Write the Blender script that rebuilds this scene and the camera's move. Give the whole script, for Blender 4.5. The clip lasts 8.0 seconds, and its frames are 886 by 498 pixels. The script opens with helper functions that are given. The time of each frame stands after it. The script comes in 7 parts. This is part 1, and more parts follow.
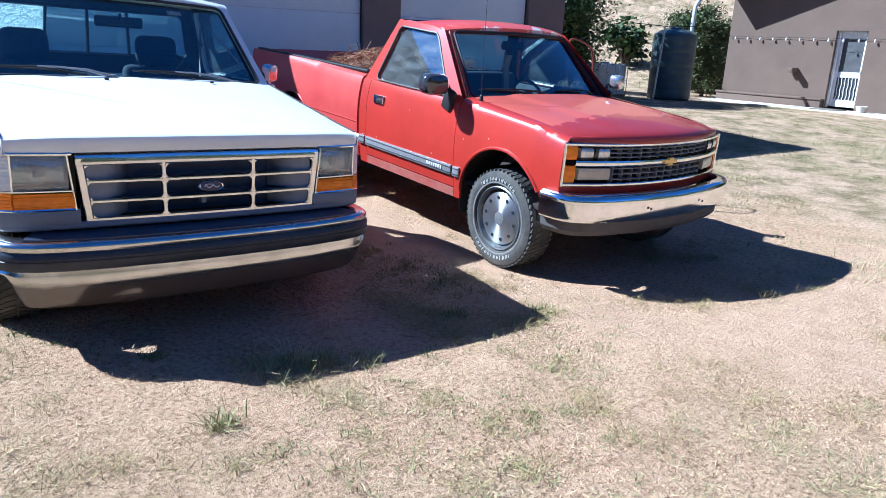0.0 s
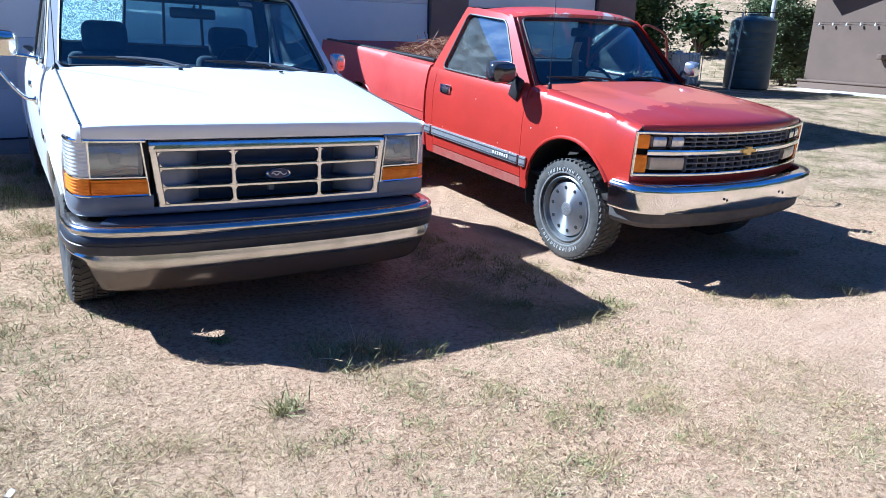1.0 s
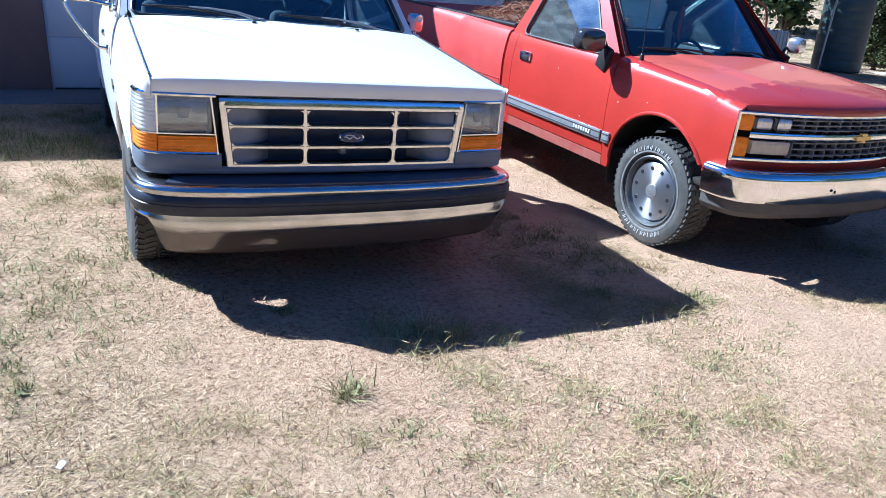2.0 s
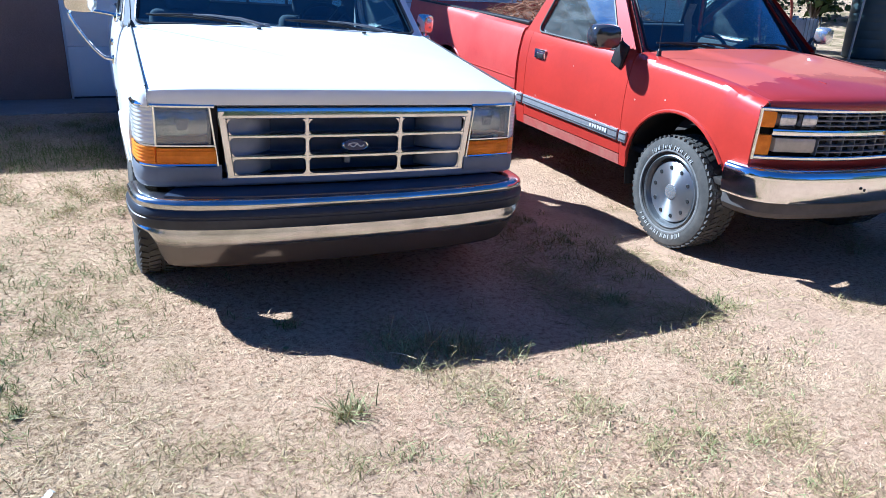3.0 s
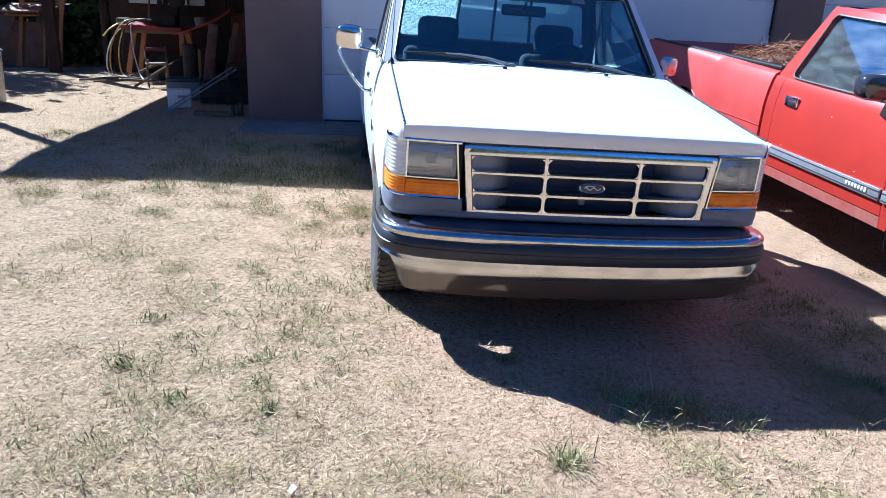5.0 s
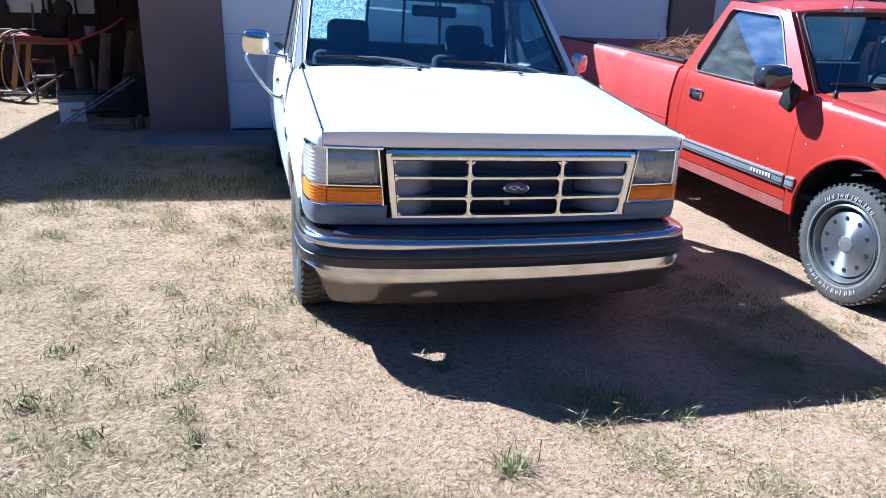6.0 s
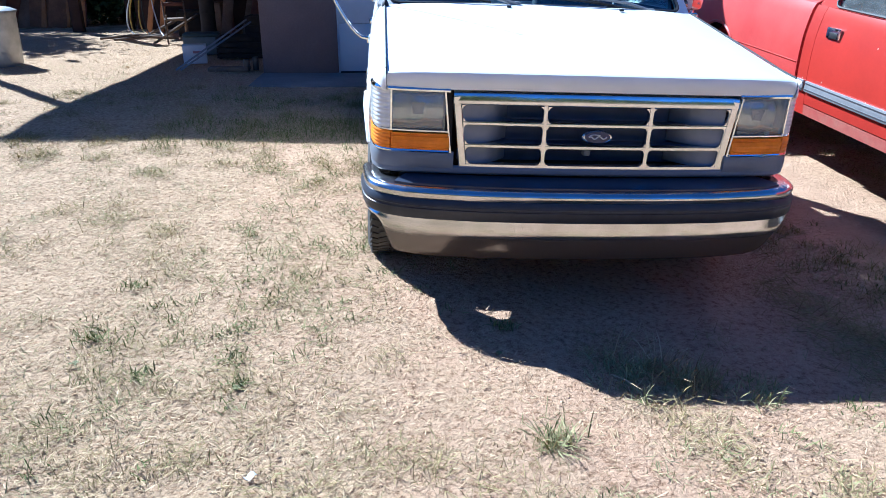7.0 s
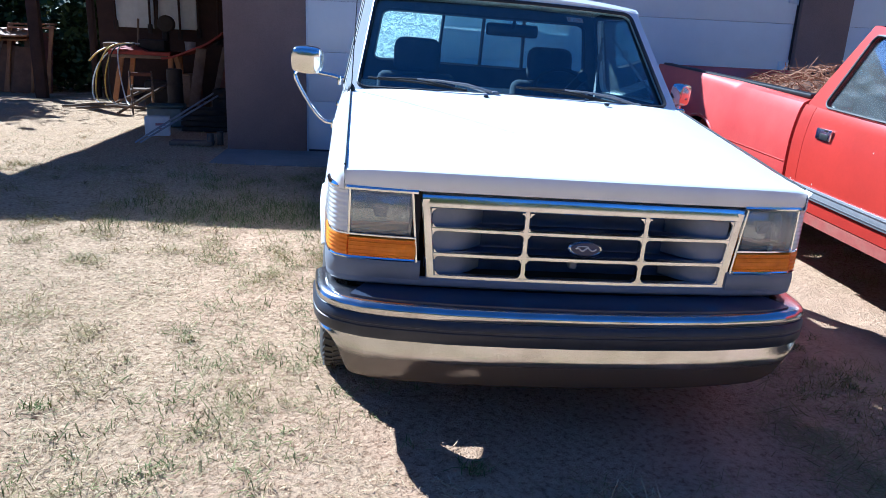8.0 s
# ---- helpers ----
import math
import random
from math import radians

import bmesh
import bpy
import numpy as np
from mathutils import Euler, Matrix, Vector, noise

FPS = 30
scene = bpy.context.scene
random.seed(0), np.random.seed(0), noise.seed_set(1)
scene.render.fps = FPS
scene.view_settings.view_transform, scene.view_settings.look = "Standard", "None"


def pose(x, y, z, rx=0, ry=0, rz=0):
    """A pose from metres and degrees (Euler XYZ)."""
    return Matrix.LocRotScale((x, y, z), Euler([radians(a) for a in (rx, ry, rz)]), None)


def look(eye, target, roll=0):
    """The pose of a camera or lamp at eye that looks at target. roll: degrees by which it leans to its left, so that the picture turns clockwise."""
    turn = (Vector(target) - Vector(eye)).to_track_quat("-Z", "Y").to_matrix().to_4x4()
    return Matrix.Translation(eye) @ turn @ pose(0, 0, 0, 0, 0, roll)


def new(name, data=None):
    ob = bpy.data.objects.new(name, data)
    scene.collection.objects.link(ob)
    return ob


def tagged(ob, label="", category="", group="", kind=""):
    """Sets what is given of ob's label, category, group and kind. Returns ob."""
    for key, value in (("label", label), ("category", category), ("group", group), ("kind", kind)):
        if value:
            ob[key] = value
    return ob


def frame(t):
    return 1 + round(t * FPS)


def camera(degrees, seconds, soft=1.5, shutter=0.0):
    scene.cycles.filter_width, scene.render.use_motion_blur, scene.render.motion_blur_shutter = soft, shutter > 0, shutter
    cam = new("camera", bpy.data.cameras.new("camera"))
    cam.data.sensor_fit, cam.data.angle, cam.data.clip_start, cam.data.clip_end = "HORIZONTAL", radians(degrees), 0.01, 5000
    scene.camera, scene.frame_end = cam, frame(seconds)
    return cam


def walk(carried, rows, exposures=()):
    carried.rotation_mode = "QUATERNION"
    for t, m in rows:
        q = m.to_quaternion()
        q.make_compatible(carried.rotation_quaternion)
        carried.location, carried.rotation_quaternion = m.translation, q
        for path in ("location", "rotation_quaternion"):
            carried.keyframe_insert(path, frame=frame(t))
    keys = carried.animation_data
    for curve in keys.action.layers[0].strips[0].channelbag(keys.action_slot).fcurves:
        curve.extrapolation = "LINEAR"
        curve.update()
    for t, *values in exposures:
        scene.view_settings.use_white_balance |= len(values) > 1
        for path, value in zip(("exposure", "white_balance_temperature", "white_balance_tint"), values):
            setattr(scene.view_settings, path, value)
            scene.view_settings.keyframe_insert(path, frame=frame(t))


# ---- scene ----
cam = camera(63.9, 8.0, soft=0.5)
PATH = [
    (0, (-1.15, -3.611, 1.517), (-0.013, -2.063, 0.958), 2.3),
    (0.5, (-1.167, -3.552, 1.507), (-0.097, -1.97, 0.913), 2.3),
    (1, (-1.121, -3.573, 1.484), (-0.14, -1.931, 0.9), 1.5),
    (1.5, (-1.115, -3.467, 1.44), (-0.251, -1.82, 0.707), 2.6),
    (1.7, (-1.112, -3.392, 1.434), (-0.276, -1.7, 0.774), 3.6),
    (2.8, (-0.987, -3.216, 1.455), (-0.189, -1.531, 0.731), 2.3),
    (3, (-0.962, -3.231, 1.459), (-0.196, -1.514, 0.778), 1.9),
    (3.5, (-0.958, -3.241, 1.476), (-0.157, -1.513, 0.868), 1.1),
    (4, (-0.978, -3.246, 1.475), (-0.236, -1.488, 0.876), 1.5),
    (4.5, (-1.058, -3.233, 1.494), (-0.687, -1.369, 0.873), 1.0),
    (4.7, (-1.076, -3.216, 1.499), (-0.87, -1.331, 0.866), 2.9),
    (5.8, (-1.121, -3.122, 1.512), (-0.685, -1.26, 0.940), 1.3),
    (6, (-1.125, -3.102, 1.501), (-0.66, -1.255, 0.891), 1.3),
    (6.5, (-1.021, -3.027, 1.478), (-0.57, -1.215, 0.768), -1.8),
    (7, (-0.85, -2.959, 1.46), (-0.729, -1.111, 0.7075), 0.3),
    (7.5, (-0.806, -2.751, 1.463), (-0.662, -0.849, 0.862), 1.2),
    (8, (-0.801, -2.497, 1.481), (-0.595, -0.588, 0.922), 2.6),
]
walk(cam, [(t, look(eye, target, roll)) for t, eye, target, roll in PATH], [(0.0, 1.36, 4270, 6), (3.0, 1.45, 4270, 6), (6.0, 1.45, 4270, 6), (7.0, 1.52, 4270, 6), (8.0, 1.49, 4270, 6)])

# ---- light ----
SUN_WAY = Vector((0.79, -0.875, -1.0)).normalized()
world = bpy.data.worlds.new("sky")
scene.world = world
world.use_nodes = True
wn = world.node_tree.nodes
wl = world.node_tree.links
sky = wn.new("ShaderNodeTexSky")
sky.sky_type = "NISHITA"
sky.sun_disc = False
sky.sun_elevation = math.asin(-SUN_WAY.z)
sky.sun_rotation = math.atan2(-SUN_WAY.x, -SUN_WAY.y)
sky.altitude = 1900.0
sky.air_density = 0.78
sky.dust_density = 0.1
sky.ozone_density = 8.0
wn["Background"].inputs["Strength"].default_value = 0.050
wl.new(sky.outputs["Color"], wn["Background"].inputs["Color"])
sun_data = bpy.data.lights.new("sun", "SUN")
sun_data.energy = 5.0
sun_data.angle = radians(0.55)
sun_data.color = (1.0, 0.868, 0.668)
sun = new("sun", sun_data)
sun.matrix_world = look((-20, 20, 25), Vector((-20, 20, 25)) + SUN_WAY)


# ---- materials ----
def surf(name, a, b=None, scale=4.0, rough=0.6, metal=0.0, bump=0.0, bscale=60.0, fine=0.0, coat=0.0, spread=(0.35, 0.65), rough2=None):
    """A surface whose colour wanders between a and b, with grain and relief."""
    m = bpy.data.materials.new(name)
    m.use_nodes = True
    n, l = m.node_tree.nodes, m.node_tree.links
    p = n["Principled BSDF"]
    p.inputs["Roughness"].default_value = rough
    p.inputs["Metallic"].default_value = metal
    p.inputs["Coat Weight"].default_value = coat
    p.inputs["Coat Roughness"].default_value = 0.06
    co = n.new("ShaderNodeTexCoord")
    b = b or tuple(c * 0.85 for c in a)
    big = n.new("ShaderNodeTexNoise")
    big.inputs["Scale"].default_value = scale
    big.inputs["Detail"].default_value = 8.0
    big.inputs["Roughness"].default_value = 0.65
    l.new(co.outputs["Object"], big.inputs["Vector"])
    ramp = n.new("ShaderNodeValToRGB")
    ramp.color_ramp.elements[0].position, ramp.color_ramp.elements[1].position = spread
    ramp.color_ramp.elements[0].color, ramp.color_ramp.elements[1].color = (*a, 1), (*b, 1)
    l.new(big.outputs["Fac"], ramp.inputs["Fac"])
    out = ramp.outputs["Color"]
    if fine:
        grain = n.new("ShaderNodeTexNoise")
        grain.inputs["Scale"].default_value = bscale
        grain.inputs["Detail"].default_value = 4.0
        l.new(co.outputs["Object"], grain.inputs["Vector"])
        mix = n.new("ShaderNodeMix")
        mix.data_type, mix.blend_type = "RGBA", "OVERLAY"
        mix.inputs["Factor"].default_value = fine
        l.new(out, mix.inputs["A"])
        l.new(grain.outputs["Color"], mix.inputs["B"])
        hue = n.new("ShaderNodeRGBToBW")
        l.new(grain.outputs["Color"], hue.inputs["Color"])
        l.new(hue.outputs["Val"], mix.inputs["B"])
        out = mix.outputs["Result"]
    l.new(out, p.inputs["Base Color"])
    if rough2 is not None:
        rr = n.new("ShaderNodeMapRange")
        rr.inputs["To Min"].default_value, rr.inputs["To Max"].default_value = rough, rough2
        l.new(big.outputs["Fac"], rr.inputs["Value"])
        l.new(rr.outputs["Result"], p.inputs["Roughness"])
    if bump:
        bn = n.new("ShaderNodeTexNoise")
        bn.inputs["Scale"].default_value = bscale
        bn.inputs["Detail"].default_value = 5.0
        l.new(co.outputs["Object"], bn.inputs["Vector"])
        bu = n.new("ShaderNodeBump")
        bu.inputs["Strength"].default_value = bump
        bu.inputs["Distance"].default_value = 0.01
        l.new(bn.outputs["Fac"], bu.inputs["Height"])
        l.new(bu.outputs["Normal"], p.inputs["Normal"])
    return m


def glass_mat(name, tint, gloss=0.05):
    m = bpy.data.materials.new(name)
    m.use_nodes = True
    n, l = m.node_tree.nodes, m.node_tree.links
    n.remove(n["Principled BSDF"])
    tr = n.new("ShaderNodeBsdfTransparent")
    tr.inputs["Color"].default_value = (*tint, 1)
    gl = n.new("ShaderNodeBsdfGlossy")
    gl.inputs["Roughness"].default_value = 0.02
    lw = n.new("ShaderNodeLayerWeight")
    lw.inputs["Blend"].default_value = 0.5
    pw = n.new("ShaderNodeMath")
    pw.operation = "POWER"
    pw.inputs[1].default_value = 4.0
    l.new(lw.outputs["Facing"], pw.inputs[0])
    fr = n.new("ShaderNodeMath")
    fr.operation = "MULTIPLY_ADD"
    fr.inputs[1].default_value, fr.inputs[2].default_value = 0.9, gloss
    l.new(pw.outputs["Value"], fr.inputs[0])
    mix = n.new("ShaderNodeMixShader")
    l.new(fr.outputs["Value"], mix.inputs["Fac"])
    l.new(tr.outputs["BSDF"], mix.inputs[1])
    l.new(gl.outputs["BSDF"], mix.inputs[2])
    l.new(mix.outputs["Shader"], n["Material Output"].inputs["Surface"])
    return m


WHITE_PAINT = surf("white_paint", (0.86, 0.86, 0.85), (0.81, 0.81, 0.80), 3, 0.34, coat=0.35, rough2=0.45)
ARGENT = surf("argent_plastic", (0.185, 0.205, 0.250), (0.158, 0.176, 0.216), 5, 0.42, bump=0.05, bscale=300)
RED_PAINT = surf("faded_red_paint", (0.47, 0.040, 0.024), (0.40, 0.034, 0.021), 2.2, 0.27, coat=0.6, rough2=0.36, fine=0.1, bscale=40)
def chipped(m, chip, scale, size, share):
    """Small chips of bare primer, sparse and uneven, over a paint."""
    n, l = m.node_tree.nodes, m.node_tree.links
    p = n["Principled BSDF"]
    co = n.new("ShaderNodeTexCoord")
    v = n.new("ShaderNodeTexVoronoi")
    v.inputs["Scale"].default_value = scale
    l.new(co.outputs["Object"], v.inputs["Vector"])
    near_it = n.new("ShaderNodeMath")
    near_it.operation = "LESS_THAN"
    near_it.inputs[1].default_value = size
    l.new(v.outputs["Distance"], near_it.inputs[0])
    sep = n.new("ShaderNodeSeparateColor")
    l.new(v.outputs["Color"], sep.inputs["Color"])
    some = n.new("ShaderNodeMath")
    some.operation = "LESS_THAN"
    some.inputs[1].default_value = share
    l.new(sep.outputs["Red"], some.inputs[0])
    both = n.new("ShaderNodeMath")
    both.operation = "MULTIPLY"
    l.new(near_it.outputs["Value"], both.inputs[0]), l.new(some.outputs["Value"], both.inputs[1])
    k = n.new("ShaderNodeMix")
    k.data_type = "RGBA"
    l.new(both.outputs["Value"], k.inputs["Factor"])
    l.new(p.inputs["Base Color"].links[0].from_socket, k.inputs["A"])
    k.inputs["B"].default_value = (*chip, 1)
    l.new(k.outputs["Result"], p.inputs["Base Color"])


chipped(RED_PAINT, (0.72, 0.56, 0.52), 13.0, 0.075, 0.16)
chipped(WHITE_PAINT, (0.42, 0.36, 0.31), 11.0, 0.035, 0.07)
CHROME = surf("chrome", (0.86, 0.87, 0.88), (0.78, 0.79, 0.80), 9, 0.06, 1.0, rough2=0.16)
DULL_CHROME = surf("dusty_chrome", (0.70, 0.70, 0.71), (0.56, 0.545, 0.53), 7, 0.08, 1.0, rough2=0.26)
def lower_brown(m, top, low, low_tone, most):
    """A matt brown over the lower part of a bright surface, uneven and streaked."""
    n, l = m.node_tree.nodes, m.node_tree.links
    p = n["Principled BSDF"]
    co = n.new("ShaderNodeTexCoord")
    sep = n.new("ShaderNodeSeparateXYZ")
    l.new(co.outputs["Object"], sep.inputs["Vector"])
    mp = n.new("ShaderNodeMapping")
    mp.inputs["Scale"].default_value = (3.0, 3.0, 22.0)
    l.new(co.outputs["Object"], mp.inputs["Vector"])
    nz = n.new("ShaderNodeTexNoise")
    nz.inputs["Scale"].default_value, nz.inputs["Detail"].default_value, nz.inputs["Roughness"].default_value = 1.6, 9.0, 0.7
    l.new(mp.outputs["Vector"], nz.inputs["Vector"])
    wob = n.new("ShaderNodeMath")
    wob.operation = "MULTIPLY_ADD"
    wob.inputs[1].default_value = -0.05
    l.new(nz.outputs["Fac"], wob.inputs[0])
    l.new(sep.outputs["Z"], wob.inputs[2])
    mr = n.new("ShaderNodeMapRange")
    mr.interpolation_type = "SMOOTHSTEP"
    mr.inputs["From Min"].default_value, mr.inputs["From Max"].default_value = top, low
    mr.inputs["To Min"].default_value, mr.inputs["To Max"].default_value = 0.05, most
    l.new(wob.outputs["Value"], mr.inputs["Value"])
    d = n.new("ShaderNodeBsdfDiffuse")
    d.inputs["Color"].default_value = (*low_tone, 1)
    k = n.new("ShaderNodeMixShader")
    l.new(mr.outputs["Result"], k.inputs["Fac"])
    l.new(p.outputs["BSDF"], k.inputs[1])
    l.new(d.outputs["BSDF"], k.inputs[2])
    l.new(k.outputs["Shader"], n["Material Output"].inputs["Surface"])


# bumper turns matt brown below the crease
lower_brown(DULL_CHROME, 0.365, 0.325, (0.085, 0.067, 0.055), 0.80)
GRILLE_CHROME = surf("grille_chrome", (0.74, 0.745, 0.76), (0.62, 0.62, 0.63), 12, 0.08, 1.0, rough2=0.2)
STAINLESS = surf("mirror_chrome", (0.80, 0.79, 0.77), (0.66, 0.65, 0.63), 14, 0.10, 1.0, rough2=0.22)
BLACK = surf("black_plastic", (0.014, 0.014, 0.016), (0.022, 0.022, 0.024), 20, 0.5, bump=0.1, bscale=400)
RUB = surf("rub_strip_rubber", (0.019, 0.023, 0.037), (0.030, 0.035, 0.050), 14, 0.42, bump=0.05, bscale=200)
SIDEWALL = surf("scuffed_sidewall", (0.20, 0.195, 0.19), (0.13, 0.125, 0.12), 30, 0.8)
RUBBER = surf("tyre_rubber", (0.050, 0.048, 0.046), (0.10, 0.092, 0.082), 12, 0.8, bump=0.2, bscale=220)
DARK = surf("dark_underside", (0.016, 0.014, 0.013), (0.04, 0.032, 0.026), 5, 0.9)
GREY_STEEL = surf("brushed_wheel_disc", (0.56, 0.58, 0.62), (0.47, 0.49, 0.53), 5, 0.46, 0.9)


def brushed_round(m):
    """Turned metal: fine rings round the axle stretch the gloss into rays."""
    n, l = m.node_tree.nodes, m.node_tree.links
    tg = n.new("ShaderNodeTangent")
    tg.direction_type, tg.axis = "RADIAL", "X"
    p = n["Principled BSDF"]
    p.inputs["Anisotropic"].default_value = 0.65
    p.inputs["Anisotropic Rotation"].default_value = 0.25
    l.new(tg.outputs["Tangent"], p.inputs["Tangent"])


brushed_round(GREY_STEEL)
_sp = GREY_STEEL.node_tree.nodes["Principled BSDF"]
_tg = GREY_STEEL.node_tree.nodes.new("ShaderNodeTangent")
_tg.direction_type, _tg.axis = "RADIAL", "X"
GREY_STEEL.node_tree.links.new(_tg.outputs["Tangent"], _sp.inputs["Tangent"])
_sp.inputs["Anisotropic"].default_value = 0.85
BRIGHT_CAP = surf("polished_cap", (0.82, 0.83, 0.85), (0.70, 0.71, 0.73), 9, 0.2, 0.8)
GLASS = glass_mat("window_glass", (0.80, 0.92, 0.94), 0.105)
SIDE_GLASS = glass_mat("side_window_glass", (0.72, 0.84, 0.88), 0.34)
_sg = SIDE_GLASS.node_tree
_sd = _sg.nodes.new("ShaderNodeBsdfDiffuse")
_sd.inputs["Color"].default_value = (0.60, 0.63, 0.64, 1)
_sm = _sg.nodes.new("ShaderNodeMixShader")
_sn = _sg.nodes.new("ShaderNodeTexNoise")
_sn.inputs["Scale"].default_value, _sn.inputs["Detail"].default_value = 5.0, 6.0
_sr = _sg.nodes.new("ShaderNodeMapRange")
_sr.inputs["From Min"].default_value, _sr.inputs["From Max"].default_value = 0.3, 0.7
_sr.inputs["To Min"].default_value, _sr.inputs["To Max"].default_value = 0.02, 0.13
_sg.links.new(_sn.outputs["Fac"], _sr.inputs["Value"])
_sg.links.new(_sr.outputs["Result"], _sm.inputs["Fac"])
_sg.links.new(_sg.nodes["Material Output"].inputs["Surface"].links[0].from_socket, _sm.inputs[1])
_sg.links.new(_sd.outputs["BSDF"], _sm.inputs[2])
_sg.links.new(_sm.outputs["Shader"], _sg.nodes["Material Output"].inputs["Surface"])
LAMP_GLASS = glass_mat("lamp_glass", (0.80, 0.83, 0.84), 0.07)
HAZE = LAMP_GLASS.node_tree
_hd = HAZE.nodes.new("ShaderNodeBsdfDiffuse")
_hd.inputs["Color"].default_value = (0.80, 0.77, 0.68, 1)
_hm = HAZE.nodes.new("ShaderNodeMixShader")
_hn = HAZE.nodes.new("ShaderNodeTexNoise")
_hn.inputs["Scale"].default_value = 4.0
_hr = HAZE.nodes.new("ShaderNodeMapRange")
_hr.inputs["To Min"].default_value, _hr.inputs["To Max"].default_value = 0.08, 0.28
HAZE.links.new(_hn.outputs["Fac"], _hr.inputs["Value"])
HAZE.links.new(_hr.outputs["Result"], _hm.inputs["Fac"])
HAZE.links.new(HAZE.nodes["Material Output"].inputs["Surface"].links[0].from_socket, _hm.inputs[1])
HAZE.links.new(_hd.outputs["BSDF"], _hm.inputs[2])
HAZE.links.new(_hm.outputs["Shader"], HAZE.nodes["Material Output"].inputs["Surface"])
LENS = surf("clear_lamp_lens", (0.30, 0.33, 0.37), (0.40, 0.43, 0.46), 11, 0.12, 0.25, coat=0.6)
BOWL = surf("hazy_reflector", (0.88, 0.88, 0.86), (0.74, 0.74, 0.71), 5, 0.12, 0.95)
HEAD_LENS = surf("bright_headlight_lens", (0.80, 0.80, 0.78), (0.45, 0.46, 0.47), 26, 0.1, 0.5, coat=1.0)
LENS_SIDE = surf("corner_lamp_lens", (0.80, 0.80, 0.77), (0.70, 0.70, 0.68), 18, 0.18, coat=0.6)
AMBER = surf("amber_lens", (1.0, 0.32, 0.003), (0.86, 0.22, 0.002), 30, 0.3, coat=0.05, bump=0.25, bscale=120)
AMBER_DEEP = surf("deep_amber_lens", (1.0, 0.31, 0.004), (0.74, 0.19, 0.002), 9, 0.22, coat=0.1, bump=0.12, bscale=60)
for lens in (AMBER, AMBER_DEEP):
    lens.node_tree.nodes["Principled BSDF"].inputs["Specular IOR Level"].default_value = 0.2
CLOTH = surf("dark_blue_cloth", (0.035, 0.045, 0.065), (0.05, 0.06, 0.085), 30, 0.9, bump=0.2, bscale=300)
DASH = surf("dashboard_vinyl", (0.03, 0.035, 0.045), (0.045, 0.05, 0.06), 20, 0.6, bump=0.1, bscale=300)
MIRROR_BLACK = surf("glossy_mirror_shell", (0.03, 0.03, 0.034), (0.045, 0.045, 0.05), 6, 0.12, coat=1.0)
GOLD = surf("gold_emblem", (0.80, 0.60, 0.20), (0.68, 0.48, 0.14), 20, 0.3, 0.5)
PLATE = surf("light_argent", (0.24, 0.26, 0.315), (0.18, 0.20, 0.25), 6, 0.45)
DEFLECTOR = surf("navy_deflector", (0.046, 0.056, 0.088), (0.034, 0.042, 0.068), 8, 0.28, bump=0.03, bscale=120)
NAVY = surf("navy_plastic", (0.085, 0.110, 0.20), (0.062, 0.080, 0.15), 8, 0.5)
BLUE = surf("blue_emblem", (0.010, 0.022, 0.10), (0.008, 0.016, 0.075), 20, 0.35, coat=0.2)
PAINTED_RIM = surf("painted_rim", (0.17, 0.175, 0.185), (0.10, 0.105, 0.11), 4, 0.4, 0.5)
SILVER_TRIM = surf("silver_trim", (0.32, 0.325, 0.34), (0.26, 0.265, 0.28), 20, 0.4, 0.3)
LETTER_BRIGHT = surf("bright_letter", (0.74, 0.74, 0.73), (0.6, 0.6, 0.6), 30, 0.4)
LETTER_WHITE = surf("raised_letter_white", (0.62, 0.62, 0.61), (0.30, 0.30, 0.29), 40, 0.7)


# ---- mesh helpers ----
def grid(bm, rows, close=False):
    """Quads over rows of points; returns the vertices."""
    vs = [[bm.verts.new(p) for p in row] for row in rows]
    for i in range(len(vs) - 1):
        k = len(vs[i])
        for j in range(k if close else k - 1):
            bm.faces.new((vs[i][j], vs[i][(j + 1) % k], vs[i + 1][(j + 1) % k], vs[i + 1][j]))
    return vs


def slab(bm, rows, off):
    """A sheet over rows of points, made solid towards the vector off."""
    off = Vector(off)
    a = grid(bm, rows)
    b = grid(bm, [[Vector(p) + off for p in row] for row in rows])
    edge = [(0, j) for j in range(len(a[0]))] + [(i, len(a[0]) - 1) for i in range(1, len(a))]
    edge += [(len(a) - 1, j) for j in range(len(a[0]) - 2, -1, -1)] + [(i, 0) for i in range(len(a) - 2, 0, -1)]
    for k in range(len(edge)):
        (i, j), (m, n) = edge[k], edge[(k + 1) % len(edge)]
        bm.faces.new((a[i][j], a[m][n], b[m][n], b[i][j]))


def block(bm, size, at, bevel=0.0, turn=None, seg=2):
    """A box with rounded edges, size full lengths, centre at."""
    m = Matrix.Translation(at) @ (turn or Matrix()) @ Matrix.Diagonal((*size, 1))
    r = bmesh.ops.create_cube(bm, size=1.0, matrix=m)
    if bevel:
        es = list({e for v in r["verts"] for e in v.link_edges})
        bmesh.ops.bevel(bm, geom=es, offset=bevel, segments=seg, profile=0.5, affect="EDGES")


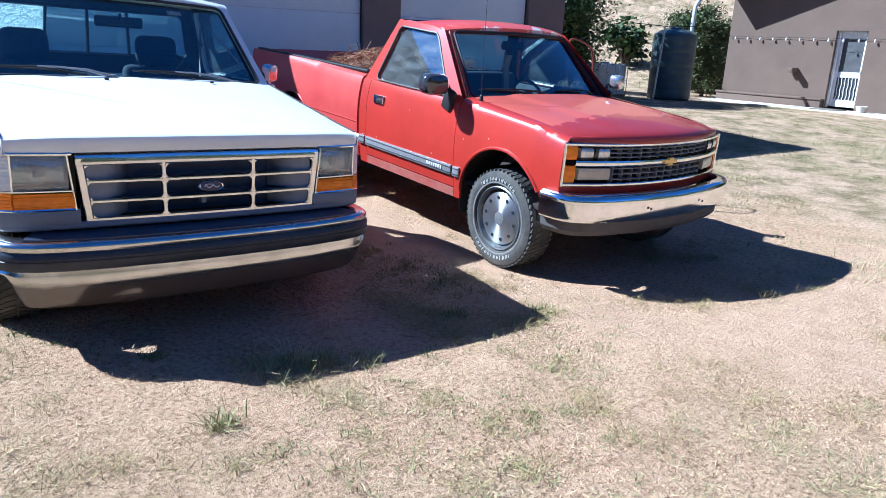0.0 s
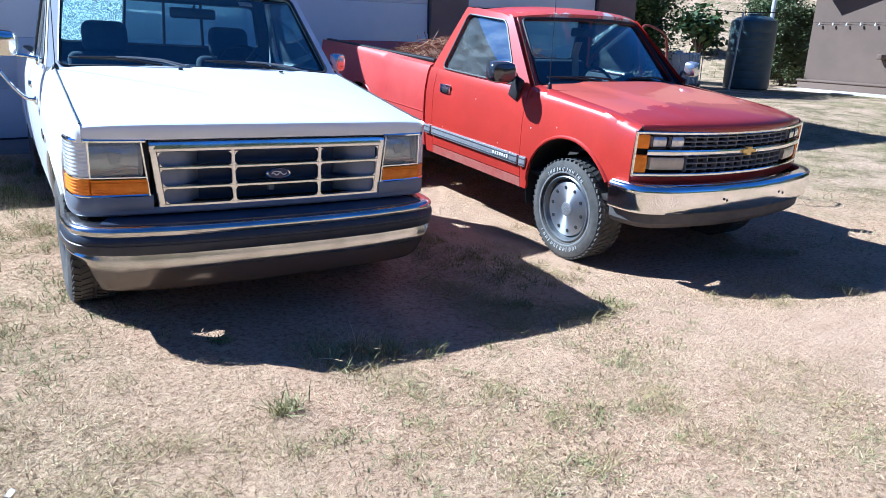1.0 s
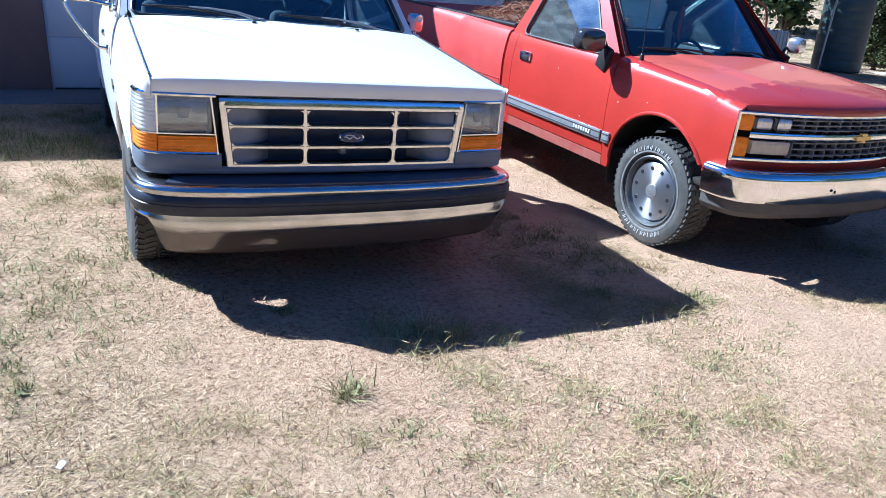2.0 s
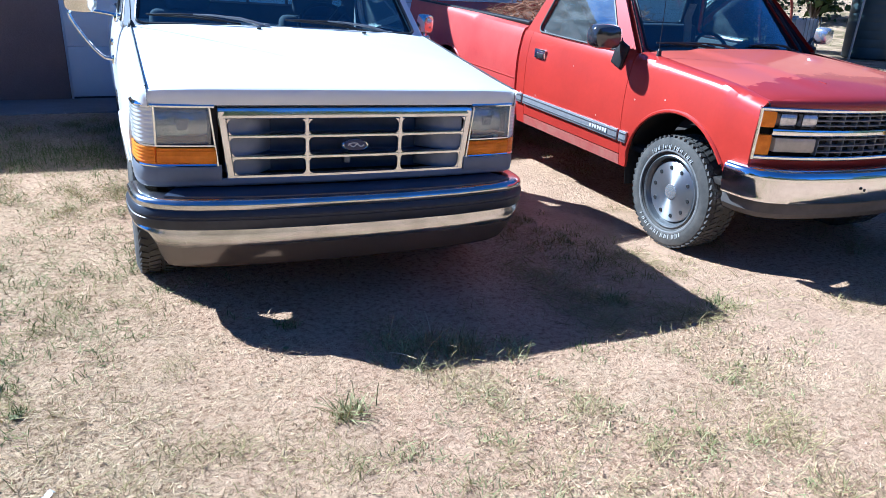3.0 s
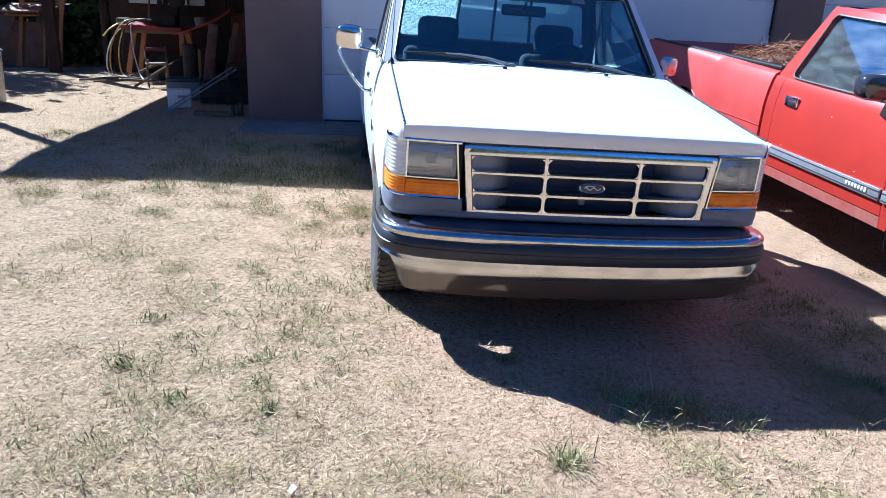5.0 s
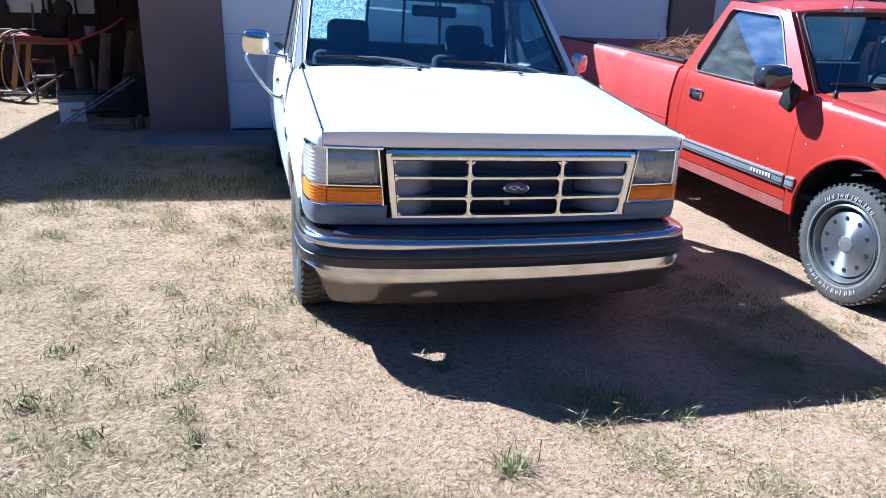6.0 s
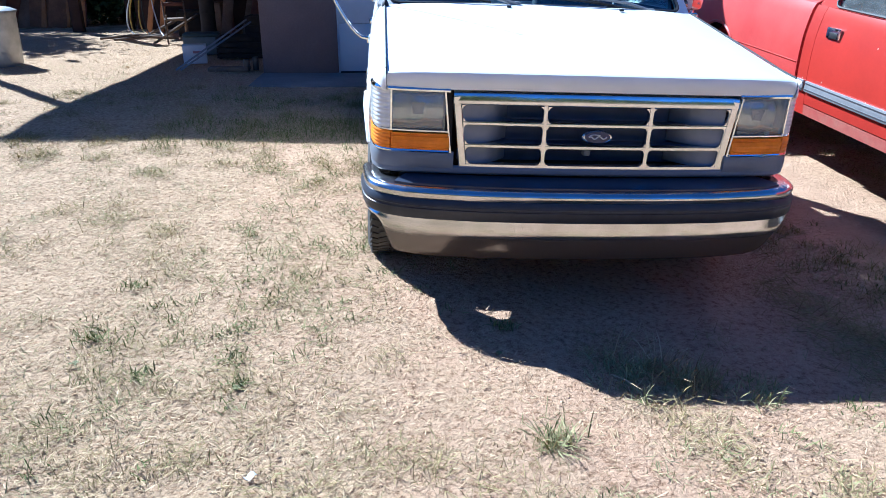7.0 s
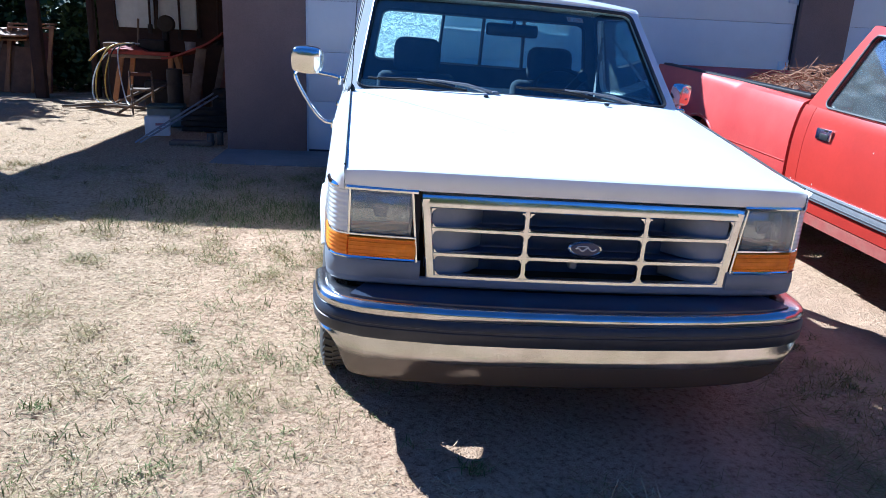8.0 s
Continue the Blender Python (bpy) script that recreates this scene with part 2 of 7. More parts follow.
def tube(bm, pts, r, n=8, caps=True):
    """A round bar along points; r a number or one for each point."""
    pts = [Vector(p) for p in pts]
    rs = r if isinstance(r, (list, tuple)) else [r] * len(pts)
    rows = []
    side = None
    for i, p in enumerate(pts):
        t = (pts[min(i + 1, len(pts) - 1)] - pts[max(i - 1, 0)]).normalized()
        ref = side if side is not None else (Vector((0, 0, 1)) if abs(t.z) < 0.9 else Vector((1, 0, 0)))
        u = (ref - t * ref.dot(t)).normalized()
        side = u
        w = t.cross(u)
        rows.append([p + (u * math.cos(a) + w * math.sin(a)) * rs[i] for a in [2 * math.pi * k / n for k in range(n)]])
    vs = grid(bm, rows, True)
    if caps:
        bm.faces.new(vs[0][::-1]), bm.faces.new(vs[-1])


def lathe(bm, prof, n=32, axis="x", at=(0, 0, 0), closed=False):
    """A turned body; prof holds (radius, place along the axis)."""
    rows = []
    at = Vector(at)
    for r, h in prof:
        row = []
        for k in range(n):
            a = 2 * math.pi * k / n
            c, s = r * math.cos(a), r * math.sin(a)
            row.append(at + Vector((h, c, s) if axis == "x" else ((c, h, s) if axis == "y" else (c, s, h))))
        rows.append(row)
    if closed:
        rows.append(rows[0])
    vs = grid(bm, rows, True)
    if not closed:
        for row, r in ((vs[0], prof[0][0]), (vs[-1], prof[-1][0])):
            if r > 1e-4:
                bm.faces.new(row)
    bmesh.ops.remove_doubles(bm, verts=bm.verts[:], dist=1e-5)


def sweep(bm, plan, prof):
    """A closed profile (out, z) carried along a plan line of (x, y); out is to the right of its way."""
    rows = []
    for i, (x, y) in enumerate(plan):
        a, b = plan[max(i - 1, 0)], plan[min(i + 1, len(plan) - 1)]
        t = Vector((b[0] - a[0], b[1] - a[1])).normalized()
        rows.append([Vector((x + t.y * d, y - t.x * d, z)) for d, z in prof])
    vs = grid(bm, rows, True)
    bm.faces.new(vs[0][::-1]), bm.faces.new(vs[-1])


def round_poly(pts, times=2, closed=False):
    """Cuts the corners of a line of points."""
    pts = [tuple(p) for p in pts]
    for _ in range(times):
        out = [] if closed else [pts[0]]
        for i in range(len(pts) if closed else len(pts) - 1):
            a, b = pts[i], pts[(i + 1) % len(pts)]
            out.append(tuple(0.75 * u + 0.25 * v for u, v in zip(a, b)))
            out.append(tuple(0.25 * u + 0.75 * v for u, v in zip(a, b)))
        pts = out if closed else out + [pts[-1]]
    return pts


def part(name, bm, material, parent=None, label="", sharp=32.0):
    """Links a bmesh as one mesh object, a part of its parent."""
    bmesh.ops.recalc_face_normals(bm, faces=bm.faces[:])
    lim = radians(sharp)
    for f in bm.faces:
        f.smooth = True
    for e in bm.edges:
        if len(e.link_faces) != 2 or e.calc_face_angle(4.0) > lim:
            e.smooth = False
    me = bpy.data.meshes.new(name)
    bm.to_mesh(me)
    bm.free()
    for m in material if isinstance(material, (list, tuple)) else [material]:
        me.materials.append(m)
    ob = new(name, me)
    if parent is not None:
        ob.parent = parent
    if label:
        tagged(ob, label=label)
    return ob


def thing(name, m, label, category, group="", kind=""):
    ob = new(name)
    ob.empty_display_size = 0.1
    ob.matrix_world = m
    return tagged(ob, label, category, group, kind)


def fresh():
    return bmesh.new()


# ---- ground ----
def step01(v):
    v = max(0.0, min(1.0, v))
    return v * v * (3 - 2 * v)


def ground_z(x, y):
    z = 0.15 * step01(y / 6.0) + 0.06 * step01(-y / 2.5)
    z -= 0.03 * max(-2.5, min(2.3, x)) * (1 - step01((y - 3) / 3)) * (1 - step01((-y - 0.5) / 2.5))
    d = math.hypot(x, y - 2)
    far = step01((d - 40) / 120)
    z += far * 14 * (0.5 + noise.noise((x * 0.008, y * 0.008, 3.0)))
    # the bank behind the tank
    bx, by = (x - 14) * 0.80 + (y - 9) * 0.60, 0
    z -= 0.11 * step01((x - 17.4) / 1.6)
    z += 24 * step01((bx - 9) / 60) * step01((y - 4 + 0.2 * x) / 10) if bx > 9 else 0
    return z


def ground_detail(x, y):
    z = ground_z(x, y)
    d = math.hypot(x, y - 1)
    if d < 14:
        k = 1 - step01((d - 8) / 6)
        z += k * (0.014 * noise.noise((x * 1.3, y * 1.3, 0)) + 0.008 * noise.noise((x * 4.5, y * 4.5, 5)) + 0.004 * noise.noise((x * 14, y * 14, 9)))
    return z


def spread(lo, hi, stepsize, reach, grow=1.18):
    mid = list(np.arange(lo, hi, stepsize))
    up, s = [], stepsize
    v = hi
    while v < reach:
        up.append(v)
        s *= grow
        v += s
    down, s, v = [], stepsize, lo
    while v > -reach:
        s *= grow
        v -= s
        down.append(v)
    return down[::-1] + mid + up


# sandy soil with straw litter; paler wheel tracks by the red pickup
def soil_material():
    m = bpy.data.materials.new("sandy_soil")
    m.use_nodes = True
    n, l = m.node_tree.nodes, m.node_tree.links
    p = n["Principled BSDF"]
    p.inputs["Roughness"].default_value = 0.95
    p.inputs["Specular IOR Level"].default_value = 0.1
    co = n.new("ShaderNodeTexCoord")

    def noise_tex(scale, detail=6.0, rough=0.6, stretch=None):
        t = n.new("ShaderNodeTexNoise")
        t.inputs["Scale"].default_value, t.inputs["Detail"].default_value, t.inputs["Roughness"].default_value = scale, detail, rough
        if stretch:
            mp = n.new("ShaderNodeMapping")
            mp.inputs["Scale"].default_value = stretch
            l.new(co.outputs["Object"], mp.inputs["Vector"])
            l.new(mp.outputs["Vector"], t.inputs["Vector"])
        else:
            l.new(co.outputs["Object"], t.inputs["Vector"])
        return t.outputs["Fac"]

    def ramp(fac, stops):
        r = n.new("ShaderNodeValToRGB")
        while len(r.color_ramp.elements) < len(stops):
            r.color_ramp.elements.new(0.5)
        for e, (pos, c) in zip(r.color_ramp.elements, stops):
            e.position, e.color = pos, (*c, 1)
        l.new(fac, r.inputs["Fac"])
        return r.outputs["Color"]

    def mix(fac, a, b, how="MIX"):
        k = n.new("ShaderNodeMix")
        k.data_type, k.blend_type = "RGBA", how
        if isinstance(fac, float):
            k.inputs["Factor"].default_value = fac
        else:
            l.new(fac, k.inputs["Factor"])
        l.new(a, k.inputs["A"]), l.new(b, k.inputs["B"])
        return k.outputs["Result"]

    sand = ramp(noise_tex(2.2), [(0.3, (0.540, 0.347, 0.216)), (0.7, (0.668, 0.446, 0.285))])
    straw = ramp(noise_tex(40, 8, 0.8), [(0.36, (0.276, 0.183, 0.104)), (0.47, (0.511, 0.363, 0.218)), (0.62, (0.643, 0.468, 0.289))])
    where = ramp(noise_tex(0.9, 7, 0.7), [(0.42, (0, 0, 0)), (0.56, (1, 1, 1))])
    sep = n.new("ShaderNodeSeparateXYZ")
    l.new(co.outputs["Object"], sep.inputs["Vector"])
    wob = noise_tex(1.6, 4, 0.6)

    def calc(op, a, b):
        k = n.new("ShaderNodeMath")
        k.operation = op
        for sock, v in zip(k.inputs, (a, b)):
            if v is None:
                continue
            if isinstance(v, float):
                sock.default_value = v
            else:
                l.new(v, sock)
        return k.outputs["Value"]

    def soft(v, lo, hi):
        k = n.new("ShaderNodeMapRange")
        k.interpolation_type = "SMOOTHSTEP"
        k.inputs["From Min"].default_value, k.inputs["From Max"].default_value = lo, hi
        l.new(v, k.inputs["Value"])
        return k.outputs["Result"]
    wav = calc("MULTIPLY", calc("SUBTRACT", wob, 0.5), 0.9)
    grassy = soft(calc("ADD", calc("ADD", sep.outputs["X"], calc("MULTIPLY", sep.outputs["Y"], 0.25)), calc("MULTIPLY", wav, 3.0)), -0.4, -1.8)
    c = mix(calc("MAXIMUM", calc("MULTIPLY", grassy, 0.85), calc("MULTIPLY", where, 0.6)), sand, straw)
    ex = calc("DIVIDE", calc("SUBTRACT", sep.outputs["X"], 0.8), 1.0)
    ey = calc("DIVIDE", calc("ADD", sep.outputs["Y"], 0.33), 0.48)
    bare = soft(calc("ADD", calc("ADD", calc("MULTIPLY", ex, ex), calc("MULTIPLY", ey, ey)), wav), 1.3, 0.5)
    c = mix(calc("MULTIPLY", bare, 0.5), c, sand)
    a1 = calc("ABSOLUTE", calc("ADD", calc("SUBTRACT", sep.outputs["X"], 2.0), wav), None)
    a2 = calc("ABSOLUTE", calc("ADD", calc("ADD", sep.outputs["Y"], 1.75), calc("ADD", wav, calc("MULTIPLY", calc("SUBTRACT", sep.outputs["X"], 2.5), -0.1))), None)
    t1 = calc("MULTIPLY", soft(a1, 0.65, 0.25), soft(sep.outputs["Y"], -2.2, -1.0))
    t2 = calc("MULTIPLY", soft(a2, 0.65, 0.25), soft(sep.outputs["X"], 1.6, 2.4))
    track = calc("MAXIMUM", t1, t2)
    far = calc("MAXIMUM", soft(calc("ADD", sep.outputs["X"], calc("MULTIPLY", wav, 4.0)), 4.6, 7.5), soft(sep.outputs["Y"], 9.0, 13.0))
    scrub = ramp(noise_tex(1.7, 9, 0.75), [(0.40, (0.17, 0.150, 0.075)), (0.49, (0.40, 0.305, 0.185)), (0.58, (0.60, 0.435, 0.300))])
    c = mix(calc("MULTIPLY", far, 0.85), c, scrub)
    dust = ramp(noise_tex(5.0), [(0.3, (0.503, 0.327, 0.206)), (0.7, (0.617, 0.417, 0.271))])
    c = mix(track, c, dust)
    # small shadows between straws and clods, put into the soil colour
    shade_specks = ramp(noise_tex(34, 7, 0.78), [(0.39, (0.36, 0.30, 0.25)), (0.465, (0.82, 0.79, 0.76)), (0.56, (1.0, 1.0, 1.0))])
    c = mix(calc("MULTIPLY", calc("SUBTRACT", 1.0, calc("MULTIPLY", track, 0.7)), 0.8), c, shade_specks, "MULTIPLY")
    l.new(c, p.inputs["Base Color"])
    h = n.new("ShaderNodeMath")
    h.operation = "ADD"
    l.new(noise_tex(46, 7, 0.72), h.inputs[0])
    wave = n.new("ShaderNodeTexWave")
    wave.wave_type, wave.bands_direction = "BANDS", "Y"
    wave.inputs["Scale"].default_value, wave.inputs["Distortion"].default_value = 7.0, 4.0
    wave.inputs["Detail"].default_value, wave.inputs["Detail Scale"].default_value = 2.0, 2.5
    l.new(co.outputs["Object"], wave.inputs["Vector"])
    treads = calc("MULTIPLY", calc("MULTIPLY", wave.outputs["Fac"], track), 0.09)
    l.new(calc("ADD", noise_tex(9, 5, 0.6), treads), h.inputs[1])
    bu = n.new("ShaderNodeBump")
    bu.inputs["Strength"].default_value = 1.0
    bu.inputs["Distance"].default_value = 0.022
    l.new(h.outputs["Value"], bu.inputs["Height"])
    l.new(bu.outputs["Normal"], p.inputs["Normal"])
    return m


SOIL = soil_material()
gx = spread(-5.5, 6.0, 0.05, 900)
gy = spread(-3.6, 4.5, 0.05, 900)
verts = [(x, y, ground_detail(x, y)) for y in gy for x in gx]
w = len(gx)
faces = [(j * w + i, j * w + i + 1, (j + 1) * w + i + 1, (j + 1) * w + i) for j in range(len(gy) - 1) for i in range(w - 1)]
me = bpy.data.meshes.new("ground")
me.from_pydata(verts, [], faces)
me.materials.append(SOIL)
for f in me.polygons:
    f.use_smooth = True
ground = tagged(new("ground", me), "sandy yard with dry trampled straw and low weeds", "ground", kind="structure")


# ---- pickups ----
def at_y(keys, y):
    """The profile of a flank at y, between the stations of keys."""
    if y <= keys[0][0]:
        return keys[0][1]
    for (y0, a), (y1, b) in zip(keys, keys[1:]):
        if y <= y1:
            k = (y - y0) / (y1 - y0)
            return [(p[0] * (1 - k) + q[0] * k, p[1] * (1 - k) + q[1] * k) for p, q in zip(a, b)]
    return keys[-1][1]


def cut_line(pts, top, low, n):
    """n even points of a falling line (x, z) between the heights top and low."""
    out = []
    for i in range(len(pts) - 1):
        (x0, z0), (x1, z1) = pts[i], pts[i + 1]
        if z1 >= top or z0 <= low:
            continue
        a, b = (x0, z0), (x1, z1)
        if z0 > top:
            k = (z0 - top) / (z0 - z1)
            a = (x0 + (x1 - x0) * k, top)
        if z1 < low:
            k = (z0 - low) / (z0 - z1)
            b = (x0 + (x1 - x0) * k, low)
        if not out:
            out.append(a)
        out.append(b)
    d = [0.0]
    for p, q in zip(out, out[1:]):
        d.append(d[-1] + math.hypot(q[0] - p[0], q[1] - p[1]))
    res, j = [], 0
    for i in range(n):
        s = d[-1] * i / (n - 1)
        while j < len(d) - 2 and d[j + 1] < s:
            j += 1
        k = (s - d[j]) / max(d[j + 1] - d[j], 1e-9)
        res.append((out[j][0] + (out[j + 1][0] - out[j][0]) * k, out[j][1] + (out[j + 1][1] - out[j][1]) * k))
    return res


def arch_low(y, arches, low):
    """The lower edge of a flank, with the round wheel openings cut in; ahead of the front wheel it ends behind the bumper."""
    z = max(low, 0.60) if arches and y < arches[0][0] - arches[0][2] * 0.8 else low
    for cy, cz, r in arches:
        if abs(y - cy) < r:
            z = max(z, cz + math.sqrt(r * r - (y - cy) ** 2))
    return z


def flank(bm, keys, y0, y1, s, low, top=None, arches=(), n=16, thick=0.02):
    """One body panel of a flank from y0 to y1; s: the side, -1 or 1."""
    ys = set(np.linspace(y0, y1, max(2, int((y1 - y0) / 0.06) + 1)))
    for cy, cz, r in arches:
        for a in np.linspace(0, math.pi, 25):
            y = cy + r * 0.9995 * math.cos(a)
            if y0 < y < y1:
                ys.add(y)
    rows = []
    for y in sorted(ys):
        prof = round_poly(at_y(keys, y), 2)
        t = prof[0][1] if top is None else (top(y) if callable(top) else top)
        rows.append([Vector((s * x, y, z)) for x, z in cut_line(prof, t, arch_low(y, arches, low), n)])
    slab(bm, rows, (-s * thick, 0, 0))


def pane(q, inset, radius, n_side=7, n_corner=6):
    """Loops of a window in the patch q(u, v): the outer edge and the rounded inner one. inset: left, right, low, high as shares."""
    l, r, b, t = inset
    cx, cy, hx, hy = (l + 1 - r) / 2, (b + 1 - t) / 2, (1 - r - l) / 2, (1 - t - b) / 2
    rx, ry = radius
    inner = []
    for k, (sx, sy) in enumerate(((1, 1), (-1, 1), (-1, -1), (1, -1))):
        for i in range(n_corner + 1):
            a = math.pi / 2 * (k + i / n_corner)
            inner.append((cx + sx * (hx - rx) + rx * math.cos(a), cy + sy * (hy - ry) + ry * math.sin(a)))
        nx = ((-1, 1), (-1, -1), (1, -1), (1, 1))[k]
        a0 = math.pi / 2 * (k + 1)
        p = (cx + sx * (hx - rx) + rx * math.cos(a0), cy + sy * (hy - ry) + ry * math.sin(a0))
        e = (cx + nx[0] * (hx - rx) + rx * math.cos(a0), cy + nx[1] * (hy - ry) + ry * math.sin(a0))
        for i in range(1, n_side):
            inner.append((p[0] + (e[0] - p[0]) * i / n_side, p[1] + (e[1] - p[1]) * i / n_side))
    outer = []
    for u, v in inner:
        dx, dy = (u - cx) / hx, (v - cy) / hy
        k = 1 / max(abs(dx), abs(dy))
        du, dv = dx * k, dy * k
        outer.append(((1 + du) / 2, (1 + dv) / 2))
    return [q(u, v) for u, v in outer], [q(u, v) for u, v in inner], inner


def window_frame(bm, q, inset, radius, off):
    """The sheet-metal frame round a window, with depth off."""
    o, i, _ = pane(q, inset, radius)
    off = Vector(off)
    rows = [o, i, [p + off for p in i], [p + off for p in o]]
    rows = [row + [row[0]] for row in rows]
    grid(bm, rows)
    bmesh.ops.remove_doubles(bm, verts=bm.verts[:], dist=1e-5)


def window_seal(bm, q, inset, radius, r=0.008):
    _, i, _ = pane(q, inset, radius)
    tube(bm, i + [i[0]], r, 6, caps=False)


def window_pane(bm, q, inset, off, back=0.004, cols=None):
    l, r, b, t = inset
    us = np.linspace(l + 0.002, 1 - r - 0.002, 9) if cols is None else np.linspace(cols[0], cols[1], 7)
    vs = np.linspace(b + 0.002, 1 - t - 0.002, 6)
    off = Vector(off)
    slab(bm, [[q(u, v) + off for u in us] for v in vs], off.normalized() * back)


def patch(c00, c10, c01, c11, bulge=(0, 0, 0), roof=(0, 0, 0)):
    """A bent four-sided patch: corners at low left, low right, high left, high right."""
    c00, c10, c01, c11, bulge = Vector(c00), Vector(c10), Vector(c01), Vector(c11), Vector(bulge)

    def q(u, v):
        return (c00 * (1 - u) + c10 * u) * (1 - v) + (c01 * (1 - u) + c11 * u) * v + bulge * (4 * u * (1 - u))
    return q


def make_wheel(parent, x, y, z, s, radius, width, rim, style, letters):
    """A wheel with tyre, treads, rim and disc; s: the side on which its face looks out."""
    hub = new("wheel")
    hub.parent = parent
    hub.location = (x, y, z)
    R, W = radius, width
    bm = fresh()
    prof = [(rim, -W * 0.40), (rim + 0.012, -W * 0.47), (rim + 0.05, -W * 0.52), (R - 0.055, -W * 0.52), (R - 0.022, -W * 0.47), (R - 0.012, -W * 0.36),
            (R - 0.010, 0), (R - 0.012, W * 0.36), (R - 0.022, W * 0.47), (R - 0.055, W * 0.52), (rim + 0.05, W * 0.52), (rim + 0.012, W * 0.47), (rim, W * 0.40)]
    lathe(bm, prof, 56, closed=True)
    for k in range(52):
        a = 2 * math.pi * k / 52
        for j, (h, sx, sy) in enumerate(((-0.40, 0.14, 0.028), (-0.17, 0.22, 0.026), (0.10, 0.22, 0.026), (0.36, 0.14, 0.028))):
            aa = a + (j % 2) * math.pi / 52 + 0.02 * j
            turn = Matrix.Rotation(aa, 4, "X") @ Matrix.Translation((h * W + 0.02 * W, 0, R - 0.012)) @ Matrix.Rotation(0.35 * (1 if j % 2 else -1), 4, "Z")
            block(bm, (sx * W, sy * R / 0.36, 0.014), (0, 0, 0), 0, turn)
    tyre = part("tyre", bm, RUBBER, hub, "black all-terrain tyre with blocky tread")
    if letters:
        mid = (rim + R - 0.05) / 2 + 0.012
        for a0, count in ((-0.72, 12), (2.50, 13)):
            bm = fresh()
            for k in range(count):
                a = a0 + k * 0.118
                tall = 0.030 if k % 4 else 0.024
                turn = Matrix.Rotation(a, 4, "X") @ Matrix.Translation((s * (W * 0.52 + 0.001), 0, mid)) @ Matrix.Rotation(0.25, 4, "X")
                block(bm, (0.004, 0.006, tall), (0, 0, 0), 0, turn)
                if k % 3:
                    block(bm, (0.004, 0.006, tall * 0.7), (0, 0, 0), 0, turn @ Matrix.Translation((0, 0.012, -0.003)))
            tagged(part("lettering", bm, LETTER_WHITE, tyre, "worn raised white lettering as bars"), kind="stuff")
        bm = fresh()
        lathe(bm, [(rim + 0.018, s * W * 0.495), (rim + 0.024, s * (W * 0.515)), (rim + 0.030, s * W * 0.515), (rim + 0.036, s * W * 0.51), (rim + 0.03, s * W * 0.48)], 56, closed=True)
        part("sidewall_ring", bm, SIDEWALL, tyre)
    bm = fresh()
    f = s * W
    lathe(bm, [(rim + 0.004, f * 0.44), (rim - 0.006, f * 0.47), (rim - 0.016, f * 0.45), (rim - 0.024, f * 0.34), (rim - 0.034, f * 0.30), (rim - 0.05, f * 0.24), (rim - 0.05, -f * 0.4), (rim, -f * 0.4)], 48, closed=True)
    part("rim", bm, PAINTED_RIM, hub)
    bm = fresh()
    lathe(bm, [(rim - 0.040, f * 0.28), (rim - 0.041, f * 0.355), (rim - 0.048, f * 0.372), (0.075, f * 0.388), (0.05, f * 0.39), (0.0, f * 0.39)], 64)
    disc = part("wheel_disc", bm, GREY_STEEL, hub, "brushed silver wheel disc with round holes")
    bm = fresh()
    lathe(bm, [(0.050, f * 0.37), (0.049, f * 0.402), (0.043, f * 0.410), (0.0, f * 0.412)], 32)
    part("centre_cap", bm, BRIGHT_CAP, disc, "bright round centre cap")
    for k in range(10):
        a = 2 * math.pi * k / 10 + 0.1
        bm = fresh()
        lathe(bm, [(0.0, f * 0.385 + s * 0.002), (0.0125, f * 0.385 + s * 0.002), (0.0135, f * 0.385), (0.0135, f * 0.35), (0.0, f * 0.35)], 14,
              at=(0, (rim - 0.082) * math.cos(a), (rim - 0.082) * math.sin(a)))
        part("disc_hole", bm, BLACK, disc)
    return hub


def make_seat(parent, x, y, z, bench=0.0, top=0.78):
    """A bucket seat (or a bench of the given width) with headrests."""
    seat = new("seat")
    seat.parent = parent
    seat.location = (x, y, z)
    wide = bench or 0.52
    bm = fresh()
    block(bm, (wide, 0.52, 0.16), (0, -0.1, 0.08), 0.05, seg=3)
    part("cushion", bm, CLOTH, seat)
    bm = fresh()
    block(bm, (wide, 0.14, 0.56), (0, 0.2, 0.35), 0.055, Matrix.Rotation(radians(-10), 4, "X"), seg=3)
    part("backrest", bm, CLOTH, seat)
    if not bench:
        bm = fresh()
        block(bm, (0.31, 0.13, 0.23), (0, 0.27, top - 0.045), 0.062, Matrix.Rotation(radians(-8), 4, "X"), seg=3)
        for sx in (-0.06, 0.06):
            tube(bm, [(sx, 0.25, top - 0.25), (sx, 0.28, top)], 0.007, 6)
        part("headrest", bm, CLOTH, seat)
    return seat


def make_steering(parent, x, y, z, r=0.19):
    bm = fresh()
    m = Matrix.Translation((x, y, z)) @ Matrix.Rotation(radians(-28), 4, "X")
    ring = [m @ Vector((r * math.cos(a), 0, r * math.sin(a))) for a in [2 * math.pi * k / 28 for k in range(29)]]
    tube(bm, ring, 0.014, 8, caps=False)
    for a in (0.35, 2.8, 4.71):
        tube(bm, [m @ Vector((0, -0.02, 0)), m @ Vector((r * math.cos(a), 0, r * math.sin(a)))], 0.012, 6)
    block(bm, (0.12, 0.05, 0.09), (0, 0, 0), 0.015, m)
    tube(bm, [m @ Vector((0, 0, 0)), m @ Vector((0, -0.4, -0.05))], 0.03, 8)
    part("steering_wheel", bm, BLACK, parent)


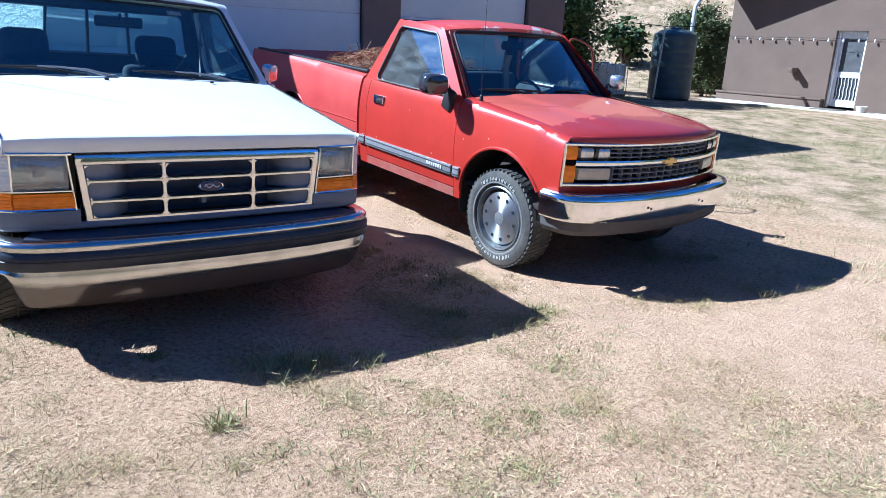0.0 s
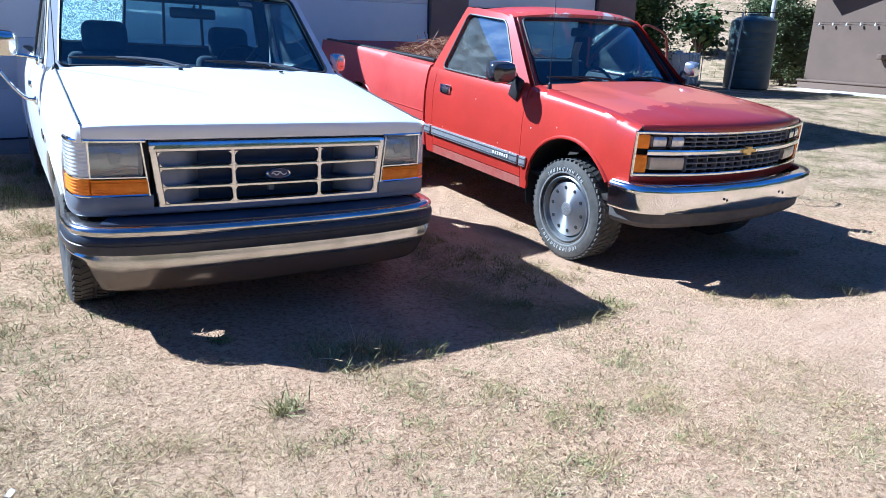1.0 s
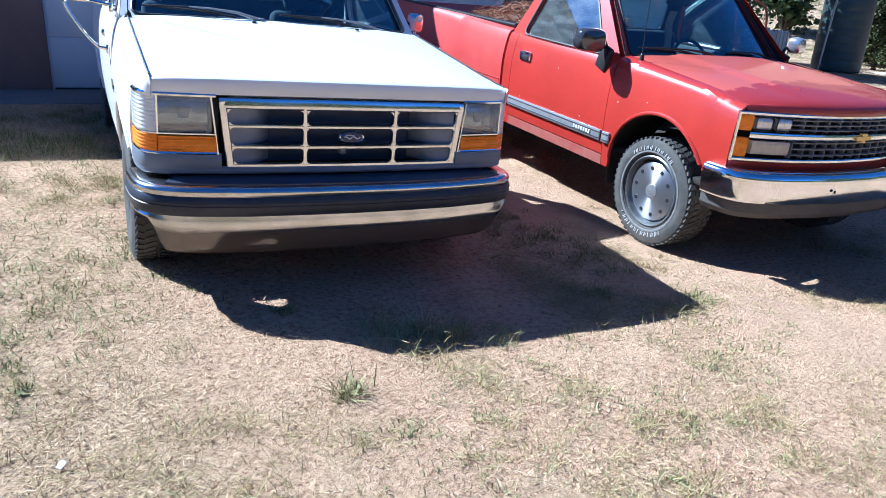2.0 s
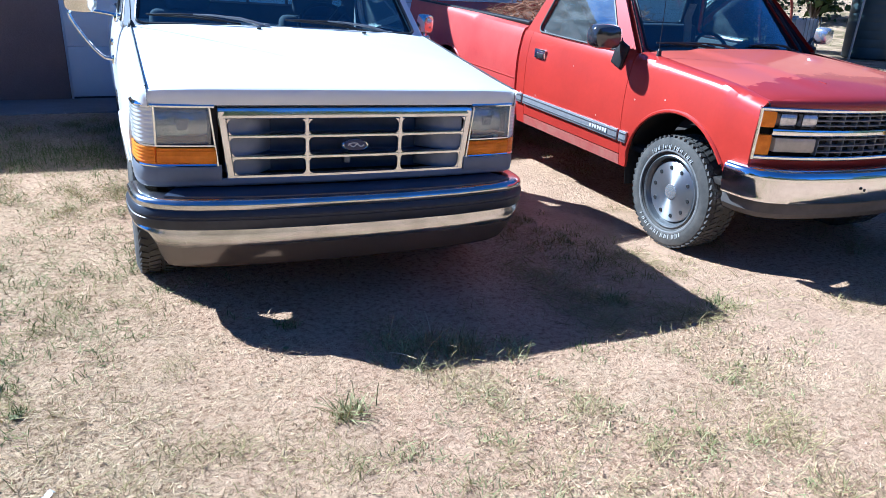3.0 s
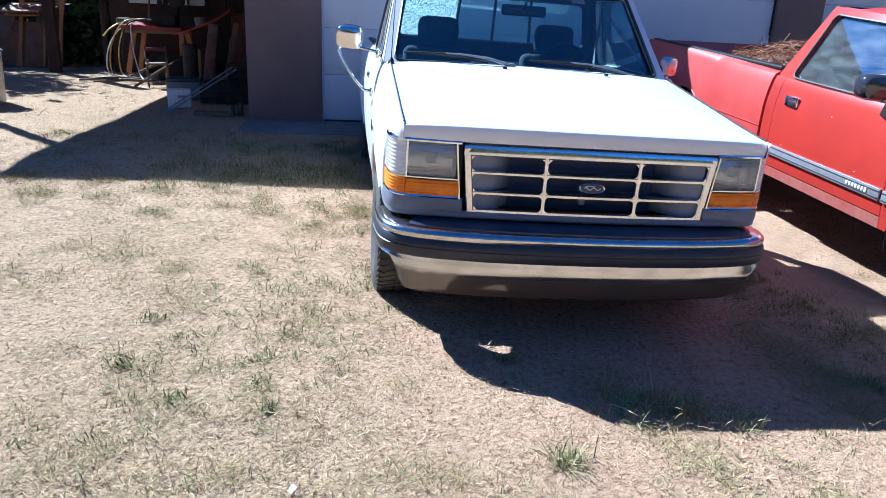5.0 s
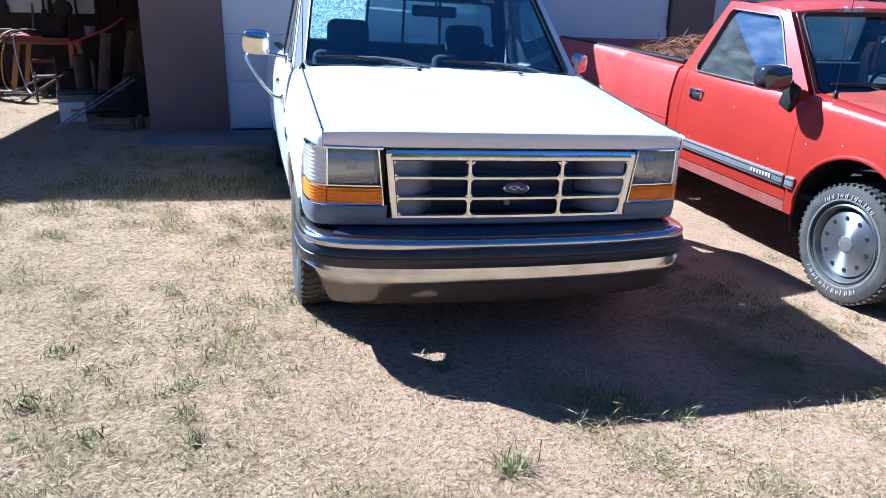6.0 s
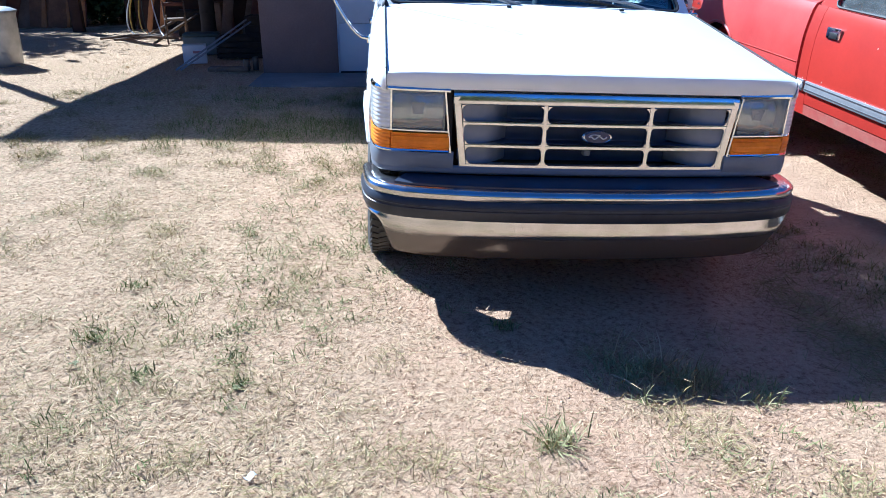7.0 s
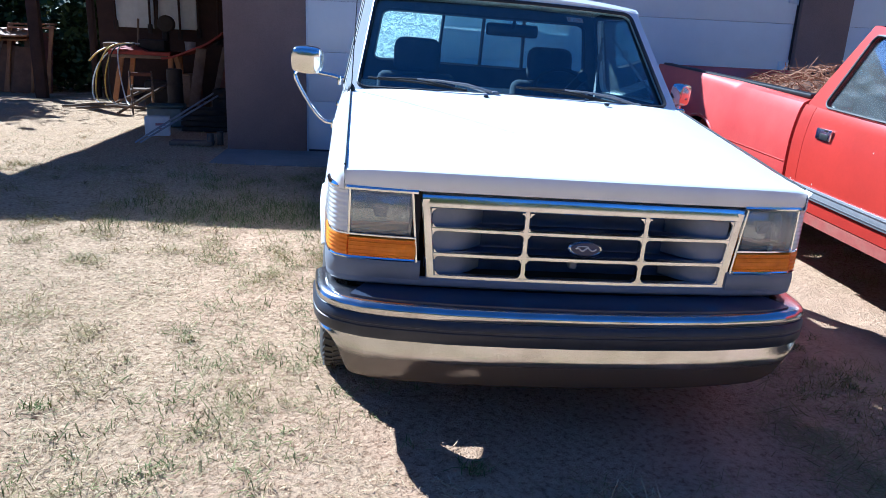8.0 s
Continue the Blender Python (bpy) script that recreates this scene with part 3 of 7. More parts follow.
def make_wiper(parent, pivot, tip, mat):
    bm = fresh()
    a, b = Vector(pivot), Vector(tip)
    up = Vector((0, -0.02, 0.03))
    mid = a.lerp(b, 0.45) + up
    tube(bm, [a, a.lerp(mid, 0.5) + up * 0.4, mid, a.lerp(b, 0.62) + up * 0.8], [0.011, 0.009, 0.006, 0.005], 6)
    block(bm, (0.035, 0.03, 0.03), a, 0.008)
    wiper = part("wiper", bm, mat, parent, "windscreen wiper resting on the glass")
    bm = fresh()
    c = a.lerp(b, 0.22)
    tube(bm, [c, c.lerp(b, 0.5) + up * 0.3, b], 0.006, 6)
    tube(bm, [c.lerp(b, 0.15) + up * 0.2, a.lerp(b, 0.62) + up * 0.8, c.lerp(b, 0.9) + up * 0.2], 0.005, 6)
    part("blade", bm, BLACK, wiper)


def make_shell(truck, d, paint):
    """Flanks, cab, glass, bed and wheels of a pickup; d holds its numbers."""
    keys, arches, low = d["keys"], d["arches"], d["low"]
    gap = 0.005
    for s in (-1, 1):
        bm = fresh()
        flank(bm, keys, d["fender"][0], d["fender"][1] - gap, s, low, None, arches)
        fender = part("front_fender", bm, paint, truck)
        bm = fresh()
        flank(bm, keys, d["door"][0], d["door"][1] - gap, s, d["door_low"], d["belt"], arches)
        door = part("door", bm, paint, truck)
        bm = fresh()
        flank(bm, keys, d["door"][0], d["door"][1], s, low, d["door_low"] - 0.008, arches, n=6)
        part("rocker_panel", bm, d.get("rocker_mat", paint), truck)
        bm = fresh()
        flank(bm, keys, d["door"][1], d["cab_back"], s, low, d["belt"], arches)
        part("cab_corner", bm, paint, truck)
        bm = fresh()
        flank(bm, keys, d["bed"][0], d["bed"][1], s, low + 0.04, d["rail"], arches, n=18)
        part("bed_side", bm, d.get("bed_mat", paint), truck)
        bm = fresh()
        x = at_y(keys, d["bed"][0] + 0.5)
        rx = cut_line(round_poly(x, 2), d["rail"], low + 0.1, 4)[0][0]
        block(bm, (0.07, d["bed"][1] - d["bed"][0], 0.03), (s * (rx - 0.035), (d["bed"][0] + d["bed"][1]) / 2, d["rail"]), 0.01)
        part("bed_rail", bm, d["rail_mat"], truck)
        bm = fresh()
        block(bm, (0.03, d["bed"][1] - d["bed"][0] - 0.04, d["rail"] - 0.66), (s * (rx - 0.09), (d["bed"][0] + d["bed"][1]) / 2, (d["rail"] + 0.62) / 2), 0.006)
        part("bed_inner_wall", bm, paint, truck)
        for cy, cz, r in arches:
            bm = fresh()
            rows = []
            for a in np.linspace(-0.3, math.pi * 0.80, 18):
                rows.append([Vector((s * (d["half"] - t), cy + (r + 0.012) * math.cos(a), cz + (r + 0.012) * math.sin(a))) for t in (0.045, 0.38)])
            slab(bm, rows, (0, 0, 0.012))
            part("wheel_well", bm, DARK, truck)
            bm = fresh()
            pts = []
            for a in np.linspace(0.02, math.pi - 0.02, 30):
                y, z = cy + r * math.cos(a), cz + r * math.sin(a)
                if y > d["fender"][0] + 0.01 and z > (0.64 if y < arches[0][0] - 0.2 else low + 0.04):
                    pts.append((s * (cut_line(round_poly(at_y(keys, y), 2), z + 0.001, low - 0.2, 3)[0][0] + 0.001), y, z))
            tube(bm, pts, 0.013, 7)
            part("arch_lip", bm, paint, truck)
        for wy in d["axles"]:
            make_wheel(truck, s * d["track"], wy, d["radius"] + s * d.get("lean", 0.0), s, d["radius"], 0.235, d["rim"], 0, d["letters"])
        # side window, its frame and glass
        A, B, C, D = d["side"]
        q = patch((s * A[0], A[1], A[2]), (s * B[0], B[1], B[2]), (s * C[0], C[1], C[2]), (s * D[0], D[1], D[2]), (s * 0.012, 0, 0))
        bm = fresh()
        window_frame(bm, q, d["side_inset"], (0.05, 0.10), (-s * 0.045, 0, 0))
        part("window_frame", bm, paint, truck)
        bm = fresh()
        window_seal(bm, q, d["side_inset"], (0.05, 0.10), 0.009)
        part("window_seal", bm, BLACK, truck)
        bm = fresh()
        window_frame(bm, lambda u, v: q(u, v) + Vector((-s * 0.05, 0, 0)), d["side_inset"], (0.05, 0.10), (-s * 0.012, 0, 0))
        block(bm, (0.02, d["door"][1] - d["door"][0], d["belt"] - d["door_low"] - 0.02), (s * (d["half"] - 0.11), (d["door"][0] + d["door"][1]) / 2, (d["belt"] + d["door_low"]) / 2), 0.01)
        part("inner_trim", bm, DASH, truck)
        bm = fresh()
        window_pane(bm, q, d["side_inset"], (-s * 0.02, 0, 0))
        ob = part("window_glass", bm, SIDE_GLASS, truck)
        ob.visible_shadow = False
    # windscreen
    b, t = d["screen"]
    q = patch((-b[0], b[1], b[2]), (b[0], b[1], b[2]), (-t[0], t[1], t[2]), (t[0], t[1], t[2]), d["screen_bow"])
    bm = fresh()
    window_frame(bm, q, d["screen_inset"], (0.03, 0.06), (0, 0.03, -0.02))
    part("windscreen_frame", bm, paint, truck)
    bm = fresh()
    window_seal(bm, q, d["screen_inset"], (0.03, 0.06), 0.011)
    part("windscreen_seal", bm, BLACK, truck)
    bm = fresh()
    window_pane(bm, q, d["screen_inset"], (0, 0.015, -0.01))
    ob = part("windscreen", bm, GLASS, truck, "clear curved windscreen")
    ob.visible_shadow = False
    if d.get("sticker"):
        u, v = d["sticker"]
        bm = fresh()
        slab(bm, [[q(a, c) + Vector((0, 0.03, -0.02)) for a in (u, u + 0.03, u + 0.06)] for c in (v, v + 0.05)], (0, 0.002, 0))
        part("sticker", bm, surf("orange_sticker", (0.75, 0.28, 0.12), (0.80, 0.62, 0.50), 40, 0.6), truck, "small orange and white windscreen sticker")
    # roof
    bm = fresh()
    rows = []
    back, hw = d["side"][3][1] + 0.02, t[0] + 0.018
    for v in np.linspace(0, 1, 13):
        row = []
        for u in np.linspace(0, 1, 25):
            a = abs(2 * u - 1)
            y0 = t[1] + d["screen_bow"][1] * 4 * u * (1 - u) - 0.012
            y = y0 + (back - y0) * v
            z = t[2] + 0.006 + d["crown"] * (1 - a ** 2.6) + 0.022 * math.sin(math.pi * min(1, v * 1.15)) - (0.03 * ((v - 0.85) / 0.15) ** 2 if v > 0.85 else 0)
            z -= 0.02 * max(0, (0.06 - v) / 0.06)
            row.append(Vector((hw * (2 * u - 1), y, z)))
        rows.append(row)
    slab(bm, rows, (0, 0, -0.03))
    part("roof", bm, d["roof_mat"], truck, d["roof_label"])
    # back of the cab
    A, B, C, D = d["side"]
    q = patch((-B[0] + 0.01, B[1], B[2]), (B[0] - 0.01, B[1], B[2]), (-D[0], D[1], D[2]), (D[0], D[1], D[2]), (0, 0.03, 0))
    bm = fresh()
    window_frame(bm, q, d["rear_inset"], (0.04, 0.09), (0, -0.03, 0))
    part("rear_window_frame", bm, paint, truck)
    bm = fresh()
    window_frame(bm, lambda u, v: q(u, v) + Vector((0, -0.035, 0)), d["rear_inset"], (0.04, 0.09), (0, -0.01, 0))
    block(bm, (2 * d["half"] - 0.2, 0.02, d["belt"] - low - 0.1), (0, d["cab_back"] - 0.07, (d["belt"] + low) / 2), 0.005)
    part("rear_trim", bm, DASH, truck)
    bm = fresh()
    window_seal(bm, lambda u, v: q(u, v) + Vector((0, -0.02, 0)), d["rear_inset"], (0.04, 0.09), 0.021)
    part("rear_window_seal", bm, BLACK, truck)
    l, r, lo, hi = d["rear_inset"]
    bars = [l, *d["rear_bars"], 1 - r]
    for k in range(len(bars) - 1):
        bm = fresh()
        window_pane(bm, q, d["rear_inset"], (0, -0.012, 0), cols=(bars[k] + 0.004, bars[k + 1] - 0.004))
        shattered = d.get("shattered") == k
        ob = part("rear_pane", bm, SHATTERED if shattered else GLASS, truck, "shattered crazed pane" if shattered else "")
        ob.visible_shadow = False
    for u in d["rear_bars"]:
        bm = fresh()
        tube(bm, [q(u, lo) + Vector((0, -0.02, 0)), q(u, 1 - hi) + Vector((0, -0.02, 0))], 0.012, 6)
        part("rear_mullion", bm, BLACK, truck)
    bm = fresh()
    block(bm, (2 * d["half"] - 0.12, 0.04, d["belt"] - low), (0, d["cab_back"] - 0.03, (d["belt"] + low) / 2), 0.01)
    part("cab_back_wall", bm, paint, truck)
    bm = fresh()
    block(bm, (2 * d["half"] - 0.12, d["cab_back"] - d["fender"][0] - 0.15, 0.04), (0, (d["cab_back"] + d["fender"][0]) / 2 + 0.05, low + 0.14), 0.01)
    part("cab_floor", bm, DARK, truck)
    # the bed
    bx = 2 * (d["half"] - 0.13)
    y0, y1 = d["bed"]
    bm = fresh()
    block(bm, (bx, 0.04, d["rail"] - 0.6), (0, y0 + 0.03, (d["rail"] + 0.6) / 2), 0.008)
    part("bed_front_wall", bm, paint, truck)
    bm = fresh()
    block(bm, (bx, y1 - y0 - 0.06, 0.05), (0, (y0 + y1) / 2, 0.64), 0.006)
    for k in range(9):
        block(bm, (0.05, y1 - y0 - 0.12, 0.012), (-bx / 2 + bx * (k + 0.5) / 9, (y0 + y1) / 2, 0.669), 0.004)
    part("bed_floor", bm, paint, truck)
    bm = fresh()
    block(bm, (bx + 0.12, 0.05, d["rail"] - 0.6), (0, y1 - 0.02, (d["rail"] + 0.6) / 2), 0.012)
    block(bm, (bx - 0.2, 0.02, d["rail"] - 0.85), (0, y1 + 0.008, (d["rail"] + 0.6) / 2), 0.008)
    part("tailgate", bm, paint, truck)
    bm = fresh()
    for sx in (-0.42, 0.42):
        block(bm, (0.08, d["bed"][1] - d["fender"][0] - 0.3, 0.15), (sx, (d["bed"][1] + d["fender"][0]) / 2, low + 0.02), 0.02)
    for wy in d["axles"]:
        tube(bm, [(-d["track"] + 0.1, wy, d["radius"]), (d["track"] - 0.1, wy, d["radius"])], 0.05, 10)
    block(bm, (0.7, 0.9, 0.3), (0, d["axles"][0] + 0.1, low + 0.1), 0.06)
    part("chassis", bm, DARK, truck)
    # inside
    bm = fresh()
    yb = b[1]
    rows = []
    for y, z in round_poly([(yb + d["screen_bow"][1] + 0.06, b[2] - 0.03), (yb + 0.2, b[2] - 0.02), (yb + 0.32, b[2] - 0.05), (yb + 0.36, b[2] - 0.2), (yb + 0.30, b[2] - 0.45)], 2):
        rows.append([Vector((x, y, z + 0.012 * math.cos(x * 2.5))) for x in np.linspace(-b[0] + 0.05, b[0] - 0.05, 15)])
    slab(bm, rows, (0, -0.02, -0.02))
    part("dashboard", bm, DASH, truck)
    make_steering(truck, d["driver"], yb + 0.52, b[2] - d.get("wheel_low", 0.0))
    bm = fresh()
    mx, my, mz = d["mirror_in"]
    block(bm, (d.get("mirror_wide", 0.25), 0.035, 0.072), (mx, my, mz), 0.018, seg=3)
    tube(bm, [(mx, my, mz), (mx, my - 0.05, mz + 0.05)], 0.01, 6)
    part("rear_view_mirror", bm, BLACK, truck)


SHATTERED = bpy.data.materials.new("crazed_glass")
SHATTERED.use_nodes = True
_n, _l = SHATTERED.node_tree.nodes, SHATTERED.node_tree.links
_n.remove(_n["Principled BSDF"])
_co = _n.new("ShaderNodeTexCoord")
_v = _n.new("ShaderNodeTexVoronoi")
_v.inputs["Scale"].default_value = 170.0
_l.new(_co.outputs["Object"], _v.inputs["Vector"])
_r = _n.new("ShaderNodeValToRGB")
_r.color_ramp.elements[0].position, _r.color_ramp.elements[1].position = 0.42, 1.0
_r.color_ramp.elements[0].color, _r.color_ramp.elements[1].color = (0.08, 0.08, 0.08, 1), (0.75, 0.75, 0.75, 1)
_l.new(_v.outputs["Color"], _r.inputs["Fac"])
_t = _n.new("ShaderNodeBsdfTransparent")
_t.inputs["Color"].default_value = (0.45, 0.55, 0.58, 1)
_d = _n.new("ShaderNodeBsdfTranslucent")
_d.inputs["Color"].default_value = (0.86, 0.92, 0.93, 1)
_m = _n.new("ShaderNodeMixShader")
_l.new(_r.outputs["Color"], _m.inputs["Fac"])
_l.new(_t.outputs["BSDF"], _m.inputs[1])
_l.new(_d.outputs["BSDF"], _m.inputs[2])
_l.new(_m.outputs["Shader"], _n["Material Output"].inputs["Surface"])


def strip(bm, plan, z0, z1, bulge=0.01, thick=0.02, nz=6):
    """An upright bent strip along a plan line, looking out to the right of its way, swelling a little."""
    rows = []
    for i, (x, y) in enumerate(plan):
        a, b = plan[max(i - 1, 0)], plan[min(i + 1, len(plan) - 1)]
        t = Vector((b[0] - a[0], b[1] - a[1])).normalized()
        out = Vector((t.y, -t.x, 0))
        rows.append([Vector((x, y, z0 + (z1 - z0) * k / nz)) + out * bulge * (1 - (2 * k / nz - 1) ** 4) for k in range(nz + 1)])
    c = Vector((0, 1, 0)) * thick
    slab(bm, rows, c)


def mirror_plan(half):
    """A plan line over the middle from its right half, from left to right."""
    return [(-x, y) for x, y in half[::-1] if x > 1e-6] + half


# ---- the white pickup ----
def make_white_pickup():
    truck = thing("pickup_truck", pose(-0.035, 0, 0.0, 0.0, 1.75, 1.0), "white pickup truck with chrome grille and bumper, parked on dry grass", "pickup truck", "parked pickups")
    top_edge = [(0.897, 1.203), (0.925, 1.185), (0.953, 1.115), (0.978, 1.0), (0.985, 0.82), (0.975, 0.62), (0.945, 0.40)]
    keys = [(0.06, [(0.893, 1.008), (0.910, 0.998), (0.928, 0.970), (0.945, 0.86), (0.95, 0.75), (0.94, 0.6), (0.92, 0.42)]),
            (0.5, [(0.893, 1.078), (0.918, 1.062), (0.947, 1.0), (0.972, 0.9), (0.982, 0.78), (0.972, 0.62), (0.95, 0.42)]),
            (1.28, top_edge), (2.7, [(0.88, 1.205), (0.925, 1.185), (0.955, 1.11), (0.98, 1.0), (0.988, 0.82), (0.978, 0.62), (0.948, 0.40)]),
            (5.4, [(0.90, 1.22), (0.93, 1.20), (0.96, 1.12), (0.98, 1.0), (0.988, 0.82), (0.978, 0.62), (0.948, 0.40)])]
    d = dict(keys=keys, arches=[(0.67, 0.38, 0.43), (4.08, 0.38, 0.43)], low=0.40, fender=(0.26, 1.36), door=(1.36, 2.55), door_low=0.50, belt=1.185,
             cab_back=2.72, bed=(2.76, 5.33), rail=1.20, rail_mat=BLACK, half=0.98, axles=(0.67, 4.08), lean=0.026, track=0.85, radius=0.36, rim=0.19, letters=False,
             side=((0.927, 1.37, 1.18), (0.930, 2.70, 1.185), (0.822, 1.95, 1.735), (0.817, 2.62, 1.737)), side_inset=(0.10, 0.08, 0.06, 0.08),
             screen=((0.922, 1.37, 1.195), (0.817, 1.94, 1.735)), screen_bow=(0, -0.09, 0.015), screen_inset=(0.034, 0.034, 0.02, 0.045), crown=0.04,
             roof_mat=WHITE_PAINT, roof_label="", rear_inset=(0.07, 0.07, 0.24, 0.12), rear_bars=(0.33, 0.5, 0.67), shattered=0,
             driver=0.40, mirror_in=(0.03, 1.80, 1.565), mirror_wide=0.31, sticker=(0.715, 0.84))
    make_shell(truck, d, WHITE_PAINT)
    make_seat(truck, -0.47, 2.12, 0.64)
    make_seat(truck, 0.43, 2.12, 0.64)
    # hood
    line = [(0.004, 0.966), (0.002, 0.973), (0.001, 0.987), (0.002, 1.006), (0.006, 1.016), (0.014, 1.0205), (0.03, 1.0235), (0.06, 1.027)] + round_poly([(0.12, 1.0340), (0.2, 1.0440), (0.6, 1.108), (1.0, 1.170), (1.27, 1.212)], 2)
    bm = fresh()
    rows = []
    for y, z in line:
        row = []
        for u in np.linspace(-1, 1, 33):
            k = max(0, 1 - y / 0.3)
            row.append(Vector((0.886 * u, y - 0.03 * (1 - u * u) * k + 0.035 * u ** 6 * k, z + 0.016 * (1 - u * u) * min(1, y / 0.2 + 0.2) - 0.012 * u ** 8)))
        rows.append(row)
    slab(bm, rows, (0, 0.004, -0.018))
    part("hood", bm, WHITE_PAINT, truck, "sunlit white hood with a rolled front edge")
    bm = fresh()
    rows = [[Vector((x, 1.265 + dy + 0.08 * (x / 0.86) ** 2, 1.194 + dz)) for x in np.linspace(-0.85, 0.85, 15)] for dy, dz in ((-0.01, -0.02), (0.02, -0.008), (0.08, 0.0))]
    slab(bm, rows, (0, 0, -0.02))
    part("cowl", bm, BLACK, truck)
    for s in (-1, 1):
        bm = fresh()
        low_line = round_poly([(0.888, 0.030), (0.905, 0.044), (0.922, 0.075), (0.934, 0.13), (0.944, 0.20), (0.948, 0.262)], 2)
        rows = []
        for k, (x, y) in enumerate(low_line):
            u = k / (len(low_line) - 1)
            ty = 0.012 + 0.25 * u
            tz = 1.014 + 0.030 * u
            row = []
            for v in np.linspace(0, 1, 11):
                a = v * math.pi / 2
                row.append(Vector((s * (0.890 + (x - 0.890) * math.cos(a) ** 0.8), ty + (y - ty) * math.cos(a), 0.947 + (tz - 0.947) * math.sin(a) ** 0.9)))
            rows.append(row)
        slab(bm, rows, (0, 0.006, -0.012))
        part("fender_cap", bm, WHITE_PAINT, truck)
        bm = fresh()
        seam = [(s * 0.8885, y, z - 0.006) for y, z in line[7:]]
        tube(bm, seam, 0.0042, 6)
        part("hood_gap", bm, BLACK, truck)
    # lamps
    for s in (-1, 1):
        front = [(0.64, 0.012), (0.72, 0.018), (0.80, 0.026), (0.862, 0.038)]
        corner = round_poly([(0.868, 0.042), (0.915, 0.07), (0.938, 0.13), (0.946, 0.245)], 2)
        whole = [(0.622, 0.008), (0.75, 0.021)] + corner
        front_low = [(0.622, 0.008), (0.69, 0.014), (0.75, 0.021), (0.81, 0.029), (0.863, 0.039)]
        def sided(pl):
            return pl if s > 0 else [(-x, y) for x, y in pl[::-1]]
        bm = fresh()
        strip(bm, sided([(x, y + 0.004) for x, y in front]), 0.778, 0.937, 0.012, 0.006)
        lamp = part("headlight", bm, LAMP_GLASS, truck, "clouded rectangular headlight")
        lamp.visible_shadow = False
        bm = fresh()
        zs = [(x, y) for x, y in whole]
        ring = [Vector((s * x, y - 0.004, 0.945)) for x, y in zs[:-2]]
        tube(bm, ring, 0.0105, 8)
        tube(bm, [Vector((s * x, y - 0.004, 0.772)) for x, y in zs], 0.005, 6)
        tube(bm, [Vector((s * x, y - 0.004, 0.686)) for x, y in zs], 0.008, 8)
        tube(bm, [Vector((s * (0.615 + (z - 0.68) * 0.105), 0.008, z)) for z in (0.68, 0.80, 0.948)], 0.005, 8)
        tube(bm, [Vector((s * 0.865, 0.034, z)) for z in (0.775, 0.85, 0.942)], 0.005, 6)
        part("bezel", bm, CHROME, lamp, "chrome lamp bezel")
        bm = fresh()
        rows = []
        for v in np.linspace(-1, 1, 9):
            rows.append([Vector((s * 0.752 + 0.112 * u, 0.080 + 0.010 * u * u + 0.016 * (v + 0.25) ** 2 - 0.004 * math.cos(u * 6.0), 0.857 + 0.080 * v)) for u in np.linspace(-1, 1, 21)])
        slab(bm, rows, (0, 0.01, 0))
        part("reflector", bm, BOWL, lamp, "hazy silver reflector")
        bm = fresh()
        lathe(bm, [(0.0, 0.06), (0.016, 0.062), (0.02, 0.085), (0.02, 0.125), (0.0, 0.125)], 14, "y", (s * 0.752, 0, 0.852))
        rows = [[Vector((s * 0.752 + k * (0.020 + 0.012 * v), 0.066 + 0.004 * v, 0.832 + 0.050 * v)) for k in (-1, 0, 1)] for v in (0.0, 0.5, 1.0)]
        slab(bm, rows, (0, 0.004, 0))
        part("bulb", bm, LENS, lamp)
        bm = fresh()
        prof = [(-0.02, 0.778)]
        for k in range(9):
            z = 0.7785 + k * 0.0177
            prof += [(0.0045, z), (0.006, z + 0.004), (0.007, z + 0.008), (0.006, z + 0.0125), (0.0045, z + 0.017)]
        prof += [(-0.02, 0.939)]
        sweep(bm, sided(corner), prof[::-1])
        part("corner_lamp", bm, LENS_SIDE, truck, "ribbed clear corner lamp")
        bm = fresh()
        strip(bm, sided(front_low), 0.688, 0.760, 0.010)
        for k in range(5):
            z = 0.700 + k * 0.015
            tube(bm, [(s * (x + 0.003), y - 0.008, z) for x, y in front_low], 0.003, 5)
        part("turn_signal", bm, AMBER_DEEP, truck, "amber turn signal lens")
        bm = fresh()
        prof = [(-0.02, 0.692)]
        for k in range(5):
            z = 0.693 + k * 0.0150
            prof += [(0.006, z), (0.009, z + 0.005), (0.009, z + 0.010), (0.006, z + 0.0145)]
        prof += [(-0.02, 0.768)]
        sweep(bm, sided(corner), prof[::-1])
        part("side_marker", bm, AMBER, truck, "bright amber ribbed side marker lens")
    # grille: frame, bars, dark back
    def gx(z):
        return 0.585 + (z - 0.625) / (0.93 - 0.625) * 0.035
    def gy(x):
        return -0.012 + 0.022 * (x / 0.61) ** 2
    bm = fresh()
    def bar(bm, pts, hw, hh, deep=0.03, face=((-1, 0.005), (-0.72, 0.0006), (0, 0), (0.72, 0.0010), (1, 0.006))):
        """A flat bar along points in the front plane, with softened edges."""
        rows = []
        for i, (x, z) in enumerate(pts):
            a, b = pts[max(i - 1, 0)], pts[min(i + 1, len(pts) - 1)]
            t = Vector((b[0] - a[0], b[1] - a[1])).normalized()
            nn = Vector((-t.y, t.x))
            row = []
            for o, dp in ((-1, deep), *face, (1, deep)):
                row.append(Vector((x + nn.x * o * hh, gy(x) + dp, z + nn.y * o * hh)))
            rows.append(row)
        vs = grid(bm, rows, True)
        bm.faces.new(vs[0][::-1]), bm.faces.new(vs[-1])
    xs = np.linspace(-1, 1, 21)
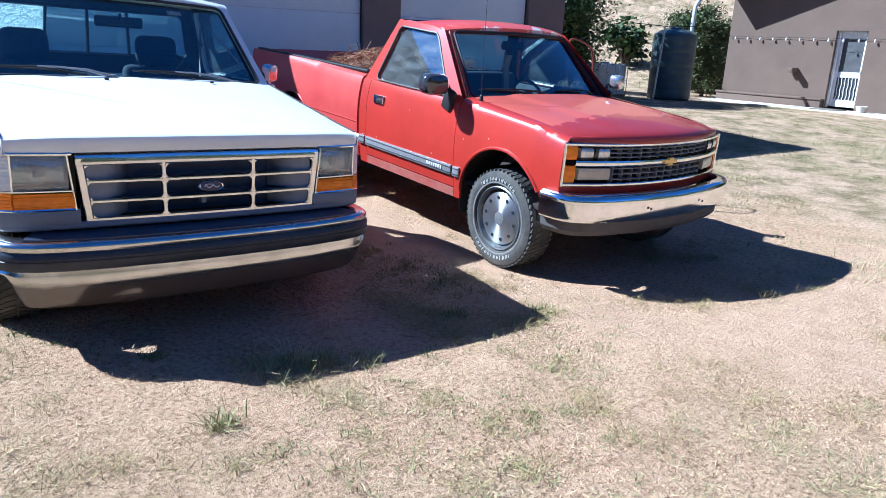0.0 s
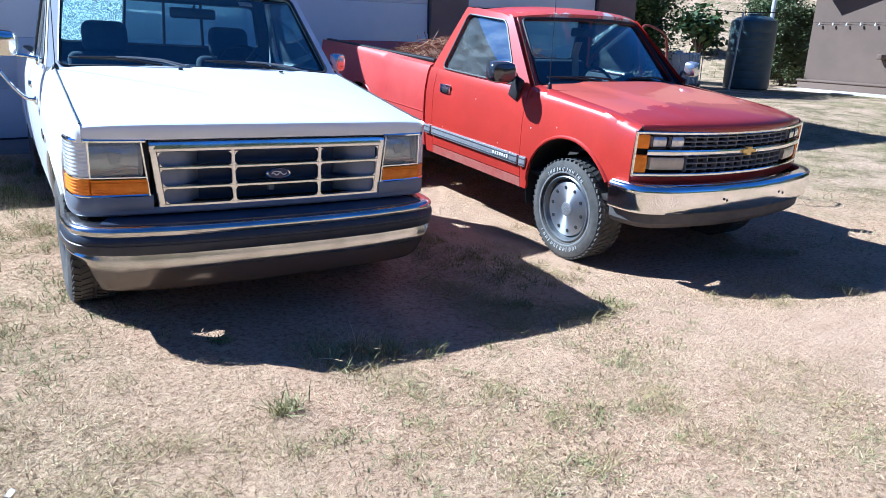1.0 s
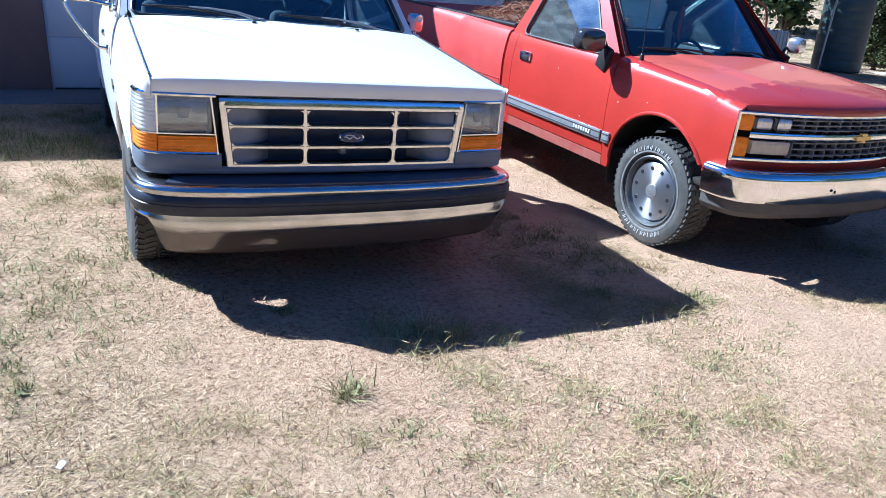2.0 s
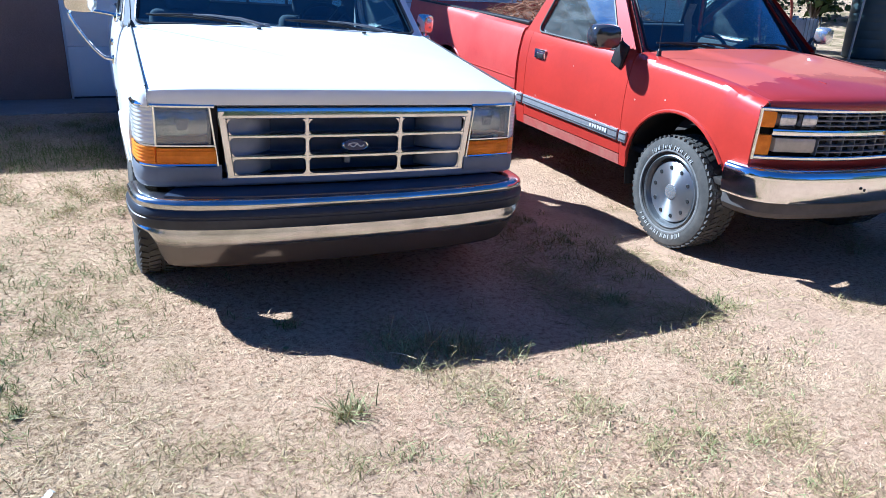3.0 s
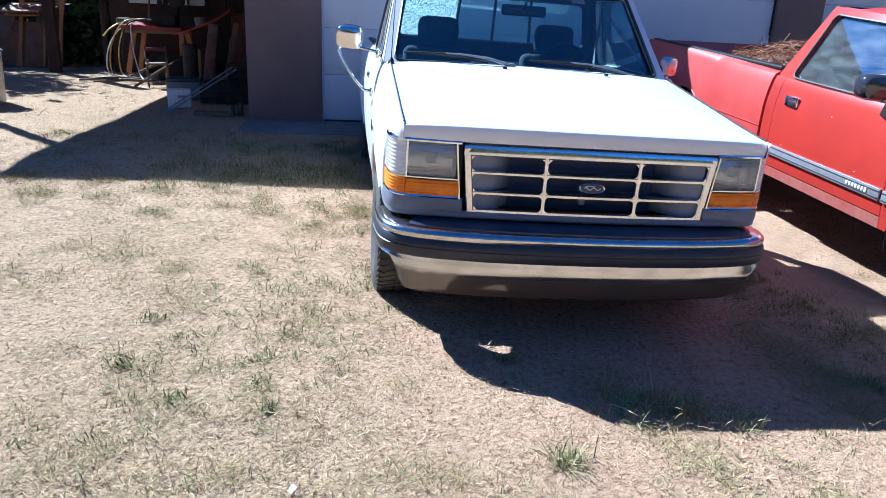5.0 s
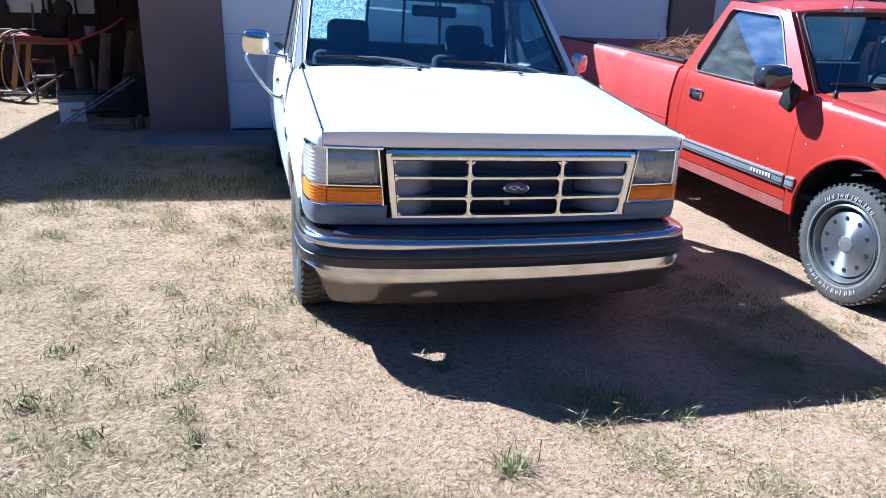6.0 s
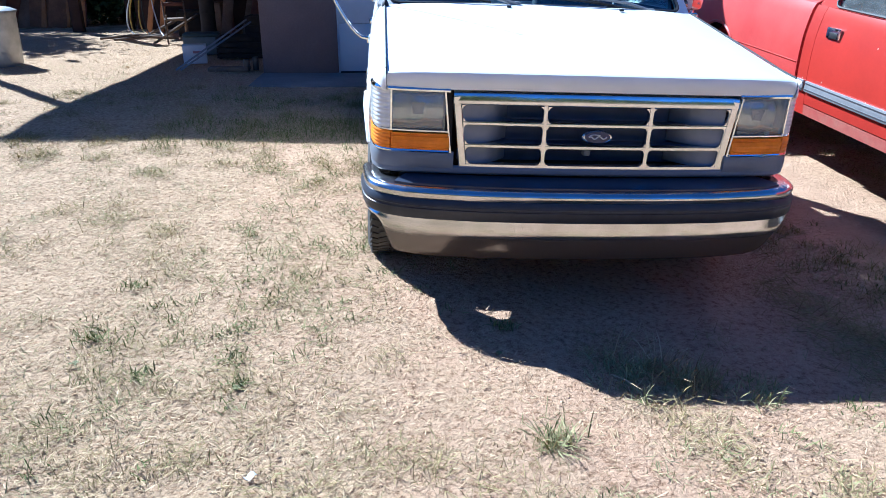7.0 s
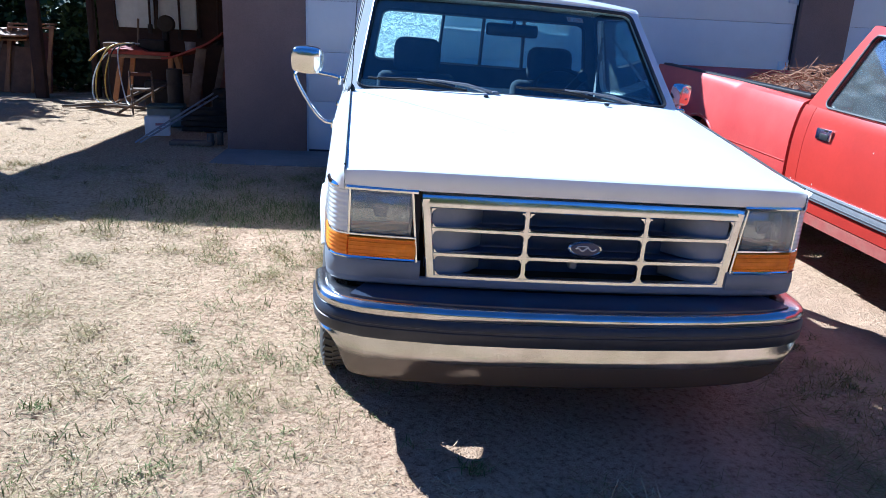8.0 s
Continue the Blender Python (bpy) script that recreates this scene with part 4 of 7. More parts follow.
    bar(bm, [(gx(0.917) * u, 0.9225 - 0.003 * u * u) for u in xs], 0, 0.0285, 0.04, ((-1, 0.003), (-0.88, 0.0004), (-0.7, 0), (-0.45, 0.0003), (-0.15, 0.0012), (0.2, 0.0027), (0.55, 0.0052), (0.8, 0.0085), (1, 0.0135)))
    bar(bm, [(gx(0.628) * u, 0.627) for u in xs], 0, 0.0130)
    for s in (-1, 1):
        bar(bm, [(s * (gx(z) - 0.014), z) for z in (0.620, 0.7, 0.8, 0.922)], 0, 0.0175)
    for x0, x1 in ((-gx(0.76) + 0.036, -0.238), (-0.216, 0.216), (0.238, gx(0.76) - 0.036)):
        for z0, z1 in ((0.640, 0.7105), (0.7255, 0.8065), (0.8215, 0.886)):
            for sx, cx in ((1, x0), (-1, x1)):
                for sz, cz in ((1, z0), (-1, z1)):
                    lean = (cz - 0.76) * 0.115 * (1 if cx > 0.3 else (-1 if cx < -0.3 else 0))
                    rr = 0.012
                    arc = [(rr - rr * math.sin(a), rr - rr * math.cos(a)) for a in np.linspace(0, math.pi / 2, 5)]
                    ring = [(-0.004, -0.004), (rr, -0.004)] + arc + [(-0.004, rr)]
                    f0 = [bm.verts.new((cx + lean + sx * u, gy(cx) + 0.002, cz + sz * v)) for u, v in ring]
                    f1 = [bm.verts.new((cx + lean + sx * u, gy(cx) + 0.03, cz + sz * v)) for u, v in ring]
                    bm.faces.new(f0), bm.faces.new(f1[::-1])
                    for k in range(len(ring)):
                        bm.faces.new((f0[k], f0[(k + 1) % len(ring)], f1[(k + 1) % len(ring)], f1[k]))
    part("grille_frame", bm, GRILLE_CHROME, truck, "polished chrome grille surround")
    for z in (0.814, 0.718):
        bm = fresh()
        bar(bm, [((gx(z) - 0.03) * u, z) for u in xs], 0, 0.0085)
        part("grille_bar", bm, GRILLE_CHROME, truck)
    for x in (-0.2265, 0.2265):
        bm = fresh()
        bar(bm, [(x * (1 + (z - 0.64) * 0.06), z) for z in (0.63, 0.75, 0.90)], 0, 0.0105)
        part("grille_bar", bm, GRILLE_CHROME, truck)
    bm = fresh()
    block(bm, (1.17, 0.02, 0.31), (0, 0.16, 0.775), 0.005)
    part("grille_back", bm, NAVY, truck)
    for s in (-1, 1):
        for z in (0.852, 0.766, 0.674):
            bm = fresh()
            rows = [[Vector((s * x, y, z + k)) for k in (-0.040, 0.040)] for x, y in ((0.575, 0.03), (0.50, 0.034), (0.46, 0.045), (0.42, 0.075), (0.37, 0.14))]
            slab(bm, rows, (0, 0.01, 0))
            part("grille_end_plate", bm, PLATE, truck)
    for z in (0.808, 0.716):
        bm = fresh()
        block(bm, (1.12, 0.10, 0.006), (0, 0.085, z), 0.002)
        part("grille_louvre", bm, NAVY, truck)
    bm = fresh()
    block(bm, (0.03, 0.04, 0.05), (-0.02, 0.06, 0.695), 0.006)
    part("hood_latch", bm, ARGENT, truck)
    bm = fresh()
    ell = [(0.066 * math.cos(a), 0.029 * math.sin(a)) for a in [2 * math.pi * k / 32 for k in range(32)]]
    grid(bm, [[Vector((x * k, y, 0.768 + z * k)) for x, z in ell] for k, y in ((1.0, 0.0), (1.0, -0.016), (0.92, -0.022), (0.84, -0.020), (0.0, -0.020))], True)
    bmesh.ops.remove_doubles(bm, verts=bm.verts[:], dist=1e-5)
    emb = part("emblem", bm, CHROME, truck, "oval emblem")
    bm = fresh()
    grid(bm, [[Vector((x * k, y, 0.768 + z * k)) for x, z in ell] for k, y in ((0.84, -0.019), (0.82, -0.0235), (0.0, -0.0245))], True)
    bmesh.ops.remove_doubles(bm, verts=bm.verts[:], dist=1e-5)
    part("emblem_field", bm, BLUE, emb, "dark blue oval field")
    bm = fresh()
    tube(bm, [(x, -0.0255, 0.767 + (0.0062 - 0.05 * abs(x)) * math.sin(x * 160 + 0.6)) for x in np.linspace(-0.040, 0.040, 41)], 0.0030, 6)
    tube(bm, [(x, -0.0255, 0.7795 - 6.0 * (x + 0.012) ** 2) for x in np.linspace(-0.036, 0.010, 9)], 0.0022, 6)
    part("emblem_stroke", bm, LETTER_BRIGHT, emb, "pale wavy stroke")
    # panel under grille and lamps
    bm = fresh()
    half = [(0, -0.014), (0.3, -0.008), (0.6, 0.004), (0.8, 0.024)] + round_poly([(0.86, 0.038), (0.92, 0.07), (0.945, 0.14), (0.952, 0.27)], 2)
    plan = mirror_plan(half)
    sweep(bm, plan, [(0.0, 0.622), (-0.012, 0.624), (-0.03, 0.612), (-0.03, 0.590), (-0.006, 0.588), (0.003, 0.596), (0.004, 0.614)])
    for k in (-1, 1):
        side = [q for q in plan if q[0] * k > 0.585]
        sweep(bm, side, [(0.0, 0.684), (-0.012, 0.684), (-0.015, 0.60), (0.0, 0.60), (0.006, 0.62), (0.007, 0.65), (0.004, 0.675)])
    part("header_panel", bm, ARGENT, truck, "grey panel under the lamps")
    bm = fresh()
    block(bm, (1.74, 0.03, 0.50), (0, 0.2, 0.70), 0.01)
    block(bm, (1.66, 0.03, 0.18), (0, 0.06, 0.49), 0.01)
    for s in (-1, 1):
        block(bm, (0.03, 0.14, 0.33), (s * 0.622, 0.10, 0.775), 0.005)
    part("radiator_support", bm, DARK, truck)
    # bumper
    half = [(0, -0.165), (0.25, -0.16), (0.5, -0.145), (0.7, -0.115)] + round_poly([(0.8, -0.09), (0.90, -0.04), (0.95, 0.05), (0.962, 0.26)], 3)
    plan = mirror_plan(half)
    bm = fresh()
    sweep(bm, plan, round_poly([(-0.155, 0.582), (-0.08, 0.580), (-0.02, 0.578), (0.016, 0.574), (0.033, 0.563), (0.038, 0.548), (0.032, 0.533), (0.022, 0.50), (0.023, 0.45), (0.030, 0.412), (0.032, 0.388), (0.029, 0.376), (0.012, 0.345), (-0.022, 0.295), (-0.07, 0.25), (-0.10, 0.25), (-0.12, 0.4), (-0.135, 0.56)], 1, True))
    for v in bm.verts:
        if v.co.z < 0.44:
            k = 0.74 * step01((abs(v.co.x) - 0.845) / 0.105)
            v.co.z = 0.44 - (0.44 - v.co.z) * (1 - k)
    for v in bm.verts:
        if v.co.z < 0.44:
            v.co.z = 0.44 - (0.44 - v.co.z) * 1.09
    def settle(bm):
        for v in bm.verts:
            v.co.x, v.co.z = v.co.x * 0.990 - 0.004, v.co.z - 0.007
    settle(bm)
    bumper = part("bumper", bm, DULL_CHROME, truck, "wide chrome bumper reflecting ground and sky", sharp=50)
    bm = fresh()
    sweep(bm, plan, [(0.0, 0.53), (0.034, 0.528), (0.042, 0.515), (0.044, 0.50), (0.040, 0.497), (0.040, 0.49), (0.044, 0.487), (0.042, 0.455), (0.034, 0.442), (0.0, 0.44)])
    settle(bm)
    part("rub_strip", bm, RUB, bumper, "dark rubber rub strip")
    bm = fresh()
    inner = [q for q in plan if abs(q[0]) < 0.86]
    sweep(bm, inner, [(-0.150, 0.589), (-0.08, 0.588), (-0.02, 0.586), (0.000, 0.583), (0.000, 0.576), (-0.15, 0.574)])
    settle(bm)
    part("stone_deflector", bm, DEFLECTOR, bumper, "dark glossy panel behind the bumper")
    for x in (-0.10, 0.18):
        bm = fresh()
        lathe(bm, [(0.0, 0.0), (0.008, 0.0), (0.008, 0.004), (0.0, 0.006)], 10, "y", (x, -0.19, 0.392))
        part("bumper_bolt", bm, BLACK, bumper)
    # mirrors on tubular arms
    for s in (-1, 1):
        bm = fresh()
        m = Matrix.Translation((-1.135, 1.62, 1.322) if s < 0 else (1.035, 1.62, 1.275)) @ Matrix.Rotation(radians(-8 if s < 0 else 38), 4, "Z") @ Matrix.Rotation(radians(9 if s < 0 else 3), 4, "X") @ Matrix.Rotation(radians(3 if s < 0 else 0), 4, "Y") @ Matrix.Diagonal((0.95, 1, 0.96, 1) if s < 0 else (0.74, 0.8, 0.86, 1))
        rows = []
        for y, k in ((0.03, 0.98), (0.0, 1.0), (-0.03, 0.98), (-0.045, 0.92), (-0.053, 0.75), (-0.057, 0.4), (-0.059, 0.0)):
            loop = round_poly([(-0.06, -0.075), (0.06, -0.075), (0.09, -0.05), (0.09, 0.05), (0.06, 0.075), (-0.06, 0.075), (-0.09, 0.05), (-0.09, -0.05)], 2, True)
            rows.append([m @ Vector((x * k, y, z * k)) for x, z in loop])
        vs = grid(bm, rows, True)
        bm.faces.new(vs[0])
        bmesh.ops.remove_doubles(bm, verts=bm.verts[:], dist=1e-5)
        mir = part("door_mirror", bm, STAINLESS, truck, "square chrome door mirror on a tubular arm")
        bm = fresh()
        arm = round_poly([(0.93, 1.60, 1.235), (1.05, 1.61, 1.255), (1.195, 1.62, 1.27), (1.205, 1.62, 1.22), (1.06, 1.60, 1.0), (0.975, 1.59, 0.985)], 2)
        if s > 0:
            arm = round_poly([(0.92, 1.60, 1.19), (1.02, 1.61, 1.185), (1.075, 1.62, 1.19), (1.07, 1.62, 1.15), (1.02, 1.60, 1.02), (0.975, 1.59, 0.985)], 2)
        tube(bm, [(s * x, y, z) for x, y, z in arm], 0.010, 8)
        mx = 1.14 if s < 0 else 1.04
        tube(bm, [(s * mx, 1.62, 1.26 if s < 0 else 1.185), (s * mx, 1.62, 1.30 if s < 0 else 1.23)], 0.012, 8)
        block(bm, (0.02, 0.06, 0.05), (s * 0.955, 1.60, 1.225), 0.006)
        block(bm, (0.02, 0.05, 0.05), (s * 0.985, 1.59, 0.985), 0.006)
        part("mirror_arm", bm, CHROME, mir)
        bm = fresh()
        block(bm, (0.03, 0.14, 0.04), (s * 0.975, 2.40, 1.03), 0.012)
        part("door_handle", bm, CHROME, truck)
        bm = fresh()
        block(bm, (0.008, 0.16, 0.035), (s * 0.986, 1.12, 0.82), 0.002)
        block(bm, (0.010, 0.04, 0.055), (s * 0.986, 1.22, 0.83), 0.002)
        part("fender_badge", bm, CHROME, truck)
    bm = fresh()
    tube(bm, [(-0.885, 1.25, 1.19), (-0.885, 1.25, 1.215), (-0.885, 1.255, 1.23)], [0.022, 0.016, 0.006], 10)
    tube(bm, [(-0.885, 1.255, 1.22), (-0.865, 1.30, 1.95)], [0.003, 0.0015], 6)
    part("antenna", bm, BLACK, truck)
    make_wiper(truck, (-0.14, 1.262, 1.228), (-0.80, 1.365, 1.262), SILVER_TRIM)
    make_wiper(truck, (0.66, 1.300, 1.212), (-0.02, 1.30, 1.268), SILVER_TRIM)
    for x, y in ((-0.20, 1.18), (0.44, 1.17)):
        bm = fresh()
        block(bm, (0.025, 0.02, 0.012), (x, y, 1.218), 0.004)
        part("washer_jet", bm, BLACK, truck)
    bm = fresh()
    for a, b2 in (((0.80, 2.45, 1.58), (0.74, 2.30, 1.25)), ((0.74, 2.30, 1.25), (0.70, 2.15, 1.0))):
        rows = [[Vector(p) + Vector((0, k, 0)) for k in (-0.022, 0.022)] for p in (a, b2)]
        slab(bm, rows, (0.004, 0, 0))
    block(bm, (0.03, 0.04, 0.05), (0.775, 2.38, 1.45), 0.008)
    part("seat_belt", bm, surf("seat_belt", (0.25, 0.26, 0.28), None, 20, 0.7), truck)
    for ob in truck.children:
        if ob.name.startswith(("grille_", "emblem", "hood_latch")):
            ob.location = (0.012, 0, -0.004)
    return truck


make_white_pickup()


# ---- the red pickup ----
def worn_paint(name, base, base2, worn, low, high, axis, grow, rough=0.36, sign=1.0):
    """Paint that has worn through beyond a ragged line across one axis (metres in the truck's own frame)."""
    m = surf(name, base, base2, 2.2, rough, coat=0.4, rough2=0.5, fine=0.1, bscale=40)
    n, l = m.node_tree.nodes, m.node_tree.links
    p = n["Principled BSDF"]
    old = p.inputs["Base Color"].links[0].from_socket
    co = n.new("ShaderNodeTexCoord")
    sep = n.new("ShaderNodeSeparateXYZ")
    l.new(co.outputs["Object"], sep.inputs["Vector"])
    nz = n.new("ShaderNodeTexNoise")
    nz.inputs["Scale"].default_value, nz.inputs["Detail"].default_value, nz.inputs["Roughness"].default_value = 4.5, 9.0, 0.62
    l.new(co.outputs["Object"], nz.inputs["Vector"])
    ad = n.new("ShaderNodeMath")
    ad.operation = "MULTIPLY_ADD"
    ad.inputs[1].default_value = grow
    l.new(nz.outputs["Fac"], ad.inputs[0])
    sg = n.new("ShaderNodeMath")
    sg.operation = "MULTIPLY"
    sg.inputs[1].default_value = sign
    l.new(sep.outputs[axis], sg.inputs[0])
    l.new(sg.outputs["Value"], ad.inputs[2])
    mr = n.new("ShaderNodeMapRange")
    mr.inputs["From Min"].default_value, mr.inputs["From Max"].default_value = low, high
    l.new(ad.outputs["Value"], mr.inputs["Value"])
    mx = n.new("ShaderNodeMix")
    mx.data_type = "RGBA"
    l.new(mr.outputs["Result"], mx.inputs["Factor"])
    l.new(old, mx.inputs["A"])
    mx.inputs["B"].default_value = (*worn, 1)
    l.new(mx.outputs["Result"], p.inputs["Base Color"])
    return m


RED_HOOD = worn_paint("worn_red_hood", (0.32, 0.026, 0.020), (0.28, 0.022, 0.018), (0.47, 0.092, 0.058), -0.06, -0.035, "Y", 0.62)
RED_ROOF = worn_paint("worn_red_roof", (0.62, 0.10, 0.075), (0.54, 0.05, 0.04), (0.62, 0.60, 0.58), -0.575, -0.545, "Y", 0.75, 0.4, -1.0)
STRIPE = surf("dark_grey_stripe", (0.06, 0.062, 0.07), (0.09, 0.09, 0.10), 20, 0.5)
DUSTY_RED = surf("dust_coated_red", (0.36, 0.060, 0.046), (0.36, 0.135, 0.10), 5, 0.6, fine=0.3, bscale=30)
RED_FADED = surf("sun_faded_red", (0.55, 0.085, 0.068), (0.48, 0.045, 0.038), 1.3, 0.42, coat=0.25, fine=0.1, bscale=40)
STRAW_DARK = surf("dry_brush", (0.44, 0.23, 0.12), (0.26, 0.125, 0.065), 9, 0.9)


def make_red_pickup():
    truck = thing("pickup_truck", pose(3.002, 0.25, -0.07, 3.0, 0.4, 1.2) @ Matrix.Diagonal((0.98, 1.0, 1.0, 1.0)), "faded red pickup truck, peeling hood, carrying dry brush", "pickup truck", "parked pickups")
    body = [(0.90, 1.08), (0.922, 0.95), (0.925, 0.80), (0.918, 0.62), (0.885, 0.40)]
    keys = [(-0.60, [(0.815, 1.045), (0.85, 1.035), (0.875, 1.0), (0.885, 0.9), (0.888, 0.78), (0.88, 0.64), (0.86, 0.42)]),
            (-0.3, [(0.825, 1.10), (0.882, 1.092), (0.898, 1.035), (0.913, 0.93), (0.918, 0.8), (0.912, 0.62), (0.885, 0.40)]),
            (0.5, [(0.80, 1.165), (0.88, 1.150)] + body), (1.95, [(0.83, 1.175), (0.88, 1.155)] + body), (4.5, [(0.85, 1.24), (0.882, 1.20)] + body)]
    d = dict(keys=keys, arches=[(0.0, 0.42, 0.455), (3.34, 0.42, 0.44)], low=0.40, fender=(-0.56, 0.53), door=(0.53, 1.83), door_low=0.48, belt=1.15,
             cab_back=1.95, bed=(1.985, 4.45), rail=1.20, rail_mat=BLACK, half=0.92, axles=(0.0, 3.34), track=0.775, radius=0.365, rim=0.236, letters=True,
             side=((0.872, 0.52, 1.135), (0.872, 1.94, 1.15), (0.70, 1.05, 1.64), (0.70, 1.69, 1.675)), side_inset=(0.13, 0.12, 0.02, 0.10),
             screen=((0.825, 0.60, 1.145), (0.69, 1.07, 1.635)), screen_bow=(0, -0.16, 0.02), screen_inset=(0.05, 0.028, 0.02, 0.045), crown=0.05,
             roof_mat=RED_ROOF, roof_label="red roof with paint peeling to white primer", rear_inset=(0.06, 0.06, 0.14, 0.10), rear_bars=(),
             driver=0.40, wheel_low=0.09, mirror_in=(0.0, 0.98, 1.53), bed_mat=RED_FADED, rocker_mat=DUSTY_RED)
    make_shell(truck, d, RED_PAINT)
    make_seat(truck, 0, 1.45, 0.62, 1.4)
    # hood
    bm = fresh()
    rows = []
    for k, z in round_poly([(0.0, 1.030), (0.004, 1.06), (0.05, 1.088), (0.2, 1.112), (0.5, 1.145), (0.8, 1.165), (1.0, 1.175)], 2):
        row = []
        for u in np.linspace(-1, 1, 37):
            a = abs(u)
            y0 = -0.755 + 0.185 * a ** 2.2
            y1 = 0.44 + 0.13 * a * a
            ridge = 0.014 * (1 - step01((a - 0.50) / 0.10)) * step01(k / 0.3)
            edge = 0.028 * a ** 7
            row.append(Vector(((0.825 - 0.03 * k) * u, y0 + (y1 - y0) * k, z + ridge + 0.008 * (1 - a * a) - edge * (1 if k > 0.02 else 0.3))))
        rows.append(row)
    slab(bm, rows, (0, 0.006, -0.018))
    part("hood", bm, RED_HOOD, truck, "red hood with sun-faded peeling paint")
    for s in (-1, 1):
        bm = fresh()
        tube(bm, [(s * (row[-1].x + 0.004), row[-1].y, row[-1].z - 0.006) for row in rows[3:]], 0.005, 6)
        part("hood_gap", bm, BLACK, truck)
    bm = fresh()
    tube(bm, [(-0.33 - 0.10 * k, -0.50 + 0.95 * k, 1.1275 + 0.0705 * k - 0.014 * k * k) for k in np.linspace(0, 1, 9)], 0.004, 6)
    part("hood_crease", bm, RED_HOOD, truck)
    bm = fresh()
    rows = [[Vector((x, 0.44 + dy + 0.16 * (x / 0.83) ** 2, 1.15 + dz)) for x in np.linspace(-0.82, 0.82, 15)] for dy, dz in ((-0.01, -0.02), (0.03, -0.012), (0.10, 0.0))]
    slab(bm, rows, (0, 0, -0.02))
    part("cowl", bm, BLACK, truck)
    # front face
    def fy(x):
        return -0.735 + 0.175 * (abs(x) / 0.87) ** 2.2

    def across(x0, x1, n=15):
        return [(x, fy(x)) for x in np.linspace(x0, x1, n)]

    def rail(bm, x0, x1, z, h, out=0.0, deep=0.03, n=15):
        sweep(bm, across(x0, x1, n), [(out - deep, z - h), (out - 0.004, z - h), (out, z - h * 0.5), (out, z + h * 0.5), (out - 0.004, z + h), (out - deep, z + h)])
    bm = fresh()
    rail(bm, -0.875, 0.875, 1.014, 0.011, 0.012, n=25)
    rail(bm, -0.875, 0.875, 0.748, 0.011, 0.012, n=25)
    for s in (-1, 1):
        tube(bm, [(s * 0.872, fy(0.872) - 0.004, z) for z in (0.738, 0.9, 1.02)], 0.011, 8)
    part("grille_frame", bm, CHROME, truck, "thin chrome surround")
    bm = fresh()
    rail(bm, -0.80, 0.80, 0.893, 0.017, 0.02, n=25)
    part("grille_bar", bm, CHROME, truck, "chrome centre bar")
    for z0, z1, hx, lines in ((0.915, 1.0, 0.545, 3), (0.762, 0.872, 0.50, 3)):
        bm = fresh()
        pl = across(-hx - 0.02, hx + 0.02, 21)
        rows = [[Vector((x, y + 0.06, z)) for x, y in pl] for z in (z0, z1)]
        slab(bm, rows, (0, 0.01, 0))
        part("grille_back", bm, DARK, truck)
        for k in range(lines):
            bm = fresh()
            rail(bm, -hx, hx, z0 + (z1 - z0) * (k + 0.5) / lines, 0.0048, -0.010, 0.03, 21)
            part("grille_slat", bm, GRILLE_GREY, truck)
        for x in np.linspace(-hx, hx, 13):
            bm = fresh()
            block(bm, (0.006, 0.035, z1 - z0), (x, fy(x) + 0.028, (z0 + z1) / 2), 0.0015)
            part("grille_slat", bm, GRILLE_GREY, truck)
    bm = fresh()
    pl = across(-0.87, 0.87, 25)
    slab(bm, [[Vector((x, y + 0.085, z)) for x, y in pl] for z in (0.71, 1.03)], (0, 0.02, 0))
    part("radiator_support", bm, DARK, truck)
    for s in (-1, 1):
        for x0, x1 in ((0.562, 0.645), (0.682, 0.768)):
            bm = fresh()
            pl = across(min(s * x0, s * x1), max(s * x0, s * x1), 7)
            strip(bm, pl, 0.926, 0.991, 0.010, 0.03)
            lamp = part("headlight", bm, HEAD_LENS, truck, "small rectangular headlight")
            bm = fresh()
            loop = [(x, y - 0.004, 0.918) for x, y in pl] + [(x, y - 0.004, 0.999) for x, y in pl[::-1]]
            tube(bm, loop + loop[:1], 0.004, 6, caps=False)
            part("bezel", bm, BLACK, lamp)
        bm = fresh()
        strip(bm, across(min(s * 0.535, s * 0.765), max(s * 0.535, s * 0.765), 9), 0.782, 0.858, 0.006, 0.03)
        part("parking_lamp", bm, surf("parking_lens", (0.62, 0.54, 0.38), (0.50, 0.43, 0.31), 14, 0.2, coat=0.5), truck, "cream parking lamp")
        for z0, z1 in ((0.915, 1.002), (0.762, 0.872)):
            bm = fresh()
            pts = [(0.79, fy(0.79)), (0.84, fy(0.84)), (0.866, fy(0.866) + 0.004), (0.872, fy(0.87) + 0.022)]
            strip(bm, pts if s > 0 else [(-x, y) for x, y in pts[::-1]], z0, z1, 0.008, 0.03)
            part("turn_signal", bm, AMBER, truck, "amber turn signal lens")
    bm = fresh()
    pts = mirror_plan([(0, fy(0)), (0.3, fy(0.3)), (0.6, fy(0.6)), (0.8, fy(0.8))] + [(0.87, fy(0.87)), (0.885, fy(0.87) + 0.06)])
    sweep(bm, pts, [(0.004, 0.736), (-0.02, 0.736), (-0.05, 0.67), (-0.03, 0.66), (0.0, 0.69)])
    part("filler_panel", bm, RED_PAINT, truck)
    # emblem on the centre bar
    bm = fresh()
    shape = [(-0.085, -0.016), (-0.03, -0.016), (-0.036, -0.036), (0.03, -0.036), (0.026, -0.016), (0.085, -0.016), (0.09, 0.016), (0.03, 0.016), (0.036, 0.036), (-0.03, 0.036), (-0.026, 0.016), (-0.09, 0.016)]
